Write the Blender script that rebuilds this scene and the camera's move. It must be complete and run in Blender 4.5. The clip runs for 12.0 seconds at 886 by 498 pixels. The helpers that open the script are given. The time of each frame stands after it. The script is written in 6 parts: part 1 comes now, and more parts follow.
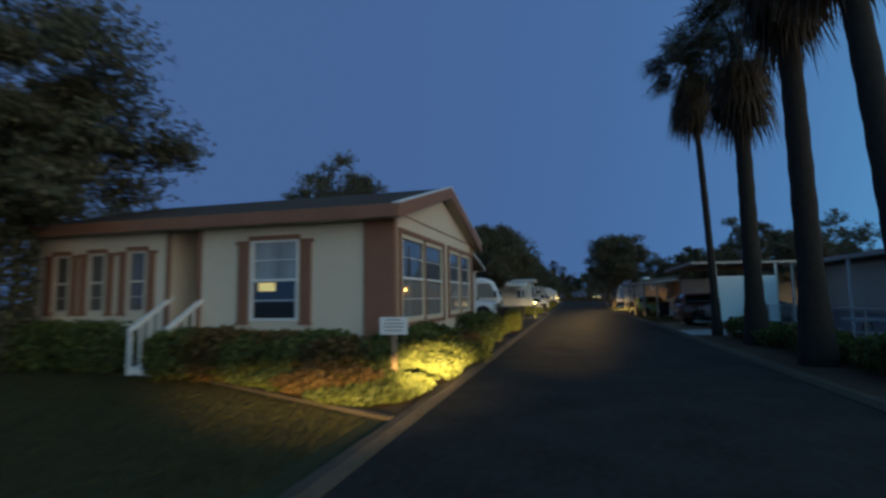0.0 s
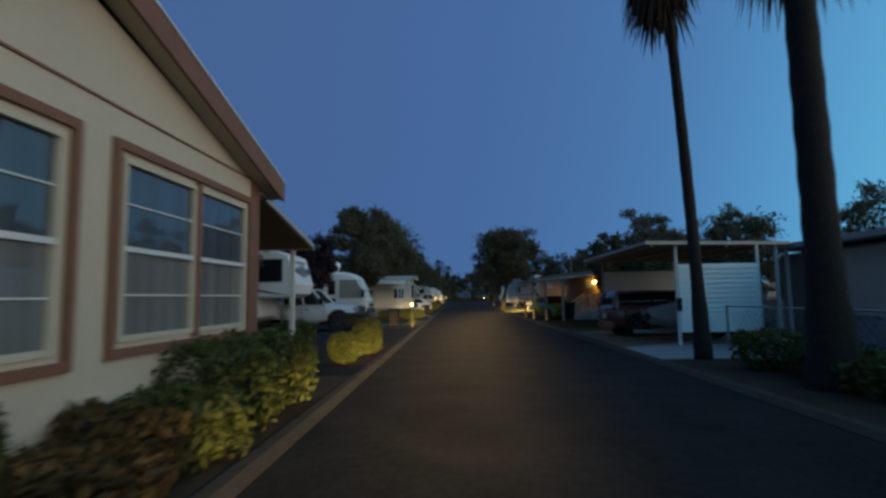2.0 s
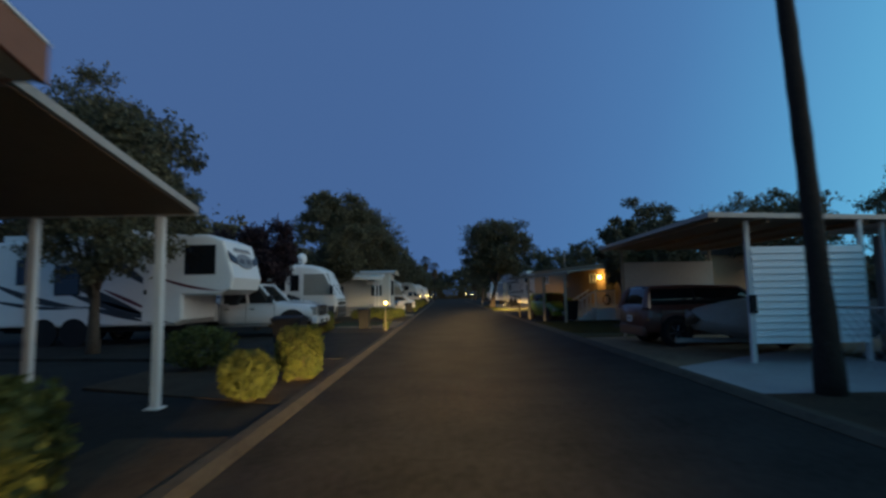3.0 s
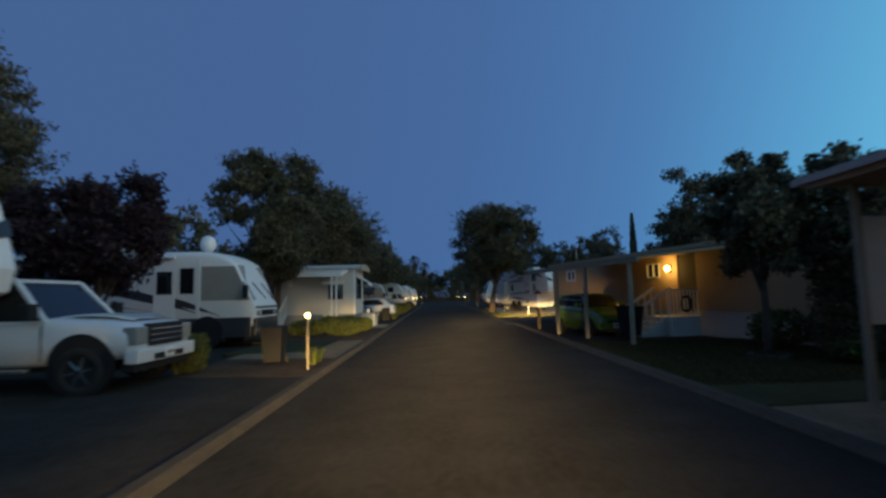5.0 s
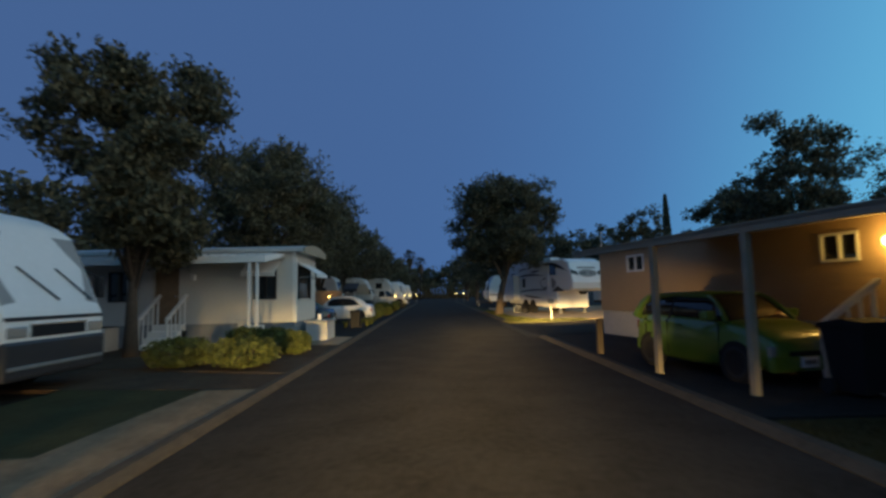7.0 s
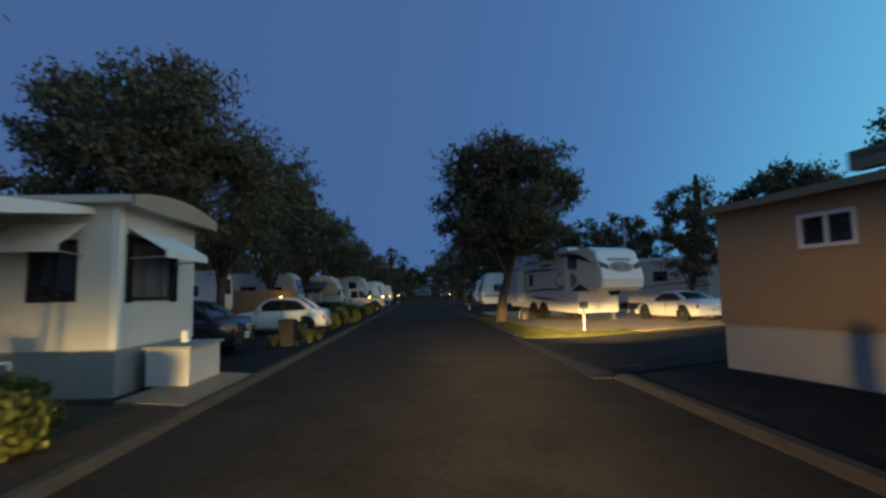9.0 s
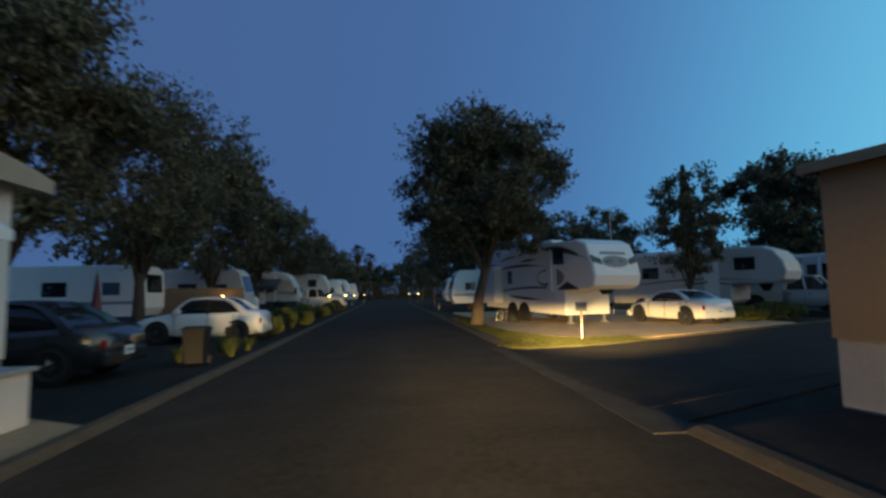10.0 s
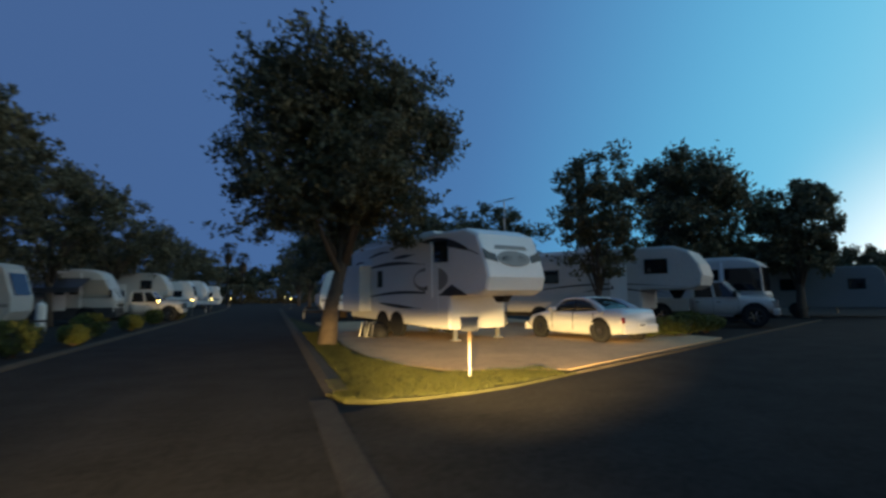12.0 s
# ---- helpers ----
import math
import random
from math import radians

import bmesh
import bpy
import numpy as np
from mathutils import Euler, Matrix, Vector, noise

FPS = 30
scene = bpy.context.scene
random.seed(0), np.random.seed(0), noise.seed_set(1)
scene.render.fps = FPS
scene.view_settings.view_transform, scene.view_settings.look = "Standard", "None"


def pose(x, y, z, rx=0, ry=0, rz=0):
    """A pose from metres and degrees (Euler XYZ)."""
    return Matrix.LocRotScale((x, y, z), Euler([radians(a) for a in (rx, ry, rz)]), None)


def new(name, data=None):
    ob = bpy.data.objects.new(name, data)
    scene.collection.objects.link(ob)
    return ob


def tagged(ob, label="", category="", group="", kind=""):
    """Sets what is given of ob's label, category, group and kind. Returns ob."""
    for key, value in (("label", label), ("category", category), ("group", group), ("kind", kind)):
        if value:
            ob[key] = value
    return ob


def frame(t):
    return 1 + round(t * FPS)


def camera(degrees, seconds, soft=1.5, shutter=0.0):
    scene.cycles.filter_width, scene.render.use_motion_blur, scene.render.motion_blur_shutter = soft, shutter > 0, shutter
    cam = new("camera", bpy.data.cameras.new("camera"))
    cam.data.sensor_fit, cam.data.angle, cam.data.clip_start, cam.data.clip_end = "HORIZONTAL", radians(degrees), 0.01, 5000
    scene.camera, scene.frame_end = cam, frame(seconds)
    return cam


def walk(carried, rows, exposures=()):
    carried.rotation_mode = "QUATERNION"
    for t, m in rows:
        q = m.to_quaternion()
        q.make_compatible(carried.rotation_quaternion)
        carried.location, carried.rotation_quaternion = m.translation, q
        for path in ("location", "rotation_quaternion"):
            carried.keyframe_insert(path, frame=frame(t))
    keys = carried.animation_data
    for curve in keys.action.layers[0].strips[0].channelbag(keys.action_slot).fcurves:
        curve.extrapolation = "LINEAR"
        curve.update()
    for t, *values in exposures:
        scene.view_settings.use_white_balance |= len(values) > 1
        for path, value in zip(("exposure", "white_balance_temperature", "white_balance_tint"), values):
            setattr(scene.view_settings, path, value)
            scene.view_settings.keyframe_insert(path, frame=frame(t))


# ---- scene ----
cam = camera(81.8, 12.0, soft=2.7, shutter=0.6)
ROWS = [
    (0.0, -0.001, -0.002, 1.527, 14.09, 5.48, -0.76),
    (0.5, -0.115, 2.419, 1.525, 9.51, 5.76, -1.16),
    (1.0, -0.203, 4.838, 1.486, 5.94, 5.61, -0.95),
    (1.5, -0.234, 7.122, 1.499, 3.23, 5.26, -1.02),
    (2.0, -0.244, 9.290, 1.481, 1.40, 5.38, -0.96),
    (2.5, -0.152, 11.465, 1.456, 0.43, 5.12, -1.03),
    (3.0, -0.058, 13.675, 1.455, 0.03, 5.08, -0.93),
    (5.0, 0.261, 23.610, 1.487, -0.93, 5.25, -1.40),
    (5.5, 0.375, 26.133, 1.498, -0.99, 5.05, -1.03),
    (6.0, 0.484, 28.541, 1.506, -0.97, 5.12, -1.18),
    (6.5, 0.580, 30.716, 1.530, -1.04, 5.01, -1.21),
    (8.5, 0.842, 39.419, 1.489, -1.96, 4.81, -1.32),
    (9.0, 0.869, 41.387, 1.461, -2.86, 5.03, -1.12),
    (9.5, 0.891, 43.194, 1.465, -4.36, 4.96, -1.35),
    (10.0, 1.136, 44.996, 1.456, -6.36, 4.83, -1.03),
    (10.5, 1.592, 46.696, 1.464, -8.98, 4.85, -1.10),
    (11.0, 2.117, 48.102, 1.463, -11.65, 4.95, -0.74),
    (11.5, 2.661, 49.311, 1.461, -14.62, 4.92, -0.39),
    (12.0, 3.309, 50.602, 1.483, -18.48, 5.17, -0.60),
]
walk(cam, [(t, pose(x, y, z, 90 + pitch, 0, yaw) @ pose(0, 0, 0, 0, 0, roll)) for t, x, y, z, yaw, pitch, roll in ROWS])

# ---- world, sun and exposure ----
world = bpy.data.worlds.new("dusk")
scene.world = world
world.use_nodes = True
wn, wl = world.node_tree.nodes, world.node_tree.links
# dusk sky: deep blue away from the afterglow, paler and warmer towards it, palest low down
geo = wn.new("ShaderNodeTexCoord")
dot = wn.new("ShaderNodeVectorMath")
dot.operation = "DOT_PRODUCT"
GLOW_AZIMUTH = radians(112.0)
dot.inputs[1].default_value = (math.sin(GLOW_AZIMUTH), math.cos(GLOW_AZIMUTH), -0.28)
wl.new(geo.outputs["Generated"], dot.inputs[0])
half = wn.new("ShaderNodeMapRange")
half.inputs[1].default_value, half.inputs[2].default_value = -1.0, 1.0
wl.new(dot.outputs["Value"], half.inputs[0])
ramp = wn.new("ShaderNodeValToRGB")
cr = ramp.color_ramp
cr.interpolation = "B_SPLINE"
cr.elements[0].position, cr.elements[0].color = 0.0, (0.058, 0.120, 0.28, 1)
cr.elements[1].position, cr.elements[1].color = 1.0, (4.6, 3.0, 1.9, 1)
for at, col in ((0.30, (0.059, 0.132, 0.315)), (0.47, (0.068, 0.180, 0.41)), (0.585, (0.092, 0.315, 0.58)), (0.695, (0.135, 0.50, 0.76)), (0.795, (0.24, 0.64, 0.86)), (0.94, (2.1, 1.5, 1.05)), (0.865, (0.80, 0.90, 0.84))):
    e = cr.elements.new(at)
    e.color = (*col, 1)
wl.new(half.outputs[0], ramp.inputs[0])
# the pale band low over the horizon on the side of the afterglow
sep = wn.new("ShaderNodeSeparateXYZ")
wl.new(geo.outputs["Generated"], sep.inputs[0])
low = wn.new("ShaderNodeMapRange")
low.interpolation_type = "SMOOTHSTEP"
low.inputs[1].default_value, low.inputs[2].default_value, low.inputs[3].default_value, low.inputs[4].default_value = 0.0, 0.30, 1.0, 0.0
wl.new(sep.outputs["Z"], low.inputs[0])
near = wn.new("ShaderNodeMapRange")
near.interpolation_type = "SMOOTHSTEP"
near.inputs[1].default_value, near.inputs[2].default_value = 0.42, 0.82
wl.new(dot.outputs["Value"], near.inputs[0])
both = wn.new("ShaderNodeMath")
both.operation = "MULTIPLY"
wl.new(low.outputs[0], both.inputs[0])
wl.new(near.outputs[0], both.inputs[1])
band = wn.new("ShaderNodeMix")
band.data_type = "RGBA"
band.inputs[7].default_value = (2.2, 2.0, 1.75, 1)
wl.new(both.outputs[0], band.inputs[0])
wl.new(ramp.outputs[0], band.inputs[6])
# the sky dims towards the zenith
dim = wn.new("ShaderNodeMapRange")
dim.interpolation_type = "SMOOTHSTEP"
dim.inputs[1].default_value, dim.inputs[2].default_value, dim.inputs[3].default_value, dim.inputs[4].default_value = 0.45, 0.95, 1.0, 0.9
wl.new(sep.outputs["Z"], dim.inputs[0])
dimmed = wn.new("ShaderNodeVectorMath")
dimmed.operation = "SCALE"
wl.new(band.outputs[2], dimmed.inputs[0])
wl.new(dim.outputs[0], dimmed.inputs["Scale"])
wl.new(dimmed.outputs[0], wn["Background"].inputs["Color"])
wn["Background"].inputs["Strength"].default_value = 1.0
scene.view_settings.exposure = 0.0


# flat, wide fixed spots in place of the camera car's moving low beams
# the third is an added side fill on the tan home's street wall
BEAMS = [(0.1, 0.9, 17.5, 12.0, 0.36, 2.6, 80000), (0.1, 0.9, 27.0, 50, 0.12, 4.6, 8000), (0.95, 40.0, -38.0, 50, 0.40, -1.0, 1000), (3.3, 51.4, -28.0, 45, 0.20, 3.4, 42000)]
# more fixed spots every three metres along the car's way
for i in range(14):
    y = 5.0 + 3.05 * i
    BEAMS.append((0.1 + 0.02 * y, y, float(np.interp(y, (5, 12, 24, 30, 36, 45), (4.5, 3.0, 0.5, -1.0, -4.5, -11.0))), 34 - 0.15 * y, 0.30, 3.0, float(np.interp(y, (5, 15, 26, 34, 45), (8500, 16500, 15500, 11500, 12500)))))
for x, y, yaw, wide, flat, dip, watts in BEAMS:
    beam = bpy.data.lights.new("beam_stand_in", "SPOT")
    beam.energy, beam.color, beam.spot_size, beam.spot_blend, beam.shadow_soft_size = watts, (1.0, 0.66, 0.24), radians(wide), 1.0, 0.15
    ob = new("beam_stand_in", beam)
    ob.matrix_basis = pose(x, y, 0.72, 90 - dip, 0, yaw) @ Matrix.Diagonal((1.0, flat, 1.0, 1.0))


# ---- materials ----
def mat(name, col, rough=0.7, metal=0.0, vary=0.12, scale=6.0, bump=0.0, bump_scale=60.0, tint=None, spec=0.5, rnd=0.0, coat=0.0):
    """A painted or natural surface: two scales of colour variation and a fine relief."""
    m = bpy.data.materials.new(name)
    m.use_nodes = True
    n, l = m.node_tree.nodes, m.node_tree.links
    b = n["Principled BSDF"]
    b.inputs["Roughness"].default_value = rough
    b.inputs["Metallic"].default_value = metal
    b.inputs["Specular IOR Level"].default_value = spec
    b.inputs["Coat Weight"].default_value = coat
    tc = n.new("ShaderNodeTexCoord")
    n1 = n.new("ShaderNodeTexNoise")
    n1.inputs["Scale"].default_value = scale
    n1.inputs["Detail"].default_value = 6
    n2 = n.new("ShaderNodeTexNoise")
    n2.inputs["Scale"].default_value = scale * 9
    n2.inputs["Detail"].default_value = 4
    l.new(tc.outputs["Object"], n1.inputs["Vector"])
    l.new(tc.outputs["Object"], n2.inputs["Vector"])
    add = n.new("ShaderNodeMath")
    add.operation = "ADD"
    l.new(n1.outputs["Fac"], add.inputs[0])
    l.new(n2.outputs["Fac"], add.inputs[1])
    ramp = n.new("ShaderNodeMapRange")
    ramp.inputs[1].default_value, ramp.inputs[2].default_value = 0.6, 1.4
    l.new(add.outputs[0], ramp.inputs[0])
    mix = n.new("ShaderNodeMix")
    mix.data_type = "RGBA"
    dark = tuple(c * (1 - vary) for c in col) if tint is None else tint
    light = tuple(min(1, c * (1 + vary)) for c in col)
    mix.inputs[6].default_value = (*dark, 1)
    mix.inputs[7].default_value = (*light, 1)
    l.new(ramp.outputs[0], mix.inputs[0])
    out = mix.outputs[2]
    if rnd:
        oi = n.new("ShaderNodeObjectInfo")
        mr = n.new("ShaderNodeMapRange")
        mr.inputs[3].default_value, mr.inputs[4].default_value = 1 - rnd, 1 + rnd
        l.new(oi.outputs["Random"], mr.inputs[0])
        hsv = n.new("ShaderNodeHueSaturation")
        l.new(mr.outputs[0], hsv.inputs["Value"])
        l.new(out, hsv.inputs["Color"])
        out = hsv.outputs[0]
    l.new(out, b.inputs["Base Color"])
    if bump:
        n3 = n.new("ShaderNodeTexNoise")
        n3.inputs["Scale"].default_value = bump_scale
        n3.inputs["Detail"].default_value = 5
        l.new(tc.outputs["Object"], n3.inputs["Vector"])
        bp = n.new("ShaderNodeBump")
        bp.inputs["Strength"].default_value = bump
        bp.inputs["Distance"].default_value = 0.02
        l.new(n3.outputs["Fac"], bp.inputs["Height"])
        l.new(bp.outputs[0], b.inputs["Normal"])
    return m


def leaf_mat(name, col, spread=0.45):
    """Leaves: each clump island has its own shade, with a little light through it."""
    m = bpy.data.materials.new(name)
    m.use_nodes = True
    n, l = m.node_tree.nodes, m.node_tree.links
    b = n["Principled BSDF"]
    b.inputs["Roughness"].default_value = 0.65
    b.inputs["Specular IOR Level"].default_value = 0.25
    g = n.new("ShaderNodeNewGeometry")
    ramp = n.new("ShaderNodeValToRGB")
    ramp.color_ramp.elements[0].color = (*(c * (1 - spread) for c in col), 1)
    ramp.color_ramp.elements[1].color = (col[0] * (1 + spread * 1.6), col[1] * (1 + spread), col[2] * (1 + spread * 0.5), 1)
    l.new(g.outputs["Random Per Island"], ramp.inputs[0])
    l.new(ramp.outputs[0], b.inputs["Base Color"])
    tr = n.new("ShaderNodeBsdfTranslucent")
    l.new(ramp.outputs[0], tr.inputs["Color"])
    mx = n.new("ShaderNodeMixShader")
    mx.inputs[0].default_value = 0.25
    l.new(b.outputs[0], mx.inputs[1])
    l.new(tr.outputs[0], mx.inputs[2])
    l.new(mx.outputs[0], n["Material Output"].inputs["Surface"])
    return m


def glow_mat(name, col, strength):
    m = bpy.data.materials.new(name)
    m.use_nodes = True
    b = m.node_tree.nodes["Principled BSDF"]
    b.inputs["Base Color"].default_value = (*col, 1)
    b.inputs["Emission Color"].default_value = (*col, 1)
    b.inputs["Emission Strength"].default_value = strength
    return m


def glass_mat(name, col=(0.02, 0.025, 0.03), rough=0.03, spec=0.9):
    """Dark window glass that mirrors the sky."""
    m = bpy.data.materials.new(name)
    m.use_nodes = True
    n, l = m.node_tree.nodes, m.node_tree.links
    b = n["Principled BSDF"]
    b.inputs["Base Color"].default_value = (*col, 1)
    b.inputs["Roughness"].default_value = rough
    b.inputs["IOR"].default_value = 1.55
    b.inputs["Specular IOR Level"].default_value = spec
    return m


def drape_glass(name, col, folds=26.0):
    """Window glass with a pleated curtain close behind it, under one clear gloss."""
    m = mat(name, col, 0.6, vary=0.1, scale=3, coat=1.0)
    n, l = m.node_tree.nodes, m.node_tree.links
    b = n["Principled BSDF"]
    b.inputs["Coat Roughness"].default_value = 0.02
    b.inputs["Coat IOR"].default_value = 1.6
    src = b.inputs["Base Color"].links[0].from_socket
    tc = n.new("ShaderNodeTexCoord")
    mp = n.new("ShaderNodeMapping")
    mp.inputs["Scale"].default_value = (folds * 0.25, folds * 0.25, 0.15)
    l.new(tc.outputs["Object"], mp.inputs["Vector"])
    nz = n.new("ShaderNodeTexNoise")
    nz.inputs["Scale"].default_value = 1.6
    nz.inputs["Detail"].default_value = 2
    l.new(mp.outputs[0], nz.inputs["Vector"])
    mr = n.new("ShaderNodeMapRange")
    mr.inputs[1].default_value, mr.inputs[2].default_value, mr.inputs[3].default_value, mr.inputs[4].default_value = 0.3, 0.7, 0.55, 1.25
    l.new(nz.outputs["Fac"], mr.inputs[0])
    hs = n.new("ShaderNodeHueSaturation")
    l.new(mr.outputs[0], hs.inputs["Value"])
    l.new(src, hs.inputs["Color"])
    l.new(hs.outputs[0], b.inputs["Base Color"])
    return m


ASPHALT = mat("asphalt", (0.030, 0.027, 0.024), 1.0, vary=0.5, scale=1.1, spec=0.12, bump=0.5, bump_scale=90)
GRAVEL = mat("gravel_lot", (0.030, 0.027, 0.024), 1.0, vary=0.35, scale=1.3, spec=0.1, bump=0.7, bump_scale=45)
DIRT = mat("soil", (0.066, 0.046, 0.030), 1.0, spec=0.1, vary=0.35, scale=1.5, bump=0.7, bump_scale=35)
CONCRETE = mat("concrete", (0.25, 0.175, 0.10), 0.85, vary=0.2, scale=1.2, bump=0.25, bump_scale=50)
CONCRETE_PALE = mat("pale_concrete", (0.30, 0.295, 0.285), 0.85, vary=0.12, scale=1.2, bump=0.2, bump_scale=50)
SAND = mat("tan_gravel", (0.20, 0.145, 0.09), 1.0, vary=0.35, scale=1.6, bump=0.6, bump_scale=40, spec=0.1)
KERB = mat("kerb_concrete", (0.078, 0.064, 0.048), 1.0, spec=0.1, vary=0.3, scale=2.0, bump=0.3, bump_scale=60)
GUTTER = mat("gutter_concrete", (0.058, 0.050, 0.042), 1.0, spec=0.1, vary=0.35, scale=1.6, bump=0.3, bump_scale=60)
LAWN = mat("lawn_soil", (0.045, 0.044, 0.020), 1.0, spec=0.1, vary=0.3, scale=1.1, bump=0.6, bump_scale=40)
CREAM = mat("cream_siding", (0.62, 0.53, 0.40), 0.75, vary=0.05, scale=1.5, bump=0.15, bump_scale=120)
BROWN = mat("brown_trim", (0.235, 0.105, 0.06), 0.7, vary=0.12, scale=3, bump=0.15)
WHITE = mat("white_paint", (0.72, 0.71, 0.68), 0.55, vary=0.05, scale=2.5, bump=0.05)
WHITE_SIDING = mat("white_siding", (0.58, 0.56, 0.51), 0.7, vary=0.06, scale=1.5)
GREY = mat("grey_siding", (0.45, 0.445, 0.44), 0.75, vary=0.1, scale=2)
TAN = mat("tan_siding", (0.40, 0.27, 0.15), 0.75, vary=0.08, scale=1.5, bump=0.1)
TAN_PALE = mat("pale_tan_siding", (0.52, 0.46, 0.37), 0.75, vary=0.08, scale=1.5, bump=0.1)
SKIRT = mat("pale_skirting", (0.55, 0.50, 0.43), 0.8, vary=0.1, scale=1.8)
GREY_SKIRT = mat("grey_skirting", (0.25, 0.255, 0.26), 0.85, vary=0.12, scale=2.5, bump=0.2)
ROOF = mat("roof_shingle", (0.085, 0.062, 0.05), 1.0, vary=0.25, scale=4, bump=0.4, spec=0.1)
METAL_ROOF = mat("pale_metal_roof", (0.5, 0.48, 0.45), 0.5, metal=0.2, vary=0.1, scale=2)
WOOD = mat("weathered_wood", (0.22, 0.15, 0.09), 0.85, vary=0.25, scale=5, bump=0.3)
BARK = mat("bark", (0.075, 0.055, 0.04), 0.95, vary=0.4, scale=8, bump=0.8, bump_scale=25)
PALM_BARK = mat("palm_bark", (0.024, 0.018, 0.013), 0.95, vary=0.4, scale=7, bump=0.9, bump_scale=18)
LEAF = leaf_mat("leaves", (0.095, 0.098, 0.062))
LEAF_DARK = leaf_mat("plum_leaves", (0.034, 0.022, 0.030))
HEDGE = leaf_mat("hedge_leaves", (0.075, 0.10, 0.03))
HEDGE_RED = leaf_mat("reddish_hedge_leaves", (0.105, 0.072, 0.028))
FROND = leaf_mat("palm_fronds", (0.05, 0.05, 0.028))
THATCH = leaf_mat("dry_fronds", (0.085, 0.062, 0.04))
BLADE = leaf_mat("grass_blades", (0.050, 0.050, 0.018))
BLADE_GREEN = leaf_mat("green_grass_blades", (0.056, 0.066, 0.017))
GLASS = glass_mat("window_glass")
DRAPE_UP = drape_glass("sheer_curtain_glass", (0.060, 0.062, 0.075))
DRAPE_LOW = drape_glass("curtain_glass", (0.20, 0.19, 0.175))
BLIND = drape_glass("blind_glass", (0.24, 0.25, 0.24), 8.0)
DIM_GLASS = drape_glass("dim_curtain_glass", (0.10, 0.085, 0.07))
CAR_GLASS = glass_mat("car_glass", (0.012, 0.013, 0.015), spec=0.45)
CURTAIN = mat("drawn_curtain", (0.33, 0.31, 0.28), 0.85, vary=0.1, scale=3)
DARK = mat("dark_plastic", (0.016, 0.016, 0.018), 0.75, vary=0.2, scale=4, spec=0.2)
RUBBER = mat("rubber", (0.015, 0.015, 0.015), 0.85, vary=0.2, scale=9)
CHROME = mat("chrome", (0.65, 0.65, 0.65), 0.2, metal=1.0, vary=0.05)
STEEL = mat("galvanised_steel", (0.35, 0.35, 0.34), 0.45, metal=0.7, vary=0.15)
CAR_WHITE = mat("white_car_paint", (0.62, 0.62, 0.62), 0.28, vary=0.03, scale=1.5, coat=0.6)
CAR_GREEN = mat("lime_car_paint", (0.082, 0.15, 0.02), 0.3, vary=0.04, scale=1.5, coat=0.6)
CAR_DARK = mat("black_car_paint", (0.02, 0.021, 0.025), 0.25, vary=0.05, scale=1.5, coat=0.6)
CAR_RED = mat("dull_red_car_paint", (0.14, 0.05, 0.035), 0.35, vary=0.08, scale=1.5, coat=0.4)
RV_WHITE = mat("rv_gelcoat", (0.72, 0.71, 0.69), 0.35, vary=0.05, scale=1.2)
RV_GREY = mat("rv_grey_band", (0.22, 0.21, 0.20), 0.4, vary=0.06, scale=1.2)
RV_BLACK = mat("rv_dark_band", (0.03, 0.03, 0.035), 0.4, vary=0.1, scale=2)
RV_RED = mat("rv_maroon_stripe", (0.12, 0.02, 0.025), 0.4, vary=0.1, scale=2)
CANVAS = mat("boat_cover_canvas", (0.34, 0.31, 0.27), 0.9, vary=0.15, scale=3, bump=0.3, bump_scale=14)
UNDERSIDE = mat("brown_metal_underside", (0.30, 0.20, 0.125), 0.8, vary=0.12, scale=2)
FASCIA = mat("dull_metal_fascia", (0.40, 0.37, 0.33), 0.6, vary=0.12, scale=2)
BULB = glow_mat("warm_bulb", (1.0, 0.66, 0.16), 22.0)
PAD_TAN = mat("tan_concrete", (0.40, 0.27, 0.145), 0.9, vary=0.28, scale=0.9, bump=0.25, bump_scale=45)
POST_TAN = mat("dull_tan_post", (0.30, 0.25, 0.18), 0.8, vary=0.15, scale=4)
# white gelcoat with the dimness of shaded trailers put into its colour
RV_DIM = mat("dimmed_gelcoat", (0.46, 0.44, 0.41), 0.5, vary=0.12, scale=1.0)
OLD_WOOD = mat("dark_old_wood", (0.055, 0.042, 0.030), 0.95, vary=0.3, scale=5, bump=0.4)
HEADLAMP = glass_mat("lamp_lens", (0.25, 0.25, 0.24), 0.1)
TAIL_RED = glass_mat("tail_lens", (0.25, 0.01, 0.01), 0.15)


# ---- mesh helpers ----
def part(name, bm, material, parent=None, label="", smooth=False):
    me = bpy.data.meshes.new(name)
    if smooth:
        for f in bm.faces:
            f.smooth = True
    bm.to_mesh(me)
    bm.free()
    me.materials.append(material)
    ob = new(name, me)
    if parent:
        ob.parent = parent
    if label:
        ob["label"] = label
    return ob


def thing(name, m, label, category, group="", kind=""):
    """An empty at a thing's base, tagged; its parts are built round it."""
    ob = new(name)
    ob.empty_display_size = 0.2
    ob.matrix_basis = m
    return tagged(ob, label, category, group, kind)


def box(x0, y0, z0, x1, y1, z1, bevel=0.0, bm=None):
    own = bm or bmesh.new()
    g = bmesh.ops.create_cube(own, size=1.0)
    bmesh.ops.scale(own, vec=(x1 - x0, y1 - y0, z1 - z0), verts=g["verts"])
    bmesh.ops.translate(own, vec=((x0 + x1) / 2, (y0 + y1) / 2, (z0 + z1) / 2), verts=g["verts"])
    if bevel:
        es = {e for v in g["verts"] for e in v.link_edges}
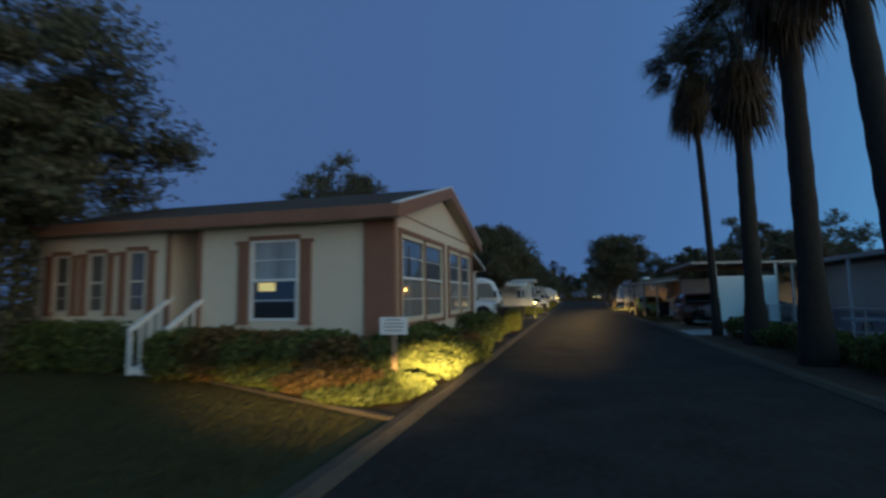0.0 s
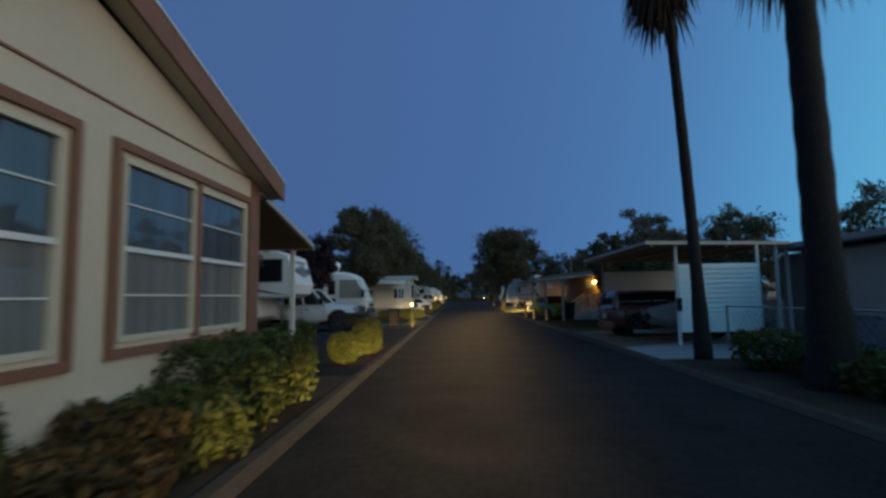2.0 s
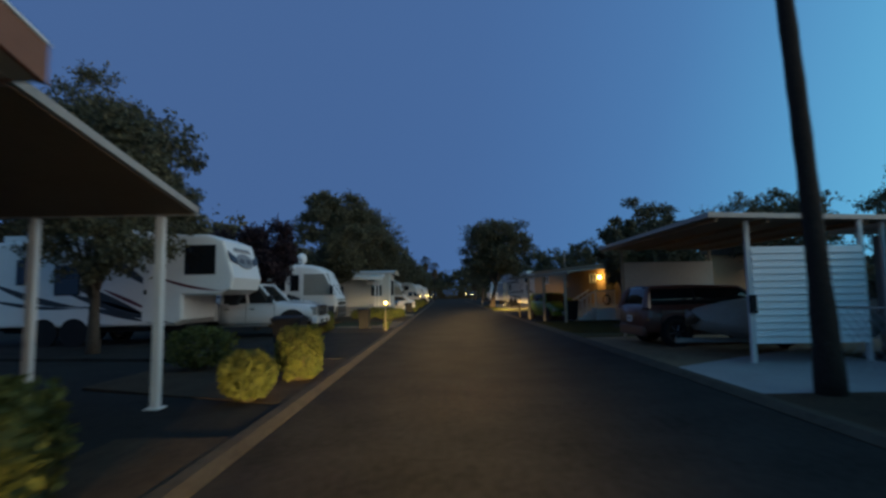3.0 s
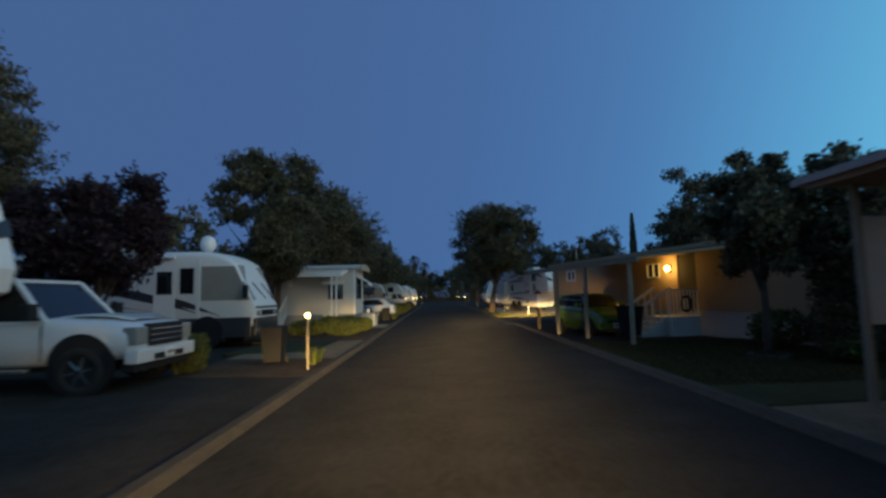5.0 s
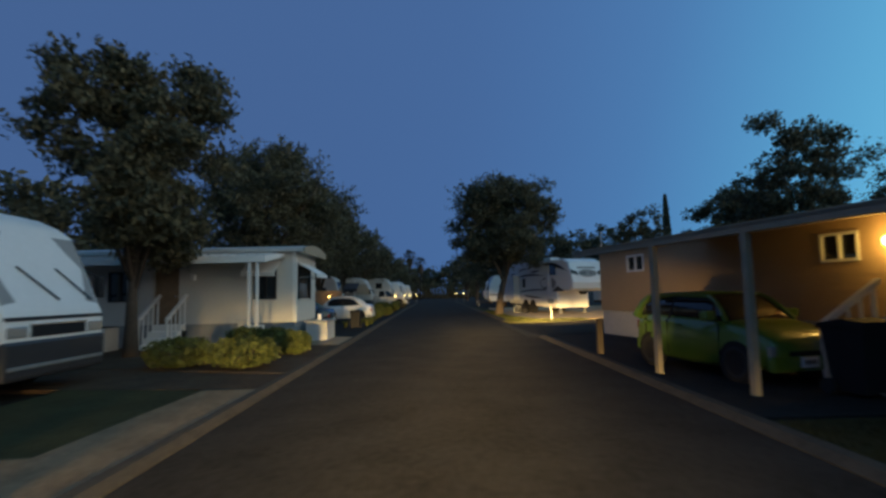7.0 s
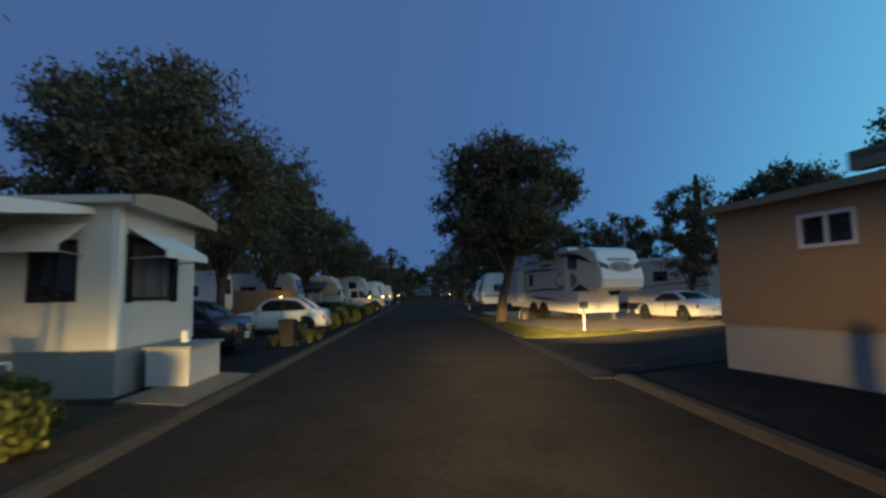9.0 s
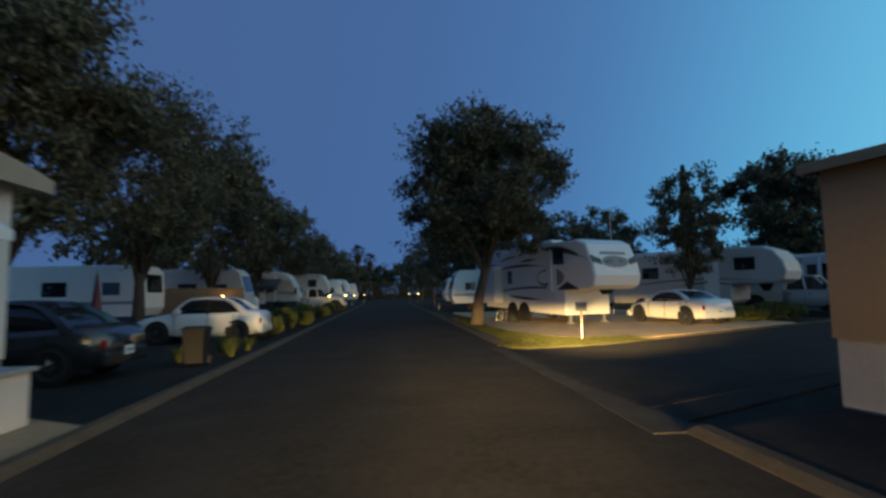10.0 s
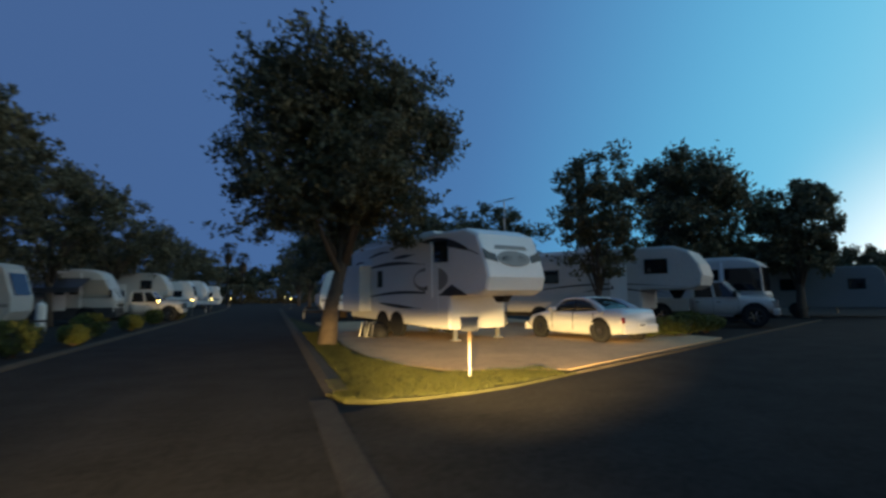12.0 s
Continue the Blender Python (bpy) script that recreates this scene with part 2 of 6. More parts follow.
        bmesh.ops.bevel(own, geom=list(es), offset=bevel, segments=2, affect="EDGES", profile=0.6)
    return own


def prism(profile, axis, a, b, bm=None, bevel=0.0):
    """A closed outline drawn out from a to b along an axis. Outline points are (y, z) for x, (x, z) for y, (x, y) for z."""
    own = bm or bmesh.new()

    def at(p, d):
        return (d, p[0], p[1]) if axis == "x" else (p[0], d, p[1]) if axis == "y" else (p[0], p[1], d)
    va = [own.verts.new(at(p, a)) for p in profile]
    vb = [own.verts.new(at(p, b)) for p in profile]
    fs = [own.faces.new(va), own.faces.new(vb[::-1])]
    k = len(profile)
    for i in range(k):
        fs.append(own.faces.new((va[i], vb[i], vb[(i + 1) % k], va[(i + 1) % k])))
    bmesh.ops.recalc_face_normals(own, faces=fs)
    if bevel:
        bmesh.ops.bevel(own, geom=list({e for f in fs[:2] for e in f.edges}), offset=bevel, segments=3, affect="EDGES", profile=0.6)
    return own


def rod(p, q, r, r2=None, sides=10, bm=None):
    """A round bar from p to q."""
    own = bm or bmesh.new()
    p, q = Vector(p), Vector(q)
    d = q - p
    g = bmesh.ops.create_cone(own, cap_ends=True, segments=sides, radius1=r, radius2=r if r2 is None else r2, depth=d.length)
    m = Matrix.Translation((p + q) / 2) @ d.to_track_quat("Z", "Y").to_matrix().to_4x4()
    bmesh.ops.transform(own, matrix=m, verts=g["verts"])
    return own


def tube(points, radii, sides=9, bm=None):
    """A bent, tapered limb through points."""
    own = bm or bmesh.new()
    rings = []
    for i, (p, r) in enumerate(zip(points, radii)):
        p = Vector(p)
        d = Vector(points[min(i + 1, len(points) - 1)]) - Vector(points[max(i - 1, 0)])
        rot = d.to_track_quat("Z", "Y")
        rings.append([own.verts.new(p + rot @ Vector((r * math.cos(a), r * math.sin(a), 0))) for a in np.linspace(0, 2 * math.pi, sides, endpoint=False)])
    for a, b in zip(rings, rings[1:]):
        for i in range(sides):
            own.faces.new((a[i], a[(i + 1) % sides], b[(i + 1) % sides], b[i]))
    own.faces.new(rings[0][::-1])
    own.faces.new(rings[-1])
    return own


def loft(sections, bm=None, cap=True):
    """A skin over rings of equal count, open ends capped."""
    own = bm or bmesh.new()
    rings = [[own.verts.new(p) for p in s] for s in sections]
    k = len(rings[0])
    for a, b in zip(rings, rings[1:]):
        for i in range(k):
            own.faces.new((a[i], a[(i + 1) % k], b[(i + 1) % k], b[i]))
    if cap:
        own.faces.new(rings[0][::-1])
        own.faces.new(rings[-1])
    bmesh.ops.recalc_face_normals(own, faces=own.faces)
    return own


def leaf_mesh(name, centres, size, material, parent, seed, label="", squash=1.0, up=0.0):
    """Many small folded leaves round the given centres, as one mesh."""
    rng = np.random.default_rng(seed)
    k = len(centres)
    c = np.asarray(centres)
    a = rng.normal(size=(k, 3))
    a[:, 2] = a[:, 2] * squash + up
    a /= np.linalg.norm(a, axis=1, keepdims=True)
    b = rng.normal(size=(k, 3))
    b -= a * (a * b).sum(1, keepdims=True)
    b /= np.linalg.norm(b, axis=1, keepdims=True)
    s = size * rng.uniform(0.6, 1.35, size=(k, 1))
    v = np.stack([c - a * s, c + b * s * 0.45, c + a * s, c - b * s * 0.45], 1).reshape(-1, 3)
    me = bpy.data.meshes.new(name)
    me.from_pydata(v.tolist(), [], np.arange(4 * k).reshape(k, 4).tolist())
    me.materials.append(material)
    ob = new(name, me)
    ob.parent = parent
    if label:
        ob["label"] = label
    return ob

# ---- ground, road and kerbs ----
def sheet(name, outline, z0, z1, material, label, category="ground", kind="structure"):
    return tagged(part(name, prism(outline, "z", z0, z1), material), label, category, kind=kind)


sheet("ground", [(-400, -300), (400, -300), (400, 900), (-400, 900)], -0.5, -0.03, GRAVEL, "dark gravel and earth ground of the park")
sheet("road", [(-1.95, -4), (-1.95, 300), (4.1, 300), (4.1, 57.3), (60, 84.0), (60, 77.0), (4.14, 50.3), (3.76, -4), (40, -26), (40, -60), (-40, -60), (-40, -26)],
      -0.3, 0.0, ASPHALT, "worn dark asphalt street with patches", "road")


def kerb(name, x0, x1, y0, y1, label, rz=0.0):
    """A run of low concrete kerb, cast in lengths of about three metres."""
    run = thing(name, pose(x0, y0, 0, 0, 0, rz), label, "kerb", kind="structure")
    k = max(1, round((y1 - y0) / 3.0))
    s = (y1 - y0) / k
    w = x1 - x0
    out = 1 if x0 > 0 else -1
    hi, lo = 0.07, 0.012
    prof = [(0, -0.2), (w, -0.2), (w, hi if out > 0 else lo), (w * 0.55, hi), (w * 0.45, hi), (0, lo if out > 0 else hi)]
    bm = prism(prof, "y", 0.006, s - 0.006)
    first = part("kerb_stone", bm, KERB, run)
    for i in range(1, k):
        o = new("kerb_stone", first.data)
        o.parent = run
        o.location = (0, i * s, 0)
    return run


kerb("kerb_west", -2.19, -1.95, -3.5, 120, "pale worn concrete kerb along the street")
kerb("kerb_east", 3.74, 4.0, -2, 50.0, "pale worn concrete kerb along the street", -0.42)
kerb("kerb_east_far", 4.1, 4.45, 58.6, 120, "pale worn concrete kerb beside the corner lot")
sheet("gutter", [(3.78, 50.0), (4.42, 50.0), (4.16, 52.5), (4.16, 58.3), (3.84, 58.3), (3.84, 52.5)], -0.2, 0.006, GUTTER, "flush concrete gutter across the side street")
sheet("lot_edge", [(4.3, 51.05), (8.6, 52.95), (8.6, 53.1), (4.25, 51.2)], -0.2, 0.008, GRAVEL, "thin dark strip along the side street", "kerb")
sheet("lawn_front", [(-2.195, 6.1), (-9.2, 9.6), (-20, 15.2), (-40, 25), (-40, -20), (-2.195, -3.5), (-2.195, 5.5)], -0.2, 0.04, LAWN, "dark mown front lawn", "lawn")
sheet("planting_bed", [(-2.19, 6.3), (-2.19, 19.0), (-3.4, 19.0), (-3.4, 9.5), (-20, 14.5), (-20, 15.0), (-9.2, 9.7)], -0.2, 0.05, DIRT, "brown soil bed round the corner house", "flower bed")
edging = thing("bed_edging", pose(0, 0, 0), "thin pale edging strip between lawn and planting bed", "edging", kind="structure")
part("edging", prism([(-2.2, 6.02), (-2.2, 6.14), (-9.2, 9.66), (-20, 15.26), (-20, 15.14), (-9.2, 9.54)], "z", -0.1, 0.09), KERB, edging)
sheet("carport_slab", [(-2.19, 19.05), (-2.19, 20.6), (-13, 24.5), (-13, 18), (-3.45, 18)], -0.2, 0.03, GRAVEL, "dark asphalt parking strip under the awning", "driveway")
sheet("bed_mid", [(-2.19, 20.6), (-2.19, 25.4), (-6, 26.6), (-6, 22.2)], -0.2, 0.033, DIRT, "brown soil bed with round shrubs", "flower bed")
sheet("driveway_west", [(-2.19, 25.4), (-2.19, 33.4), (-16, 35.5), (-16, 27.2)], -0.2, 0.044, ASPHALT, "dark asphalt driveway", "driveway")
sheet("bed_lamp", [(-2.19, 33.4), (-2.19, 36.3), (-5, 36.6), (-5, 33.8)], -0.2, 0.047, DIRT, "brown soil bed round the garden lamp", "flower bed")
sheet("path_lamp", [(-2.19, 36.3), (-2.19, 41.4), (-3.1, 41.4), (-3.2, 38.0), (-5.0, 37.8), (-5.0, 36.6)], -0.2, 0.045, SAND, "tan gravel path beside the street", "pavement")
sheet("lawn_path", [(-3.2, 38.0), (-3.1, 41.4), (-5.6, 41.8), (-5.6, 37.85), (-5.0, 37.8)], -0.2, 0.04, LAWN, "small dark lawn beside the motorhome", "lawn")
sheet("bed_trees", [(-2.19, 41.4), (-2.19, 43.0), (-9, 45), (-9, 42.2), (-5.6, 41.8)], -0.2, 0.04, DIRT, "dark soil in front of the white home", "flower bed")
sheet("bed_porch", [(-2.19, 43.0), (-2.19, 48.4), (-9, 49.6), (-9, 45)], -0.2, 0.05, DIRT, "brown soil bed in front of the white home", "flower bed")
sheet("slab_end", [(-2.19, 48.5), (-2.19, 51.2), (-3.4, 51.9), (-3.4, 48.9)], -0.2, 0.05, CONCRETE, "pale concrete slab beside the white home", "pavement")
sheet("bed_east", [(4.10, 6), (4.10, 20.69), (6.2, 20.69), (6.2, 6)], -0.2, 0.06, DIRT, "brown soil strip under the palms", "flower bed")
sheet("slab_east", [(4.17, 20.7), (4.17, 23.2), (8.2, 25.9), (8.2, 20.7)], -0.2, 0.06, CONCRETE_PALE, "pale concrete slab in front of the carport", "pavement")
sheet("driveway_east", [(4.2, 23.2), (4.2, 30.0), (12, 30.8), (12, 26.2)], -0.2, 0.03, SAND, "bare earth and gravel driveway", "driveway")
sheet("lawn_east", [(4.23, 30.0), (4.25, 38.6), (9.3, 38.6), (10.5, 30.65)], -0.2, 0.05, LAWN, "short dry lawn beside the tan home", "lawn")
sheet("driveway_tan", [(4.33, 38.8), (4.33, 49.9), (6.4, 50.6), (9, 38.8)], -0.2, 0.035, GRAVEL, "dark gravel parking strip along the tan home", "driveway")
sheet("corner_lawn", [(4.12, 58.59), (4.3, 58.05), (4.7, 57.8), (5.3, 57.75), (6.2, 57.9), (7.1, 58.2), (8.7, 59.0), (8.6, 59.25), (7.6, 59.7), (6.5, 60.0), (5.9, 61.2), (5.5, 63.0), (5.3, 66), (5.6, 72), (4.46, 90), (4.46, 58.59)], -0.2, 0.045, LAWN, "green lawn on the street corner", "lawn")
sheet("corner_edge", [(8.7, 58.98), (11.0, 60.1), (17.3, 63.2), (30, 69.5), (30, 69.62), (17.25, 63.34), (10.95, 60.24), (8.7, 59.12)], -0.2, 0.05, KERB, "low concrete edge along the side street", "kerb")
sheet("corner_pad", [(5.52, 63.05), (5.92, 61.25), (6.52, 60.05), (7.6, 59.75), (8.7, 59.3), (11.0, 60.4), (16.9, 63.4), (17, 80), (5.65, 80), (5.65, 72), (5.34, 66)], -0.2, 0.05, PAD_TAN, "tan concrete parking pad of the corner lot", "driveway")

# ---- plants ----
def tree(m, height, crown, trunk_r, label, leaves=LEAF, count=9000, size=0.16, seed=1, low=0.28, name="tree", limbs=7, lean=(0, 0), clumps=60):
    """A tapered trunk, forked limbs and a crown of many small leaves in uneven clumps. crown: half widths x, y."""
    rng = np.random.default_rng(seed)
    root = thing(name, m, label, "tree")
    fork = height * low
    pts = [(0, 0, -0.1), (lean[0] * 0.3, lean[1] * 0.3, fork * 0.5), (lean[0], lean[1], fork), (lean[0] * 1.2, lean[1] * 1.2, height * 0.62)]
    bm = tube(pts, [trunk_r * 1.35, trunk_r, trunk_r * 0.8, trunk_r * 0.2])
    for i in range(limbs):
        a = 2 * math.pi * (i + rng.uniform(-0.3, 0.3)) / limbs
        r = rng.uniform(0.45, 0.8)
        z0 = fork * rng.uniform(0.8, 1.25)
        tip = (lean[0] + crown[0] * r * math.cos(a), lean[1] + crown[1] * r * math.sin(a), height * rng.uniform(0.55, 0.86))
        mid = (lean[0] + crown[0] * r * 0.35 * math.cos(a), lean[1] + crown[1] * r * 0.35 * math.sin(a), (z0 + tip[2]) * 0.5)
        tube([(lean[0], lean[1], z0), mid, tip], [trunk_r * 0.45, trunk_r * 0.28, trunk_r * 0.06], sides=6, bm=bm)
    part("trunk", bm, BARK, root, smooth=True)
    cz, rz = height * (1 + low) / 2 + height * 0.03, height * (1 - low) / 2
    cs = []
    while len(cs) < clumps:
        p = rng.uniform(-1, 1, 3)
        d = np.linalg.norm(p)
        if d > 1 or d < 0.35:
            continue
        p *= np.array([crown[0], crown[1], rz]) * (0.86 + 0.16 * math.sin(5 * p[0] + 3 * p[1] + seed))
        cs.append((p[0] + lean[0], p[1] + lean[1], p[2] + cz, rng.uniform(0.55, 1.2)))
    cs = np.array(cs)
    # each clump: twigs fanning from its heart, with leaves along them
    spread = min(crown[0], crown[1], rz) * 0.40
    twigs = max(1, count // (len(cs) * 14))
    home = np.repeat(np.arange(len(cs)), twigs)
    way = rng.normal(size=(len(home), 3))
    way /= np.linalg.norm(way, axis=1, keepdims=True)
    way[:, 2] = way[:, 2] * 0.7 + 0.1
    reach = spread * cs[home, 3:4] * rng.uniform(0.45, 1.0, (len(home), 1))
    tw = rng.integers(0, len(home), count)
    along = rng.uniform(0.1, 1.0, (count, 1)) ** 0.6
    pts = cs[home[tw], :3] + way[tw] * reach[tw] * along + rng.normal(size=(count, 3)) * size * 0.8
    leaf_mesh("crown", pts, size, leaves, root, seed + 5)
    return root


def bush(m, rx, ry, h, leaves, label, count=1500, size=0.06, seed=1, boxy=0.3, name="bush", category="bush"):
    """A rounded, clipped or loose shrub: woody stems inside and leaves near its skin."""
    rng = np.random.default_rng(seed)
    root = thing(name, m, label, category)
    bm = bmesh.new()
    for i in range(6):
        a = i * 1.05 + rng.uniform(0, 0.6)
        tube([(0.1 * rx * math.cos(a), 0.1 * ry * math.sin(a), -0.05), (0.35 * rx * math.cos(a), 0.35 * ry * math.sin(a), h * 0.4), (0.65 * rx * math.cos(a), 0.65 * ry * math.sin(a), h * 0.8)], [0.02, 0.015, 0.006], sides=5, bm=bm)
    part("branchwork", bm, BARK, root)
    u = rng.normal(size=(count, 3))
    u /= np.linalg.norm(u, axis=1, keepdims=True)
    p = 2.0 + 6 * boxy
    u /= (np.abs(u) ** p).sum(1, keepdims=True) ** (1 / p)
    lump = 1 + 0.10 * np.sin(u[:, :1] * 7 + seed) * np.sin(u[:, 1:2] * 6 + 2 * seed)
    r = rng.uniform(0.30, 1.0, (count, 1)) ** 0.35 * lump
    pts = u * r * np.array([rx, ry, h / 2]) + np.array([0, 0, h / 2 + 0.03])
    pts[:, 2] = np.maximum(pts[:, 2], 0.02)
    leaf_mesh("foliage", pts, size, leaves, root, seed + 3, up=0.3)
    return root


def strappy_tuft(m, h, blades, seed, label="tuft of strappy green leaves at the kerb"):
    """A clump of long arching leaves fanning out from its root."""
    g = np.random.default_rng(seed)
    root = thing("grass_tuft", m, label, "plant")
    v, f = [], []
    for _ in range(blades):
        a, ln, out = g.uniform(0, 2 * math.pi), h * g.uniform(0.7, 1.3), g.uniform(0.2, 0.9)
        d = Vector((math.cos(a), math.sin(a), 0))
        q = Vector((-math.sin(a), math.cos(a), 0)) * 0.009
        at = d * g.uniform(0, 0.08)
        b = len(v)
        for t in (0.0, 0.45, 0.8):
            p = at + d * ln * out * t ** 1.6 + Vector((0, 0, ln * (t - 0.35 * out * t * t)))
            v += [p + q * (1 - 0.4 * t), p - q * (1 - 0.4 * t)]
        v.append(at + d * ln * out * 1.1 + Vector((0, 0, ln * (1.0 - 0.55 * out))))
        f += [(b, b + 1, b + 3, b + 2), (b + 2, b + 3, b + 5, b + 4), (b + 4, b + 5, b + 6)]
    me = bpy.data.meshes.new("foliage")
    me.from_pydata([tuple(p) for p in v], [], f)
    me.materials.append(HEDGE)
    o = new("foliage", me)
    o.parent = root
    return root


def palm(m, height, lean, crown_r, trunk_r, label, seed=1, skirt=2.0):
    """A fan palm: leaning ringed trunk, a skirt of dead fronds and a head of fans."""
    rng = np.random.default_rng(seed)
    root = thing("palm_tree", m, label, "palm tree", group="palms along the street")
    k = 26
    pts = [(lean[0] * (i / k) ** 1.4, lean[1] * (i / k) ** 1.4, -0.1 + height * i / k) for i in range(k + 1)]
    rad = [trunk_r * (1.28 - 0.42 * min(1, i / 5) - 0.22 * i / k) * (1.04 if i % 2 else 0.97) for i in range(k + 1)]
    part("trunk", tube(pts, rad, sides=14), PALM_BARK, root, smooth=True)
    top = Vector(pts[-1])

    def fans(name, count, elev, length, material, blades, droop, drop=(-0.5, 0.15)):
        v, f = [], []
        for i in range(count):
            a = rng.uniform(0, 2 * math.pi)
            e = radians(rng.uniform(*elev))
            d = Vector((math.cos(a) * math.cos(e), math.sin(a) * math.cos(e), math.sin(e)))
            side = d.cross(Vector((0, 0, 1))).normalized()
            stalk = length * rng.uniform(0.35, 0.5)
            start = top + Vector((0, 0, rng.uniform(*drop)))
            hub = start + d * stalk
            b = len(v)
            v += [start + side * 0.025, start - side * 0.025, hub - side * 0.015, hub + side * 0.015]
            f.append((b, b + 1, b + 2, b + 3))
            for j in range(blades):
                t = (j / (blades - 1) - 0.5) * radians(150)
                w = d * math.cos(t) + side * math.sin(t)
                ln = length * 0.55 * (1 - 0.25 * abs(t)) * rng.uniform(0.85, 1.1)
                mid = hub + w * ln * 0.6
                tip = hub + w * ln + Vector((0, 0, -droop * ln * rng.uniform(0.6, 1.3)))
                q = w.cross(d.cross(side)).normalized() * 0.035
                b = len(v)
                v += [hub, mid + q, tip, mid - q]
                f.append((b, b + 1, b + 2, b + 3))
        me = bpy.data.meshes.new(name)
        me.from_pydata([tuple(p) for p in v], [], f)
        me.materials.append(material)
        o = new(name, me)
        o.parent = root
        return o
    fans("frond_head", 46, (-35, 75), crown_r, FROND, 15, 0.35)
    o = fans("frond_skirt", 90, (-86, -48), crown_r * 0.8, THATCH, 11, 0.6, (-1.5, 0.0))
    o["label"] = "hanging dry brown fronds"
    return root


palm(pose(5.22, 17.0, 0), 9.6, (0.0, 0.1), 2.4, 0.30, "tall fan palm with a thick dark trunk", 3)
palm(pose(5.05, 20.6, 0), 10.5, (-0.35, 0.2), 2.0, 0.155, "tall slender fan palm with a thin trunk", 4)
palm(pose(4.84, 12.2, 0), 10.2, (-0.05, 0.2), 2.4, 0.30, "tall fan palm with a thick dark trunk", 5)
palm(pose(5.35, 9.9, 0), 9.8, (-0.6, 0.3), 2.2, 0.29, "tall fan palm leaning over the street", 6)


# ---- building helpers ----
def wall(parent, m, length, height, holes, material, thick=0.12, z0=0.0, name="wall"):
    """A wall slab with true openings. Local x runs along it, its outer face lies at y = 0 and y grows inwards. holes: x0, x1, z0, z1."""
    xs = sorted({0.0, length, *(v for h in holes for v in h[:2])})
    zs = sorted({z0, height, *(v for h in holes for v in h[2:] if z0 < v < height)})
    solid = {(i, k): not any(a < (xs[i] + xs[i + 1]) / 2 < b and lo < (zs[k] + zs[k + 1]) / 2 < hi for a, b, lo, hi in holes) for i in range(len(xs) - 1) for k in range(len(zs) - 1)}
    bm = bmesh.new()
    v = {(i, k, d): bm.verts.new((x, d * thick, z)) for i, x in enumerate(xs) for k, z in enumerate(zs) for d in (0, 1)}
    for (i, k), full in solid.items():
        if not full:
            continue
        for d in (0, 1):
            bm.faces.new([v[i, k, d], v[i + 1, k, d], v[i + 1, k + 1, d], v[i, k + 1, d]])
        for (di, dk), (p, q) in {(-1, 0): ((i, k), (i, k + 1)), (1, 0): ((i + 1, k), (i + 1, k + 1)), (0, -1): ((i, k), (i + 1, k)), (0, 1): ((i, k + 1), (i + 1, k + 1))}.items():
            if not solid.get((i + di, k + dk)):
                bm.faces.new([v[(*p, 0)], v[(*q, 0)], v[(*q, 1)], v[(*p, 1)]])
    bmesh.ops.delete(bm, geom=[w for w in bm.verts if not w.link_faces], context="VERTS")
    bmesh.ops.recalc_face_normals(bm, faces=bm.faces)
    bmesh.ops.transform(bm, matrix=m, verts=bm.verts)
    return part(name, bm, material, parent)


def rim(x0, z0, x1, z1, fw, d0, d1):
    """One closed rectangular frame, fw wide, from depth d0 to d1."""
    bm = bmesh.new()
    loops = []
    for a, b, c, d in ((x0, z0, x1, z1), (x0 + fw, z0 + fw, x1 - fw, z1 - fw)):
        for y in (d0, d1):
            loops.append([bm.verts.new(p) for p in ((a, y, b), (c, y, b), (c, y, d), (a, y, d))])
    of, ob, nf, nb = loops
    for i in range(4):
        j = (i + 1) % 4
        for p, q in ((of, nf), (nb, ob), (ob, of), (nf, nb)):
            bm.faces.new((p[i], p[j], q[j], q[i]))
    bmesh.ops.recalc_face_normals(bm, faces=bm.faces)
    return bm


def window(parent, m, w, h, frame=WHITE, glass=GLASS, fw=0.05, sashes=2, bars=0, low=None, label="", rails=None):
    """A window in local x (width) and z (height), outward -y: panes, frame, meeting rails and a drawn curtain behind."""
    def put(bm):
        bmesh.ops.transform(bm, matrix=m, verts=bm.verts)
        return bm
    d0, d1 = -0.03, 0.05
    rails = rails or frame
    fr = part("window", put(rim(0, 0, w, h, fw, d0, d1)), frame, parent, label)
    if sashes == 2:
        part("meeting_rail", put(box(fw, d0 + 0.005, h * 0.5 - 0.025, w - fw, d1, h * 0.5 + 0.025)), rails, fr)
    if sashes == -2:
        part("meeting_rail", put(box(w * 0.5 - 0.025, d0 + 0.005, fw, w * 0.5 + 0.025, d1, h - fw)), rails, fr)
    for i in range(bars):
        z = h * (0.25 + 0.5 * i)
        part("glazing_bar", put(box(fw, 0.0, z - 0.008, w - fw, 0.02, z + 0.008)), rails, fr)
    if sashes == 2:
        part("pane", put(box(fw, 0.022, h * 0.5, w - fw, 0.03, h - fw)), glass, fr)
        part("pane", put(box(fw, 0.022, fw, w - fw, 0.03, h * 0.5)), low or glass, fr)
    else:
        part("pane", put(box(fw, 0.022, fw, w - fw, 0.03, h - fw)), glass, fr)
    part("curtain", put(box(fw, 0.09, fw, w - fw, 0.10, h - fw)), CURTAIN, fr)
    return fr


def side(x, y, z, rz):
    """A wall-mounted frame: local x along the wall, -y outward."""
    return pose(x, y, z, 0, 0, rz)


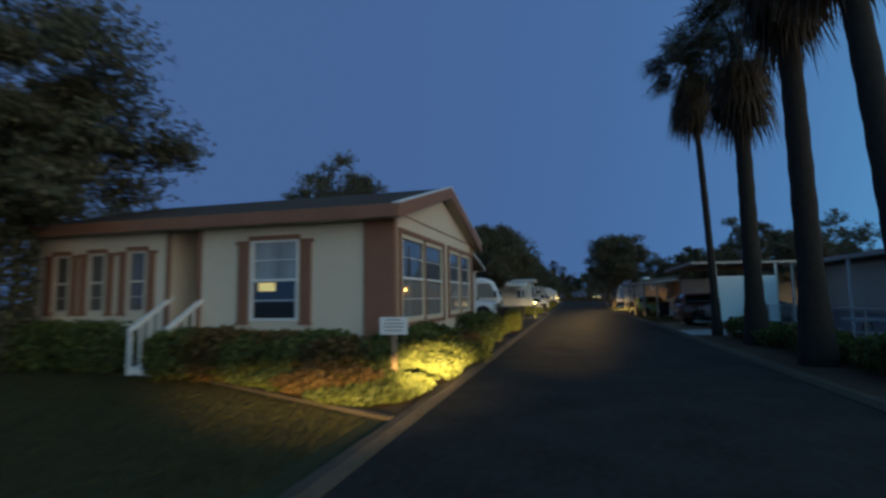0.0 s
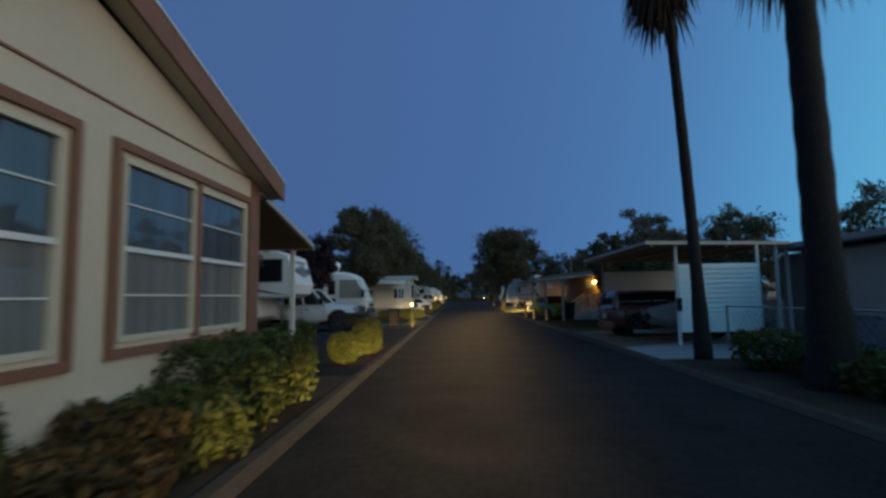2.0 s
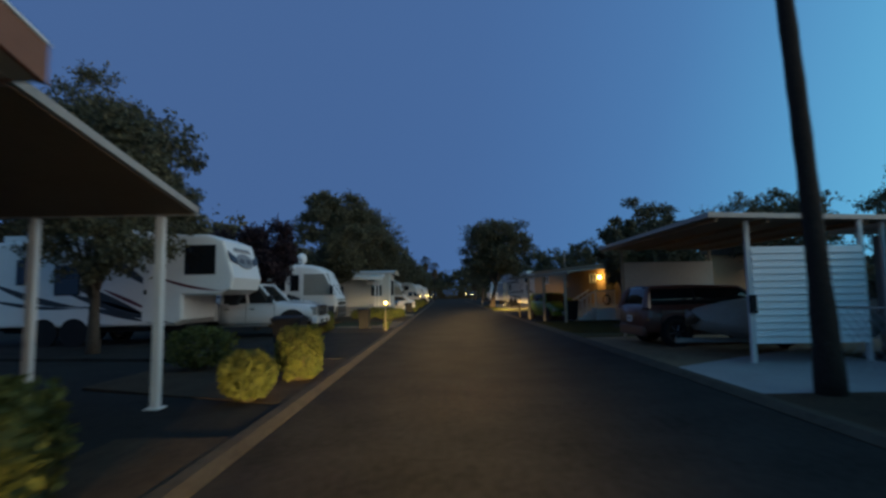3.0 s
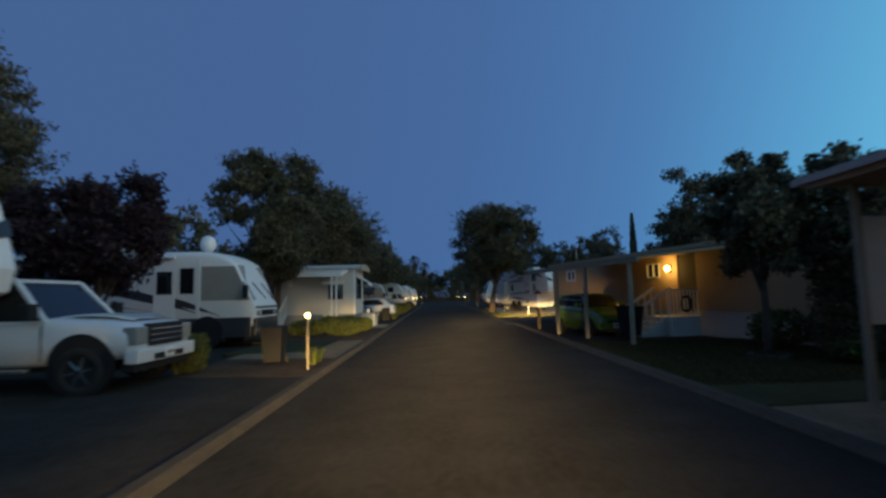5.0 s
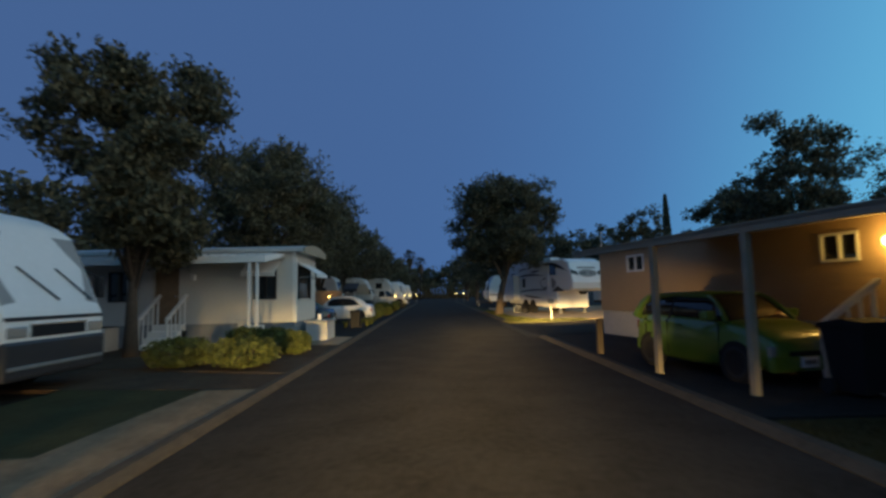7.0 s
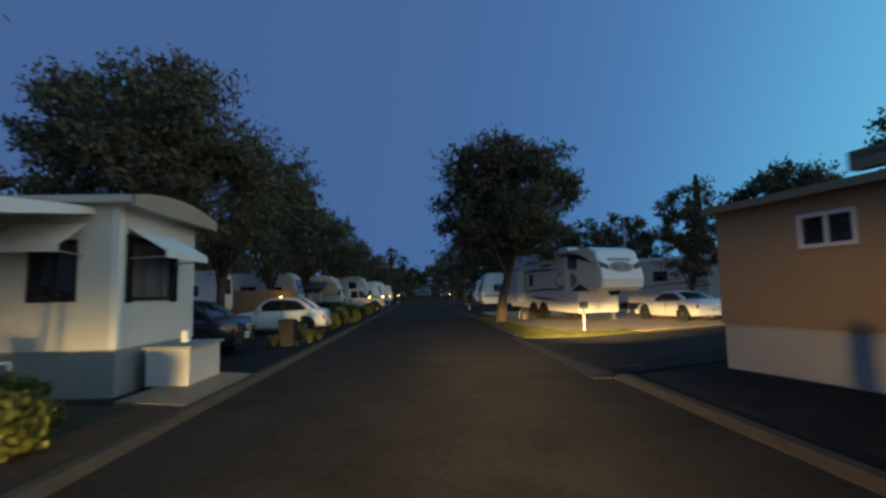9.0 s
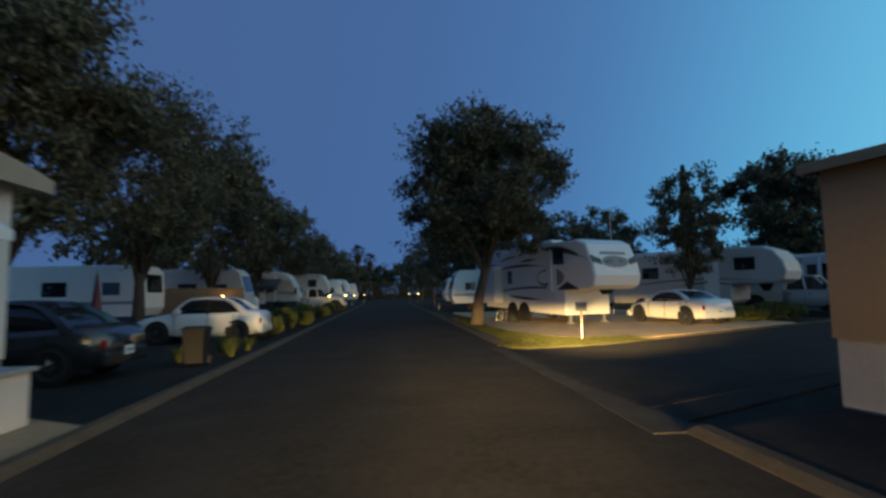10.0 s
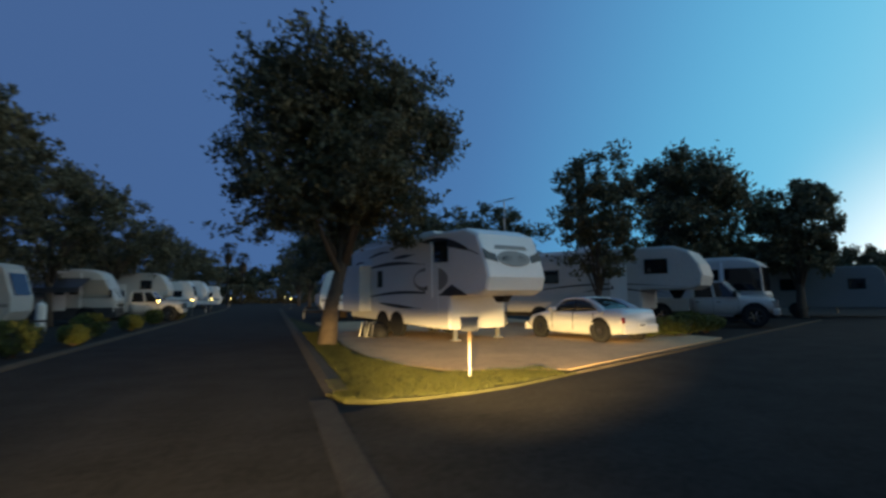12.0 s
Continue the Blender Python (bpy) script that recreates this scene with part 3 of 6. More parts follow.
# ---- the corner house ----
def corner_house():
    h = thing("house", pose(-3.42, 9.55, 0, 0, 0, -1.2), "cream manufactured house with brown trim and low gable roof", "house")
    wide, deep, eave, ridge = 9.35, 7.38, 3.27, 4.30
    fw = [(-8.76, -8.26, 1.3, 2.66), (-7.68, -7.18, 1.3, 2.68), (-6.52, -6.0, 1.3, 2.7), (-3.24, -2.1, 1.1, 2.8)]
    holes = [(wide + a, wide + b, lo, hi) for a, b, lo, hi in fw]
    # front in two lengths, with the recessed porch between them
    wall(h, side(-wide, 0, 0, 0), wide - 5.35, eave, [v for v in holes if v[1] < wide - 5.35], CREAM, z0=0.3)
    wall(h, side(-4.6, 0, 0, 0), 4.6, eave, [(4.6 - 3.24, 4.6 - 2.1, 1.1, 2.8)], CREAM, z0=0.3)
    part("porch_wall", box(-5.5, 1.1, 0.3, -4.5, 1.2, eave), CREAM, h)
    part("porch_side", box(-5.47, 0.12, 0.3, -5.35, 1.1, eave), CREAM, h)
    part("porch_side", box(-4.6, 0.12, 0.3, -4.48, 1.1, eave), CREAM, h)
    part("door", box(-5.32, 1.04, 0.75, -4.63, 1.1, 2.75, 0.01), BROWN, h, "brown front door in the porch recess")
    part("porch_floor", box(-5.35, 0, 0.6, -4.6, 1.1, 0.72), CONCRETE, h)
    ew = [(0.42, 2.06, 1.08, 2.84), (2.06, 3.66, 1.08, 2.84), (4.30, 5.66, 1.12, 2.84), (5.66, 7.02, 1.12, 2.84)]
    wall(h, side(0, 0.12, 0, 90), deep - 0.12, eave, [(a - 0.12, b - 0.12, lo, hi) for a, b, lo, hi in ew], CREAM, z0=0.3)
    part("gable", prism([(0.0, eave), (deep, eave), (deep / 2, ridge - 0.12)], "x", -0.12, 0.0), CREAM, h)
    part("belt_trim", box(0.002, 0.3, eave - 0.005, 0.02, deep - 0.2, eave + 0.018), BROWN, h)
    part("rear_wall", box(-wide, deep - 0.12, 0.3, -0.12, deep, eave), CREAM, h)
    part("end_wall", box(-wide, 0.12, 0.3, -wide + 0.12, deep - 0.12, eave), CREAM, h)
    part("skirting", box(-wide + 0.03, 0.03, -0.1, -0.03, deep - 0.03, 0.3), SKIRT, h)
    # roof in two slopes with an overhang, fascia and rake boards
    o, over = 0.42, 0.24
    k = (ridge - eave) / (deep / 2)
    for s, nm in ((0, "roof"), (1, "roof")):
        y0, y1 = (-o, deep / 2) if s == 0 else (deep / 2, deep + o)
        z0, z1 = (eave - o * k + 0.18, ridge + 0.18) if s == 0 else (ridge + 0.18, eave - o * k + 0.18)
        part(nm, prism([(y0, z0), (y1, z1), (y1, z1 - 0.1), (y0, z0 - 0.1)], "x", -wide - 0.1, over), ROOF, h)
        part("soffit", prism([(y0, z0 - 0.2), (y1, z1 - 0.2), (y1, z1 - 0.24), (y0, z0 - 0.24)], "x", 0.01, over - 0.03), TAN_PALE, h)
        part("rake_board", prism([(y0, z0 + 0.01), (y1, z1 + 0.01), (y1, z1 - 0.28), (y0, z0 - 0.28)], "x", over, over + 0.04), BROWN, h)
        part("drip_edge", prism([(y0, z0 + 0.015), (y1, z1 + 0.015), (y1, z1 + 0.04), (y0, z0 + 0.04)], "x", over - 0.1, over + 0.05), WHITE, h)
    zf = eave - o * k + 0.18
    part("fascia", box(-wide - 0.1, -o - 0.04, zf - 0.24, over, -o, zf + 0.01), BROWN, h)
    part("fascia", box(-wide - 0.1, deep + o, zf - 0.24, over, deep + o + 0.04, zf + 0.01), BROWN, h)
    part("soffit", box(-wide, -o, zf - 0.22, 0, 0, zf - 0.18), TAN_PALE, h)
    part("soffit", box(-wide, deep, zf - 0.22, 0, deep + o, zf - 0.18), TAN_PALE, h)
    # corner boards and the wide brown panel on the corner
    part("corner_panel", box(-0.62, -0.03, 0.3, 0.03, 0.0, eave - 0.1), BROWN, h, "wide brown corner panel")
    part("corner_panel", box(0.002, 0.0, 0.3, 0.032, 0.16, eave - 0.02), BROWN, h)
    part("corner_panel", box(0.002, deep - 0.22, 0.3, 0.032, deep + 0.03, eave - 0.02), BROWN, h)
    part("porch_post", box(-4.62, -0.03, 0.3, -4.5, 0.0, eave - 0.1), BROWN, h)
    part("porch_post", box(-5.45, -0.03, 0.3, -5.33, 0.0, eave - 0.1), BROWN, h)
    # east windows: two pairs, each in one brown surround
    for a, b, lo, hi in ew:
        window(h, side(0, a + 0.03, lo, 90), b - a - 0.06, hi - lo, CREAM, DRAPE_UP, 0.055, 2, 2, DRAPE_LOW, rails=WHITE)
    for a, b, lo, hi in ((0.36, 3.72, 1.0, 2.92), (4.24, 7.08, 1.04, 2.92)):
        bm = rim(a - 0.06, lo - 0.06, b + 0.06, hi + 0.06, 0.085, -0.05, -0.004)
        bmesh.ops.transform(bm, matrix=side(0, 0, 0, 90), verts=bm.verts)
        sur = part("window_surround", bm, BROWN, h)
        part("surround_post", box(0.004, (a + b) / 2 - 0.05, lo + 0.04, 0.046, (a + b) / 2 + 0.05, hi - 0.04), BROWN, sur)
    # front windows with shutters and stepped heads
    for i, (a, b, lo, hi) in enumerate(fw):
        window(h, side(a, 0, lo, 0), b - a, hi - lo, TAN_PALE if i < 3 else WHITE, DIM_GLASS if i < 3 else BLIND, 0.05, 2, 1 if i < 3 else 2, DIM_GLASS if i < 3 else GLASS)
        sw = 0.2 if i < 3 else 0.26
        bm = box(a - 0.05, -0.05, hi, b + 0.05, -0.002, hi + 0.10)
        box(a - sw - 0.1, -0.055, hi - 0.08, a - 0.04, -0.002, hi + 0.0, bm=bm)
        box(b + 0.04, -0.055, hi - 0.08, b + sw + 0.1, -0.002, hi + 0.0, bm=bm)
        part("window_head", bm, BROWN, h)
        for x0 in (a - sw - 0.05, b + 0.05):
            sh = part("shutter", box(x0, -0.045, lo - 0.03, x0 + sw, -0.002, hi - 0.08, 0.008), BROWN, h)
            n = 12
            bm = bmesh.new()
            for j in range(n):
                z = lo + 0.06 + j * (hi - lo - 0.28) / n
                box(x0 + 0.035, -0.058, z, x0 + sw - 0.035, -0.04, z + 0.045, bm=bm)
            part("louvre", bm, BROWN, sh)
            part("shutter_cap", box(x0 - 0.02, -0.06, lo - 0.08, x0 + sw + 0.02, -0.002, lo - 0.03), BROWN, sh)
    # yellowish light on the large front window, a glowing rectangle before its panes
    part("pane_glow_patch", prism([(-3.06, 1.72), (-2.66, 1.72), (-2.66, 1.90), (-3.06, 1.90)], "y", 0.012, 0.018), PANE_GLOW, h, "warm glowing patch on the window glass")
    return h


PANE_GLOW = glow_mat("pane_glow", (0.9, 0.72, 0.28), 0.42)
corner_house()


def porch_steps(m, n, rise, going, width, label, mats=WHITE, rails=(0, 1)):
    """Closed timber steps climbing along local y, with sloping handrails and balusters."""
    s = thing("porch_steps", m, label, "steps")
    for i in range(n):
        part("step", box(-width / 2, i * going, 0, width / 2, n * going + 0.02, (i + 1) * rise, 0.008), mats, s)
    top, run = n * rise, n * going
    for r in rails:
        x = -width / 2 if r == 0 else width / 2 - 0.07
        rail = part("handrail", prism([(-0.05, 0.86), (run + 0.1, top + 0.86), (run + 0.1, top + 0.95), (-0.05, 0.95)], "x", x - 0.01, x + 0.08), mats, s)
        for j in range(n + 1):
            y = min(j * going, run)
            z = min(j, n) * rise
            part("baluster", box(x, y - 0.02 if j else y - 0.05, max(0, z - rise), x + (0.06 if j in (0, n) else 0.035), y + 0.02, z + 0.88), mats, s)
    return s


porch_steps(pose(-8.35, 8.7, 0.04, 0, 0, 0), 4, 0.17, 0.25, 0.95, "white painted wooden porch steps with handrails")


def awning_carport():
    c = thing("carport_awning", pose(-3.35, 17.5, 0), "flat pale metal awning on slim posts beside the house", "carport")
    part("roof_panel", prism([(0.05, 3.2), (3.05, 2.66), (3.05, 2.60), (0.05, 3.14)], "x", -9.5, -0.1), UNDERSIDE, c)
    bm = bmesh.new()
    for i in range(20):
        x = -9.4 + i * 0.475
        prism([(0.06, 3.2), (3.04, 2.665), (3.04, 2.695), (0.06, 3.23)], "x", x, x + 0.05, bm=bm)
    part("roof_rib", bm, METAL_ROOF, c)
    part("fascia", prism([(0.0, 3.25), (3.1, 2.69), (3.1, 2.60), (0.0, 3.16)], "x", -0.1, -0.04), FASCIA, c, "dull pale metal fascia")
    part("fascia", box(-9.5, 3.05, 2.58, -0.04, 3.11, 2.70), FASCIA, c)
    for x, y in ((-0.5, 3.0), (-2.2, 3.0), (-6.0, 3.0), (-9.2, 3.0)):
        p = part("post", box(x - 0.05, y - 0.05, -0.02, x + 0.05, y + 0.05, 2.56, 0.012), WHITE, c)
        part("post_foot", box(x - 0.1, y - 0.1, -0.02, x + 0.1, y + 0.1, 0.05, 0.01), WHITE, p)
    return c


awning_carport()


def yard_sign():
    s = thing("yard_sign", pose(-2.92, 8.2, 0.03, 0, 0, 4), "small white notice board on a wooden post", "sign")
    part("post", box(-0.045, -0.03, -0.1, 0.045, 0.03, 1.14, 0.006), WOOD, s)
    b = part("board", box(-0.24, -0.055, 0.90, 0.24, -0.032, 1.19, 0.006), WHITE, s)
    for z, w in ((1.145, 0.13), (1.085, 0.17), (1.03, 0.17), (0.97, 0.15)):
        part("text_bar", box(-w, -0.0595, z - 0.009, w, -0.056, z + 0.009), RV_GREY, b)
    return s


yard_sign()


# ---- vehicles ----
def wheel(parent, x, y, r, w, rim=CHROME, hub=0.62):
    """Tyre with rounded shoulders, a dished rim and spokes. Local axle along y."""
    out = 1 if y > 0 else -1
    bm = bmesh.new()
    prof = [(r * 0.6, -w / 2), (r * 0.92, -w / 2), (r, -w * 0.32), (r, w * 0.32), (r * 0.92, w / 2), (r * 0.6, w / 2)]
    n = 22
    rings = []
    for i in range(n):
        a = 2 * math.pi * i / n
        rings.append([bm.verts.new((x + q * math.cos(a), y + t, r + q * math.sin(a))) for q, t in prof])
    for i in range(n):
        a, b = rings[i], rings[(i + 1) % n]
        for j in range(len(prof)):
            bm.faces.new((a[j], a[(j + 1) % len(prof)], b[(j + 1) % len(prof)], b[j]))
    bmesh.ops.recalc_face_normals(bm, faces=bm.faces)
    t = part("wheel", bm, RUBBER, parent, smooth=True)
    bm = rod((x, y - out * w * 0.2, r), (x, y + out * w * 0.30, r), r * hub, sides=22)
    part("rim", bm, RV_GREY if rim is CHROME else rim, t)
    bm = bmesh.new()
    for i in range(6):
        a = i * math.pi / 3 + 0.2
        rod((x + r * 0.1 * math.cos(a), y + out * w * 0.36, r + r * 0.1 * math.sin(a)), (x + r * (hub - 0.03) * math.cos(a), y + out * w * 0.33, r + r * (hub - 0.03) * math.sin(a)), r * 0.085, sides=6, bm=bm)
    rod((x, y + out * w * 0.28, r), (x, y + out * w * 0.42, r), r * 0.17, sides=12, bm=bm)
    part("spoke", bm, rim, t)
    return t


def ring(x, hw, zb, zt, crown=0.03):
    """A rounded cross-section of a car body."""
    side_pts = [(hw * 0.84, zb), (hw * 0.96, zb + 0.08), (hw, zb + (zt - zb) * 0.45), (hw * 0.985, zb + (zt - zb) * 0.72), (hw * 0.93, zt - 0.03), (hw * 0.80, zt + crown * 0.5), (hw * 0.4, zt + crown)]
    return [(x, y, z) for y, z in side_pts] + [(x, -y, z) for y, z in side_pts[::-1]]


def car(m, label, paint, L, W, H, stations, cabin, wheels, wr, category="car", group="", name="car", chrome_grille=False):
    """A car: lofted lower body, glasshouse with pillars and roof, wheels, lamps, bumpers. Front points along local +x.
    stations: fraction of length, bottom, top, share of half width; cabin: four x fractions (cowl, roof front, roof rear, rear base), belt height."""
    c = thing(name, m, label, category, group)
    hw = W / 2
    body = part("body", loft([ring((fx - 0.5) * L, hw * s, zb, zt) for fx, zb, zt, s in stations]), paint, c, smooth=True)
    c0, c1, c2, c3, belt = cabin
    X = [(v - 0.5) * L for v in (c0, c1, c2, c3)]
    low = belt - 0.06

    # cabin: an arched loft of dark glass, a painted roof over it, pillars and rails along its edges
    arch = [(X[3], 0.0), (X[3] + 0.3 * (X[2] - X[3]), 0.42), (X[3] + 0.68 * (X[2] - X[3]), 0.80), (X[2], 0.955), ((X[1] + X[2]) / 2, 1.0), (X[1], 0.955), (X[1] + 0.35 * (X[0] - X[1]), 0.76), (X[1] + 0.7 * (X[0] - X[1]), 0.40), (X[0], 0.0)]

    def edge(x, q, s=1, grow=0.0):
        return (x, s * (hw * (0.895 - 0.195 * q) + grow), low + (H - low) * q - 0.035 * q + grow)

    def arch_ring(x, q):
        base, top = hw * 0.9, hw * (0.895 - 0.195 * q)
        z = low + (H - low) * q
        half = [(base, low - 0.02), ((base + top) / 2 + 0.02 * q, (low + z) / 2), (top, z - 0.04 * q), (top * 0.8, z - 0.006 * q), (top * 0.35, z + 0.012 * q)]
        return [(x, y, zz) for y, zz in half] + [(x, -y, zz) for y, zz in half[::-1]]
    part("glasshouse", loft([arch_ring(x, max(q, 0.03)) for x, q in arch]), CAR_GLASS, c, "dark tinted glass", smooth=True)
    lids = []
    for x, q in arch[3:6]:
        z, w = low + (H - low) * q, hw * (0.895 - 0.195 * q)
        lids.append([(x, w + 0.012, z - 0.06), (x, w + 0.004, z - 0.02), (x, w * 0.8, z + 0.010), (x, w * 0.3, z + 0.028), (x, -w * 0.3, z + 0.028), (x, -w * 0.8, z + 0.010), (x, -w - 0.004, z - 0.02), (x, -w - 0.012, z - 0.06)])
    part("roof", loft(lids), paint, c, smooth=True)
    xm = (X[1] + X[2]) / 2 - 0.01 * L
    for s in (1, -1):
        part("pillar", tube([edge(x, q, s, 0.004) for x, q in arch[5:]][::-1], [0.05, 0.042, 0.038, 0.04], sides=6), paint, c)
        part("pillar", tube([edge(x, q, s, 0.0) for x, q in arch[:4]], [0.12, 0.10, 0.07, 0.05], sides=6), paint, c)
        part("pillar", tube([(xm, s * hw * 0.905, low), (xm, s * hw * 0.70, H - 0.06)], [0.045, 0.035], sides=6), DARK if paint is not CAR_DARK else paint, c)
        part("roof_rail", tube([edge(x, q, s, 0.004) for x, q in arch[3:6]], [0.05, 0.045, 0.045], sides=6), paint, c)
    for s in (1, -1):
        mi = part("mirror", box(X[0] - 0.32, s * hw * 0.97 - 0.02, belt - 0.02, X[0] - 0.14, s * hw * 0.97 + s * 0.2, belt + 0.13, 0.03), paint, c)
        for xd in (X[1] - 0.35, X[2] + 0.35):
            part("door_handle", box(xd - 0.3, s * (hw + 0.005) - 0.012, belt - 0.16, xd - 0.12, s * (hw + 0.005) + 0.012, belt - 0.125, 0.005), paint, c)
        for xd in (X[0] - 0.12, (X[1] + X[2]) / 2 - 0.05, X[3] + 0.35):
            part("door_seam", box(xd - 0.004, s * hw * 0.99 - 0.012, 0.32, xd + 0.004, s * hw * 0.99 + 0.012, belt - 0.06), DARK, c)
        for wx in wheels:
            x = (wx - 0.5) * L
            part("wheel_arch", rod((x, s * (hw * 0.985 - 0.1), wr + 0.02), (x, s * (hw * 0.985 + 0.006), wr + 0.02), wr * 1.17, sides=20), DARK, c)
            wheel(c, x, s * (hw - 0.10), wr, 0.2)
    f, r = L / 2, -L / 2
    zf = stations[-1][2]
    zr = stations[0][2]
    for s in (1, -1):
        part("headlight", box(f - 0.30, s * hw * 0.62 - 0.16, zf - 0.20, f - 0.015, s * hw * 0.62 + 0.16, zf - 0.04, 0.03), HEADLAMP, c)
        part("taillight", box(r + 0.015, s * hw * 0.68 - 0.14, zr - 0.24, r + 0.20, s * hw * 0.68 + 0.16, zr - 0.06, 0.03), TAIL_RED, c)
    part("grille", box(f - 0.1, -hw * 0.45, zf - 0.32, f + 0.012, hw * 0.45, zf - 0.12, 0.02), CHROME if chrome_grille else DARK, c)
    part("front_bumper", box(f - 0.12, -hw * 0.86, 0.22, f + 0.03, hw * 0.86, 0.46, 0.05), paint, c)
    part("rear_bumper", box(r - 0.03, -hw * 0.86, 0.26, r + 0.12, hw * 0.86, 0.52, 0.05), paint, c)
    for x, z in ((f + 0.034, 0.36), (r - 0.034, zr - 0.3)):
        p = part("number_plate", box(x - 0.008, -0.16, z - 0.08, x + 0.008, 0.16, z + 0.08, 0.004), WHITE, c)
        part("plate_bar", box(x - 0.010, -0.11, z - 0.03, x + 0.010, 0.11, z + 0.03), RV_GREY, p)
    return c


SEDAN = [(0.0, 0.34, 0.80, 0.80), (0.03, 0.26, 0.93, 0.92), (0.12, 0.2, 0.97, 0.99), (0.3, 0.18, 0.93, 1.0), (0.6, 0.18, 0.92, 1.0), (0.72, 0.2, 0.90, 0.99), (0.9, 0.22, 0.78, 0.94), (0.975, 0.26, 0.66, 0.84), (1.0, 0.32, 0.58, 0.70)]
HATCH = [(0.0, 0.34, 0.92, 0.82), (0.04, 0.26, 0.98, 0.94), (0.2, 0.2, 1.0, 1.0), (0.5, 0.18, 0.98, 1.0), (0.72, 0.2, 0.95, 1.0), (0.88, 0.22, 0.86, 0.96), (0.965, 0.26, 0.74, 0.86), (1.0, 0.32, 0.64, 0.72)]


def pickup(m, label, paint, L=6.0, W=2.0, H=1.95, group="", cab_back=0.41):
    """A crew-cab pickup. Front points along local +x."""
    c = thing("pickup_truck", m, label, "pickup truck", group)
    hw = W / 2
    X = lambda v: (v - 0.5) * L
    st = [(cab_back, 0.5, 1.22, 0.99), (0.48, 0.48, 1.23, 1.0), (0.70, 0.48, 1.24, 1.0), (0.76, 0.5, 1.26, 0.99), (0.9, 0.55, 1.2, 0.98), (0.965, 0.6, 1.14, 0.95), (0.99, 0.65, 1.05, 0.88)]
    part("body", loft([ring(X(a), hw * s, b, t, 0.035) for a, b, t, s in st]), paint, c, smooth=True)
    bm = box(X(0.0), -hw, 0.62, X(cab_back) - 0.03, hw, 1.26, 0.05)
    part("bed", bm, paint, c)
    part("bed_floor", box(X(0.02), -hw + 0.08, 1.262, X(cab_back) - 0.1, hw - 0.08, 1.268), DARK, c)
    lo, hi = 1.2, H - 0.06
    g0 = [(X(cab_back) + 0.03, hw * 0.93, lo), (X(0.75), hw * 0.93, lo), (X(0.75), -hw * 0.93, lo), (X(cab_back) + 0.03, -hw * 0.93, lo)]
    g1 = [(X(cab_back) + 0.12, hw * 0.76, hi), (X(0.645), hw * 0.76, hi), (X(0.645), -hw * 0.76, hi), (X(cab_back) + 0.12, -hw * 0.76, hi)]
    part("glasshouse", loft([g0, g1]), CAR_GLASS, c, "dark cab glass")
    part("roof", box(X(cab_back) + 0.06, -hw * 0.79, hi - 0.02, X(0.65), hw * 0.79, H, 0.06), paint, c)
    for s in (1, -1):
        for a, b, r in ((0.75, 0.645, 0.05), (0.585, 0.56, 0.055), (cab_back + 0.012, cab_back + 0.024, 0.09)):
            part("pillar", rod((X(a), s * hw * 0.925, lo), (X(b), s * hw * 0.765, hi), r, sides=6), paint, c)
        part("window_ledge", box(X(cab_back) + 0.03, s * hw * 0.93 - 0.03, lo - 0.03, X(0.75), s * hw * 0.93 + 0.03, lo + 0.04), paint, c)
    for s in (1, -1):
        mi = part("mirror", box(X(0.715), s * (hw + 0.02), 1.26, X(0.74), s * (hw + 0.24), 1.52, 0.025), DARK, c)
        for xd in (0.745, 0.575, cab_back + 0.02):
            part("door_seam", box(X(xd) - 0.005, s * hw * 0.995 - 0.012, 0.58, X(xd) + 0.005, s * hw * 0.995 + 0.012, 1.16), DARK, c)
        for xd in (0.60, 0.45):
            part("door_handle", box(X(xd), s * (hw + 0.006) - 0.012, 1.02, X(xd) + 0.16, s * (hw + 0.006) + 0.012, 1.06, 0.005), DARK, c)
        part("running_board", box(X(0.40), s * (hw - 0.02) - 0.07, 0.42, X(0.71), s * (hw - 0.02) + 0.07, 0.47, 0.015), STEEL, c)
        for wx in (0.185, 0.85):
            part("wheel_arch", rod((X(wx), s * (hw - 0.12), 0.5), (X(wx), s * (hw + 0.012), 0.5), 0.52, sides=22), DARK, c)
            wheel(c, X(wx), s * (hw - 0.10), 0.41, 0.26)
        part("headlight", box(X(0.955), s * hw * 0.76 - 0.17, 0.80, X(0.994), s * hw * 0.76 + 0.17, 1.10, 0.03), HEADLAMP, c)
        part("taillight", box(X(-0.004), s * hw * 0.92 - 0.06, 0.85, X(0.01), s * hw * 0.92 + 0.06, 1.15, 0.02), TAIL_RED, c)
    gr = part("grille", box(X(0.97), -hw * 0.56, 0.76, X(0.997), hw * 0.56, 1.14, 0.025), DARK, c)
    for z in (0.83, 0.93, 1.03):
        part("grille_bar", box(X(0.985), -hw * 0.53, z, X(1.001), hw * 0.53, z + 0.034, 0.006), CHROME, gr)
    hood = [[(X(a), -hw * w, z - 0.03), (X(a), -hw * w * 0.85, z), (X(a), hw * w * 0.85, z), (X(a), hw * w, z - 0.03)] for a, w, z in ((0.755, 0.72, 1.30), (0.82, 0.70, 1.325), (0.90, 0.66, 1.30), (0.955, 0.60, 1.22))]
    part("hood_bulge", loft(hood, cap=False), paint, c, smooth=True)
    part("bumper_intake", box(X(0.99), -hw * 0.5, 0.53, X(1.0065), hw * 0.5, 0.63, 0.01), DARK, c)
    part("front_bumper", box(X(0.965), -hw * 0.97, 0.5, X(1.005), hw * 0.97, 0.74, 0.04), paint, c)
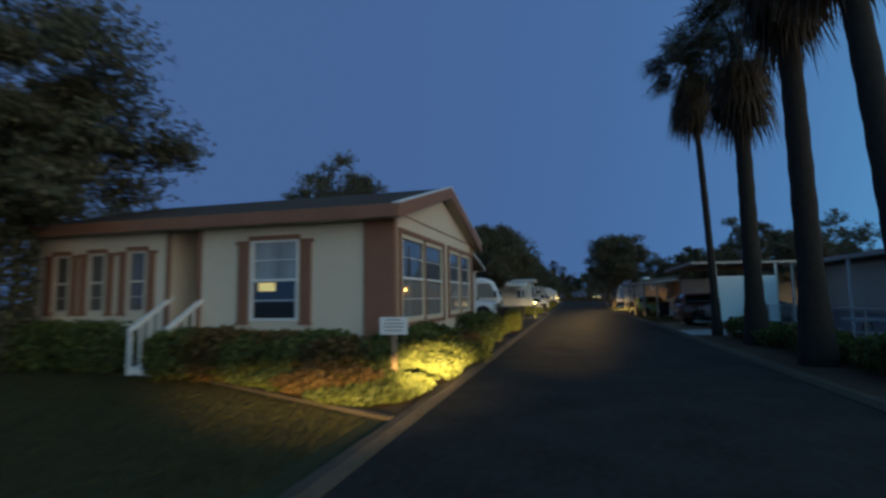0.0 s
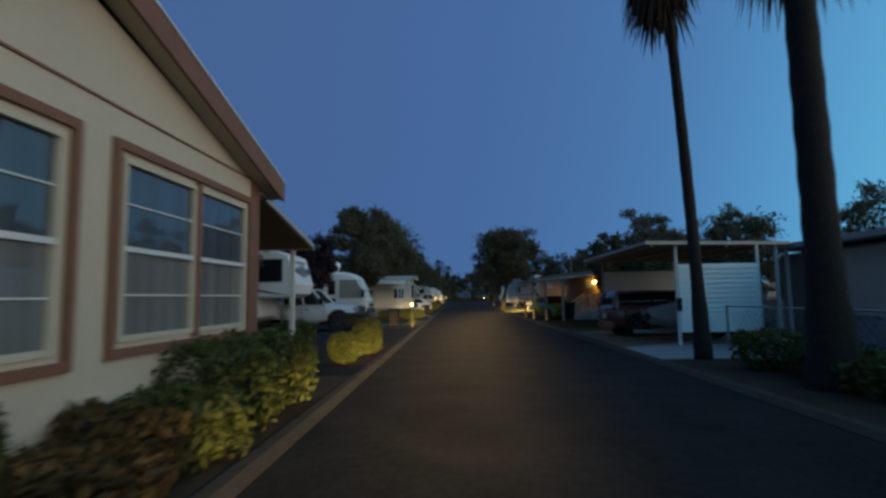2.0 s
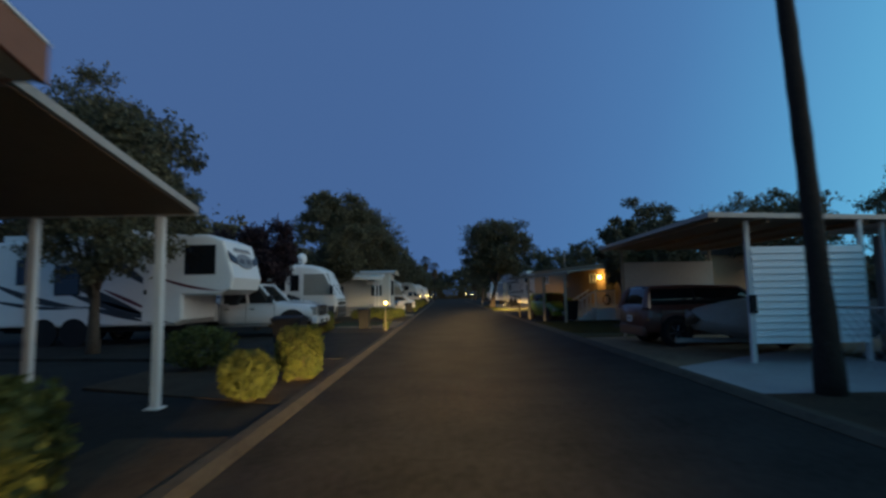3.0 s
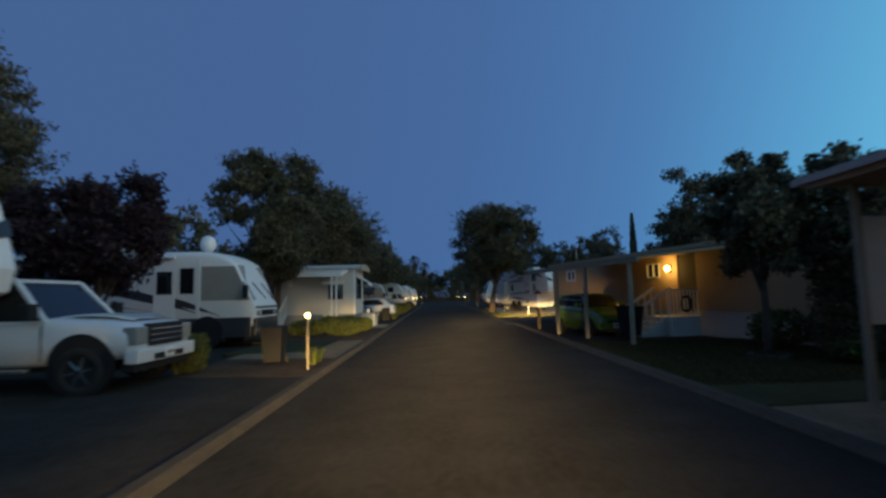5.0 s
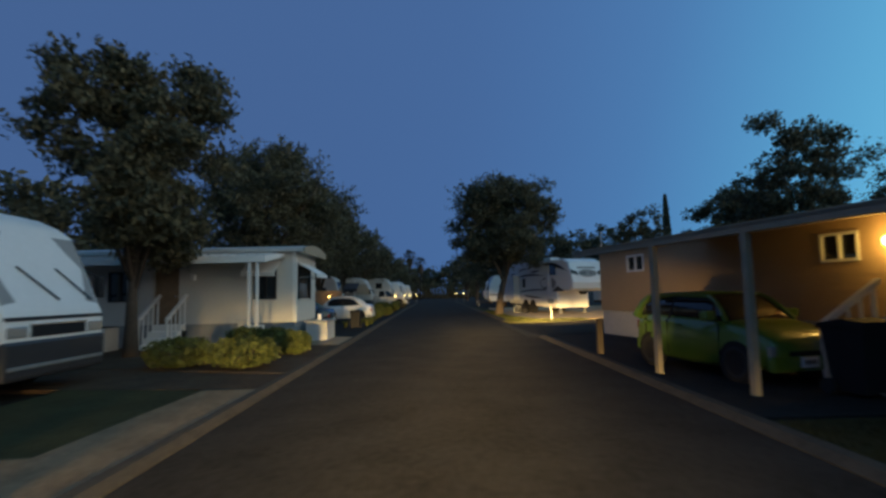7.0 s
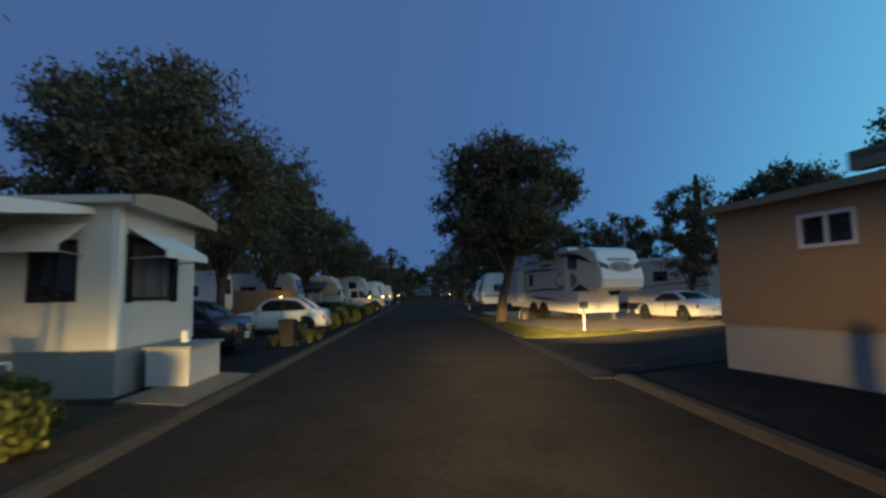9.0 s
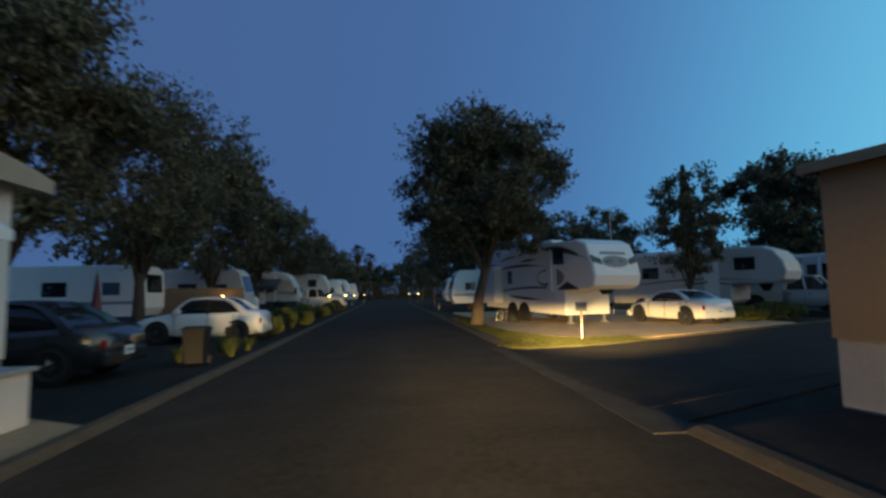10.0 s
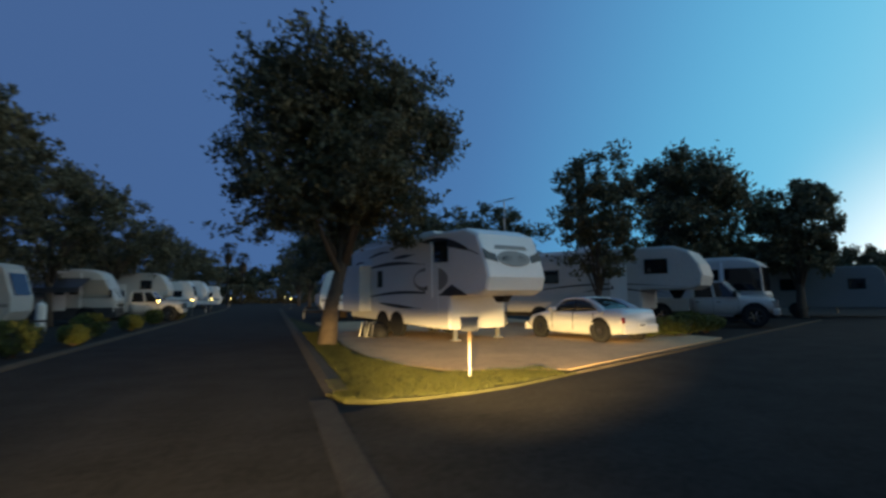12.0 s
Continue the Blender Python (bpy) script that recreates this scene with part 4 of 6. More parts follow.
    part("lower_bumper", box(X(0.95), -hw * 0.9, 0.36, X(0.99), hw * 0.9, 0.5, 0.03), DARK, c)
    part("rear_bumper", box(X(-0.025), -hw * 0.95, 0.5, X(0.005), hw * 0.95, 0.68, 0.03), CHROME, c)
    part("chassis", box(X(0.03), -0.45, 0.36, X(0.95), 0.45, 0.6), DARK, c)
    p = part("number_plate", box(X(1.005), -0.16, 0.54, X(1.008), 0.16, 0.7, 0.004), WHITE, c)
    part("plate_bar", box(X(1.007), -0.11, 0.59, X(1.0095), 0.11, 0.65), RV_GREY, p)
    return c


def swoosh(x0, z0, x1, z1, bow, thick, y, out, bm):
    """A tapering painted curve on a flank, a hair proud of it."""
    k = 12
    up, dn = [], []
    for i in range(k + 1):
        t = i / k
        x = x0 + (x1 - x0) * t
        z = z0 + (z1 - z0) * t + bow * math.sin(math.pi * t)
        w = thick * (0.12 + 0.88 * math.sin(math.pi * min(1, t * 1.15)) ** 0.8)
        up.append((x, z + w / 2))
        dn.append((x, z - w / 2))
    prism(up + dn[::-1], "y", y + out * 0.001, y + out * 0.006, bm=bm)


def rv_window(parent, x, z, w, h, y, out, frame=DARK, glass=CAR_GLASS):
    d = 0.02
    fr = part("window", box(x, min(y, y + out * d), z, x + w, max(y, y + out * d), z + h, 0.008), frame, parent)
    part("pane", box(x + 0.03, min(y + out * d, y + out * (d + 0.006)), z + 0.03, x + w - 0.03, max(y + out * d, y + out * (d + 0.006)), z + h - 0.03), glass, fr)
    return fr


def fifth_wheel(m, label, L=10.0, H=3.55, W=2.45, nose=2.5, curves=(), curves2=(), rake=0.55, group="", name="fifth_wheel_trailer", slide=None, cap=None, windows=(), tyre_at=0.33, legs=True, nose_mark=False, low=0.80, under=1.55, paint=RV_WHITE, emblem=None):
    """A fifth-wheel trailer with its raised nose along local +x."""
    t = thing(name, m, label, "travel trailer", group)
    hw, f, r = W / 2, L / 2, -L / 2
    n0 = f - nose
    prof = [(r, 0.62), (n0 - 0.75, min(0.62, low)), (n0 - 0.15, min(0.62, low)), (n0 + 0.1, low), (n0 + 0.1, under), (f - 0.45, under), (f - 0.1, under + 0.17), (f, under + 0.55), (f - 0.12, under + 1.0), (f - rake, H - 0.22), (f - rake - 0.5, H - 0.02), (n0 - 0.6, H), (r + 0.3, H - 0.18), (r, H - 0.3)]
    part("body", prism(prof, "y", -hw, hw, bevel=0.12), paint, t)
    if cap:
        e = 0.012
        cp = [(f - 0.85, under + 0.01), (f - 0.45, under - 0.005), (f - 0.09, under + 0.165), (f + e, under + 0.55), (f - 0.11, under + 1.01), (f - rake + e, H - 0.21), (f - rake - 0.5, H - 0.005), (f - rake - 0.75, H - 0.0), (f - 0.95, 2.5)]
        part("nose_cap", prism(cp, "y", -hw - 0.006, hw + 0.006, bevel=0.13), cap, t, "moulded front cap")
    if nose_mark:
        # dark crest, wing stripes round the corners and a name bar, each a thin skin on the leaning cap
        tilt = Matrix.Translation((f - 0.115, 0, under + 1.0)) @ Matrix.Rotation(-math.atan2(rake - 0.12, H - under - 1.22), 4, "Y")

        def skin(pts, nm, material, text=""):
            bm = prism(pts, "x", 0.012, 0.03)
            bmesh.ops.transform(bm, matrix=tilt, verts=bm.verts)
            part(nm, bm, material, t, text)
        ov = [(0.70 * math.cos(a), 0.12 + 0.26 * math.sin(a)) for a in np.linspace(0, 2 * math.pi, 24, endpoint=False)]
        skin(ov, "nose_crest", RV_GREY, "grey oval crest on the nose")
        for s in (-1, 1):
            skin([(s * 0.16, 0.0), (s * 0.52, 0.05), (s * 0.55, 0.12), (s * 0.3, 0.22), (s * 0.1, 0.18)], "nose_panel", RV_BLACK)
            skin([(s * 0.73, -0.02), (s * 1.2, 0.10), (s * 1.2, 0.42), (s * 0.97, 0.30), (s * 0.75, 0.24)], "nose_wing", RV_BLACK, "dark wing stripe on the nose")
        skin([(-0.7, 0.44), (0.7, 0.44), (0.62, 0.56), (-0.62, 0.56)], "name_bar", RV_GREY)
    for mat_, cs, nm in ((RV_BLACK, curves, "stripe"), (RV_RED, curves2, "stripe")):
        for q in cs:
            for s in (1, -1):
                bm = bmesh.new()
                swoosh(*q, y=s * hw, out=s, bm=bm)
                part(nm, bm, mat_, t)
    for x, z, w, h in windows:
        for s in (1, -1):
            rv_window(t, x, z, w, h, s * hw, s)
    if emblem:
        ex, ez, ew, eh = emblem
        oval = [(ex + ew * math.cos(a), ez + eh * math.sin(a)) for a in np.linspace(0, 2 * math.pi, 28, endpoint=False)]
        gap = [(ex - 0.36 + ew * 0.55 * math.cos(a), ez + 0.02 + eh * 0.62 * math.sin(a)) for a in np.linspace(0.9, 2 * math.pi - 0.9, 20)]
        for s in (1, -1):
            em = part("oval_emblem", prism(oval, "y", s * (hw + 0.001), s * (hw + 0.006)), RV_GREY, t, "dark oval emblem on the flank")
            part("emblem_crescent", prism(gap + [(ex - 0.1, ez + 0.2), (ex + 0.12, ez + 0.08), (ex - 0.2, ez), (ex + 0.1, ez - 0.1), (ex - 0.15, ez - 0.2)][::-1], "y", s * (hw + 0.006), s * (hw + 0.009)), paint, em)
            part("arch_trim", prism([(n0 - 0.4, under + 0.02), (n0 + 1.0, under + 0.02), (n0 + 0.75, under + 0.14), (n0 + 0.25, under + 0.36), (n0 - 0.1, under + 0.2)], "y", s * (hw + 0.001), s * (hw + 0.012)), RV_BLACK, t, "dark peaked trim over the hitch")
            part("awning_arm", box(n0 - 0.82, s * (hw + 0.035) - 0.025, 1.35, n0 - 0.74, s * (hw + 0.035) + 0.025, H - 0.3), RV_WHITE, t)
    dr = part("entry_door", box(n0 - 1.15, -hw - 0.02, 0.75, n0 - 0.45, -hw, 2.6, 0.01), RV_WHITE, t)
    part("door_handle", box(n0 - 1.1, -hw - 0.05, 1.6, n0 - 1.02, -hw - 0.02, 1.75, 0.01), DARK, dr)
    if slide:
        a, b, z0, z1, d, s = slide
        sl = part("slide_out", box(a, s * hw if s > 0 else s * (hw + d), z0, b, s * (hw + d) if s > 0 else s * hw, z1, 0.03), RV_WHITE, t)
    for s in (1, -1):
        for k in (-0.48, 0.48):
            x = r + L * tyre_at + k
            part("wheel_arch", rod((x, s * (hw - 0.1), 0.44), (x, s * (hw + 0.008), 0.44), 0.45, sides=18), DARK, t)
            wheel(t, x, s * (hw - 0.12), 0.36, 0.2)
        if legs:
            j = part("jack", box(n0 - 0.05, s * hw * 0.75 - 0.05, 0.04, n0 + 0.05, s * hw * 0.75 + 0.05, 0.9), STEEL, t)
            part("jack_foot", box(n0 - 0.13, s * hw * 0.75 - 0.13, 0.0, n0 + 0.13, s * hw * 0.75 + 0.13, 0.05, 0.01), STEEL, j)
        part("roof_rail", box(r + 0.4, s * (hw - 0.14) - 0.02, H - 0.16, n0 - 0.7, s * (hw - 0.14) + 0.02, H + 0.03), RV_WHITE, t)
    part("chassis", box(r + 0.2, -0.7, 0.42, n0, 0.7, 0.64), DARK, t)
    part("hitch", prism([(n0 + 0.9, under + 0.01), (n0 + 1.5, under + 0.01), (n0 + 1.3, 1.2), (n0 + 1.1, 1.2)], "y", -0.15, 0.15), DARK, t)
    part("air_conditioner", box(-0.5, -0.38, H - 0.05, 0.45, 0.38, H + 0.26, 0.07), RV_WHITE, t)
    part("bumper", box(r - 0.08, -hw * 0.9, 0.5, r + 0.02, hw * 0.9, 0.62, 0.02), DARK, t)
    part("ladder", rod((r - 0.06, 0.6, 0.8), (r - 0.06, 0.6, H), 0.02, bm=rod((r - 0.06, 0.9, 0.8), (r - 0.06, 0.9, H), 0.02)), STEEL, t)
    return t


def shell_ring(x, hw, zb, zt, r):
    """A cross-section with a flat floor, upright sides and rounded shoulders."""
    half = [(hw * 0.97, zb), (hw, zb + 0.06), (hw, zt - r)] + [(hw - r + r * math.cos(a), zt - r + r * math.sin(a)) for a in np.linspace(0, math.pi / 2, 5)[1:]] + [(hw * 0.4, zt + 0.02)]
    return [(x, y, z) for y, z in half] + [(x, -y, z) for y, z in half[::-1]]


def motorhome(m, label, L=9.5, H=3.15, W=2.4, group="", curves=(), flat_front=False, dark_low=True, paint=RV_WHITE):
    """A class A motorhome with a large curved windscreen. Front along local +x."""
    t = thing("motorhome", m, label, "motorhome", group)
    hw, f, r = W / 2, L / 2, -L / 2
    k = 0.15 if flat_front else 0.62
    mid = f - k + (k - 0.1) * 0.5
    body = [(r, 0.95, 0.66, H - 0.16, 0.2), (r + 0.06, 0.985, 0.62, H - 0.06, 0.22), (r + 0.3, 1.0, 0.62, H, 0.2), (f - k - 1.3, 1.0, 0.62, H, 0.2), (f - k - 0.9, 1.0, 0.62, H - 0.03, 0.2), (f - k - 0.55, 1.0, 0.62, H - 0.10, 0.2),
            (f - k - 0.25, 0.995, 0.62, H - 0.24, 0.2), (f - k - 0.02, 0.985, 0.62, 2.74, 0.16), (mid, 0.97, 0.62, 2.12, 0.12), (f - 0.1, 0.955, 0.62, 1.52, 0.10), (f - 0.02, 0.94, 0.62, 1.38, 0.08), (f, 0.93, 0.64, 1.25, 0.06), (f + 0.015, 0.90, 0.70, 1.18, 0.05)]
    part("body", loft([shell_ring(x, hw * w, zb, zt, rr) for x, w, zb, zt, rr in body]), paint, t, smooth=True).data.set_sharp_from_angle(angle=radians(38))
    part("lower_body", box(r + 0.02, -hw - 0.012, 0.30, f - 0.14, hw + 0.012, 0.96, 0.03), RV_BLACK if dark_low else RV_GREY, t, "dark lower body band")
    e = 0.015
    ws = [(f - 0.085 + e, 1.46), (f - k + e, 2.68), (f - k - 0.28, 2.74), (f - 0.4, 1.46)]
    w = part("windscreen", prism(ws, "y", -hw * 0.93, hw * 0.93, bevel=0.05), CAR_GLASS if flat_front else CURTAIN_GLASS, t, "dark windscreen" if flat_front else "windscreen with drawn pale curtain")
    part("wiper", rod((f - 0.08, 0.1, 1.56), (f - 0.32, -0.55, 2.1), 0.015, bm=rod((f - 0.08, 0.9, 1.56), (f - 0.32, 0.3, 2.1), 0.015)), DARK, w)
    for s in (1, -1):
        rv = part("cab_window", prism([(f - 0.17, 1.52), (f - k - 0.06, 2.64), (f - 1.75, 2.64), (f - 1.75, 1.52)], "y", min(s * hw, s * (hw + 0.02)), max(s * hw, s * (hw + 0.02))), CAR_GLASS if flat_front else CURTAIN_GLASS, t)
        mi = part("mirror", box(f - 0.32, s * (hw + 0.10), 1.58, f - 0.18, s * (hw + 0.26), 2.0, 0.03), DARK, t)
        part("mirror_arm", rod((f - 0.4, s * hw, 2.1), (f - 0.25, s * (hw + 0.16), 1.98), 0.02), DARK, mi)
        rv_window(t, f - 2.45, 1.75, 0.45, 0.85, s * hw, s)
        rv_window(t, f - 5.2, 1.85, 1.1, 0.75, s * hw, s)
        rv_window(t, f - 7.6, 1.85, 1.2, 0.75, s * hw, s)
        for wx, n in ((f - 1.55, 1), (r + 2.4, 1)):
            part("wheel_arch", rod((wx, s * (hw - 0.1), 0.5), (wx, s * (hw + 0.02), 0.5), 0.52, sides=18), DARK, t)
            wheel(t, wx, s * (hw - 0.11), 0.42, 0.25)
        part("headlight", box(f - 0.12, s * hw * 0.74 - 0.2, 0.98, f + 0.035, s * hw * 0.74 + 0.2, 1.16, 0.03), HEADLAMP, t)
        part("trim_pillar", box(f - 1.92, min(s * hw, s * (hw + 0.025)), 0.96, f - 1.80, max(s * hw, s * (hw + 0.025)), H - 0.25), RV_WHITE, t)
    dr = part("entry_door", box(f - 3.3, -hw - 0.02, 0.8, f - 2.6, -hw, 2.62, 0.01), RV_WHITE, t)
    part("door_pane", box(f - 3.2, -hw - 0.028, 1.75, f - 2.7, -hw - 0.02, 2.5), CAR_GLASS, dr)
    for q in curves:
        for s in (1, -1):
            bm = bmesh.new()
            swoosh(*q, y=s * hw, out=s, bm=bm)
            part("stripe", bm, RV_BLACK, t)
    part("front_stripe", box(f - 0.06, -hw * 0.93, 1.24, f + 0.02, hw * 0.93, 1.30), RV_BLACK, t)
    part("grille", box(f - 0.05, -0.62, 0.98, f + 0.03, 0.62, 1.16, 0.01), DARK, t)
    part("grille_trim", box(f - 0.05, -0.66, 1.165, f + 0.035, 0.66, 1.19, 0.005), CHROME, t)
    part("bumper", box(f - 0.16, -hw * 0.95, 0.34, f + 0.045, hw * 0.95, 0.94, 0.06), RV_BLACK if dark_low else RV_GREY, t)
    part("bumper_trim", box(f - 0.05, -hw * 0.9, 0.50, f + 0.055, hw * 0.9, 0.56, 0.01), STEEL, t)
    part("air_conditioner", box(-1.0, -0.38, H - 0.02, 0.0, 0.38, H + 0.25, 0.07), RV_WHITE, t)
    part("awning_roll", rod((r + 1.5, -hw - 0.07, H - 0.2), (f - 2.6, -hw - 0.07, H - 0.2), 0.055), RV_WHITE, t)
    return t


CURTAIN_GLASS = mat("curtained_windscreen", (0.27, 0.25, 0.22), 0.3, vary=0.08, scale=2.5, coat=0.25)


# ---- west side: vehicles and homes ----
fifth_wheel(pose(-10.55, 30.98, 0, 0, 0, 0), "white fifth-wheel trailer with black and maroon swooshes, parked beside a pickup", L=7.8, H=3.5, nose=1.7, rake=0.35, nose_mark=True,
            curves=((-0.3, 2.85, 1.5, 1.70, 0.05, 0.32), (-1.4, 2.08, 1.4, 0.88, -0.04, 0.30), (-1.2, 1.62, 2.1, 0.66, -0.02, 0.26), (-3.7, 2.0, -0.7, 1.22, -0.16, 0.22), (-3.8, 1.5, -0.8, 1.2, -0.1, 0.12), (-0.8, 1.25, 1.4, 0.70, 0.0, 0.16)),
            curves2=((1.3, 2.2, 3.75, 1.66, -0.10, 0.085), (-0.2, 1.78, 1.5, 1.02, 0.0, 0.12)), windows=((2.34, 2.2, 0.97, 0.94), (-1.74, 1.61, 0.8, 0.95), (-2.95, 1.95, 0.66, 0.8)), legs=False, tyre_at=0.3)
pickup(pose(-7.6, 33.05, 0, 0, 0, 0), "white crew-cab pickup truck parked on the driveway", CAR_WHITE)
motorhome(pose(-10.4, 41.7, 0, 0, 0, 0), "white motorhome with dark lower body and black swooshes", curves=((-0.6, 2.0, 2.9, 1.1, 0.12, 0.30), (-4.2, 1.55, 0.6, 1.75, 0.25, 0.16), (-4.0, 1.2, 1.4, 1.2, 0.3, 0.10), (1.2, 1.75, 3.6, 1.02, 0.05, 0.22), (-1.6, 1.9, -0.2, 1.15, 0.1, 0.2)))


def satellite_dish(m):
    d = thing("satellite_dish", m, "round white satellite dome on the motorhome roof", "satellite dish")
    bm = bmesh.new()
    bmesh.ops.create_uvsphere(bm, u_segments=20, v_segments=12, radius=0.28)
    bmesh.ops.scale(bm, vec=(1, 1, 1.15), verts=bm.verts)
    bmesh.ops.translate(bm, vec=(0, 0, 0.42), verts=bm.verts)
    part("dome", bm, WHITE, d, smooth=True)
    part("base", rod((0, 0, -0.02), (0, 0, 0.2), 0.12), WHITE, d)
    return d


satellite_dish(pose(-8.0, 42.3, 3.15))


def white_home():
    h = thing("mobile_home", pose(-3.8, 49.6, 0), "white single-wide mobile home with awnings and a grey skirt", "mobile home")
    wide, deep, zt = 11.0, 2.7, 3.0
    win = [(wide - 1.35, wide - 0.62, 1.45, 2.42), (wide - 6.0, wide - 5.2, 1.45, 2.42)]
    wall(h, side(-wide, 0, 0, 0), wide, zt, win + [(wide - 4.55, wide - 3.75, 0.72, 2.62)], WHITE_SIDING, z0=0.7)
    wall(h, side(0, 0.12, 0, 90), deep - 0.12, zt, [(0.16, 1.75, 1.45, 2.5)], WHITE_SIDING, z0=0.7)
    part("rear_wall", box(-wide, deep - 0.12, 0.7, -0.12, deep, zt), WHITE_SIDING, h)
    part("end_wall", box(-wide, 0.12, 0.7, -wide + 0.12, deep - 0.12, zt), WHITE_SIDING, h)
    part("floor_slab", box(-wide + 0.1, 0.1, 0.68, -0.1, deep - 0.1, 0.78), DARK, h)
    bm = bmesh.new()
    box(-wide + 0.02, 0.02, -0.05, -0.02, deep - 0.02, 0.70, bm=bm)
    part("skirting", bm, GREY_SKIRT, h, "grey block skirting")
    window(h, side(-1.35, 0, 1.45, 0), 0.73, 0.97, DARK, GLASS, 0.04, -2)
    window(h, side(-6.0, 0, 1.45, 0), 0.8, 0.97, DARK, GLASS, 0.04, -2)
    window(h, side(0, 0.28, 1.45, 90), 1.59, 1.05, DARK, DIM_GLASS, 0.06, 1)
    part("shutter", box(0.003, 0.20, 1.42, 0.03, 0.36, 2.52), DARK, h)
    part("shutter", box(0.003, 1.70, 1.42, 0.03, 1.92, 2.52), DARK, h)
    d = part("door", box(-4.53, 0.05, 0.74, -3.77, 0.1, 2.60, 0.01), WOOD, h, "dark wooden entrance door")
    part("door_knob", rod((-3.86, 0.05, 1.6), (-3.86, 0.0, 1.6), 0.03), CHROME, d)
    # bowed roof with a deep rounded end fascia
    k = 10
    arc = [(-0.25 + (deep + 0.5) * i / k, zt + 0.08 + 0.17 * math.sin(math.pi * i / k) ** 0.85) for i in range(k + 1)]
    part("roof", prism(arc + [(deep + 0.25, zt - 0.03), (-0.25, zt - 0.03)], "x", -wide - 0.1, 0.3), METAL_ROOF, h)
    part("end_fascia", prism(arc + [(deep + 0.25, zt - 0.10), (-0.25, zt - 0.10)], "x", 0.3, 0.36), POST_TAN, h, "weathered bowed end fascia")
    # porch canopy on paired posts
    part("canopy", prism([(-0.02, 2.92), (-2.05, 2.72), (-2.05, 2.52), (-0.02, 2.82)], "x", -7.4, -0.35), WHITE, h, "white corrugated porch canopy")
    bm = bmesh.new()
    for i in range(26):
        x = -7.35 + i * 0.27
        prism([(-0.03, 2.93), (-2.04, 2.732), (-2.04, 2.76), (-0.03, 2.96)], "x", x, x + 0.07, bm=bm)
    part("canopy_rib", bm, METAL_ROOF, h)
    for x in (-0.80, -0.58, -4.2, -6.9):
        part("post", box(x - 0.035, -2.0, 0.02, x + 0.035, -1.92, 2.60), WHITE, h)
    # window awnings
    for m2, w in ((side(-1.55, -0.01, 2.62, 0), 1.05), (side(0.01, 0.22, 2.58, 90), 1.6)):
        bm = prism([(0.0, 0.06), (-0.62, -0.32), (-0.62, -0.44), (-0.60, -0.44), (-0.60, -0.33), (0.0, 0.04)], "x", 0, w)
        bmesh.ops.transform(bm, matrix=m2, verts=bm.verts)
        aw = part("window_awning", bm, WHITE, h, "sloping white metal window awning")
        for xa in (0.05, w - 0.05):
            bm = rod((xa, 0.0, -0.45), (xa, -0.6, -0.42), 0.012)
            bmesh.ops.transform(bm, matrix=m2, verts=bm.verts)
            part("awning_arm", bm, STEEL, aw)
    part("corner_trim", box(-0.1, -0.02, 0.7, 0.02, 0.1, zt), WHITE, h)
    part("porch_lamp", box(-3.35, -0.12, 2.1, -3.2, -0.0, 2.3, 0.03), WHITE, h)
    return h


white_home()
porch_steps(pose(-7.6, 48.2, 0.0), 4, 0.18, 0.26, 0.9, "pale porch steps with handrails at the white home", WHITE)


def end_box():
    b = thing("storage_box", pose(-3.18, 50.55, 0.045), "pale low masonry bin against the white home", "storage box")
    part("body", box(-0.42, -0.45, 0, 0.28, 0.85, 0.60, 0.015), GREY, b)
    part("top_slab", box(-0.46, -0.5, 0.60, 0.33, 0.92, 0.65, 0.012), GREY_SKIRT, b)
    part("flue", box(-0.2, 0.3, 0.65, -0.08, 0.42, 0.85, 0.01), WHITE, b)
    return b


end_box()


def planter_box(m):
    b = thing("planter_box", m, "pale square planter box by the porch", "planter")
    part("body", box(-0.33, -0.33, 0, 0.33, 0.33, 0.72, 0.02), SKIRT, b)
    part("soil", box(-0.28, -0.28, 0.722, 0.28, 0.28, 0.74), DIRT, b)
    return b


planter_box(pose(-9.1, 48.2, 0.0))


def trash_bin(m, label, group="wheeled bins", tall=1.0):
    """A wheeled bin: tapered body, overhanging lid, handle and two wheels."""
    b = thing("trash_bin", m @ Matrix.Diagonal((tall, tall, tall, 1)), label, "bin", group)
    s = [[(-a, -c, z), (a, -c, z), (a, c, z), (-a, c, z)] for a, c, z in ((0.22, 0.22, 0.06), (0.28, 0.30, 0.92))]
    part("body", loft(s), DARK, b)
    part("lid", prism([(-0.33, 0.92), (0.34, 0.92), (0.34, 0.96), (0.0, 1.03), (-0.33, 0.99)], "x", -0.30, 0.30), DARK, b)
    part("handle", rod((-0.25, 0.38, 0.9), (0.25, 0.38, 0.9), 0.018), DARK, b)
    for x in (-0.27, 0.27):
        part("wheel", rod((x - 0.03, 0.24, 0.11), (x + 0.03, 0.24, 0.11), 0.11, sides=14), RUBBER, b)
    return b


trash_bin(pose(-3.45, 35.5, 0.05), "black wheeled trash bin standing near the kerb", tall=0.84)
trash_bin(pose(-2.95, 56.7, 0.0), "black wheeled trash bin beside the white sedan", tall=0.8)
trash_bin(pose(-3.2, 24.2, 0.05), "black wheeled trash bin behind round shrubs")
trash_bin(pose(6.35, 39.75, 0.04, 0, 0, 12), "black wheeled trash bin beside the porch steps")


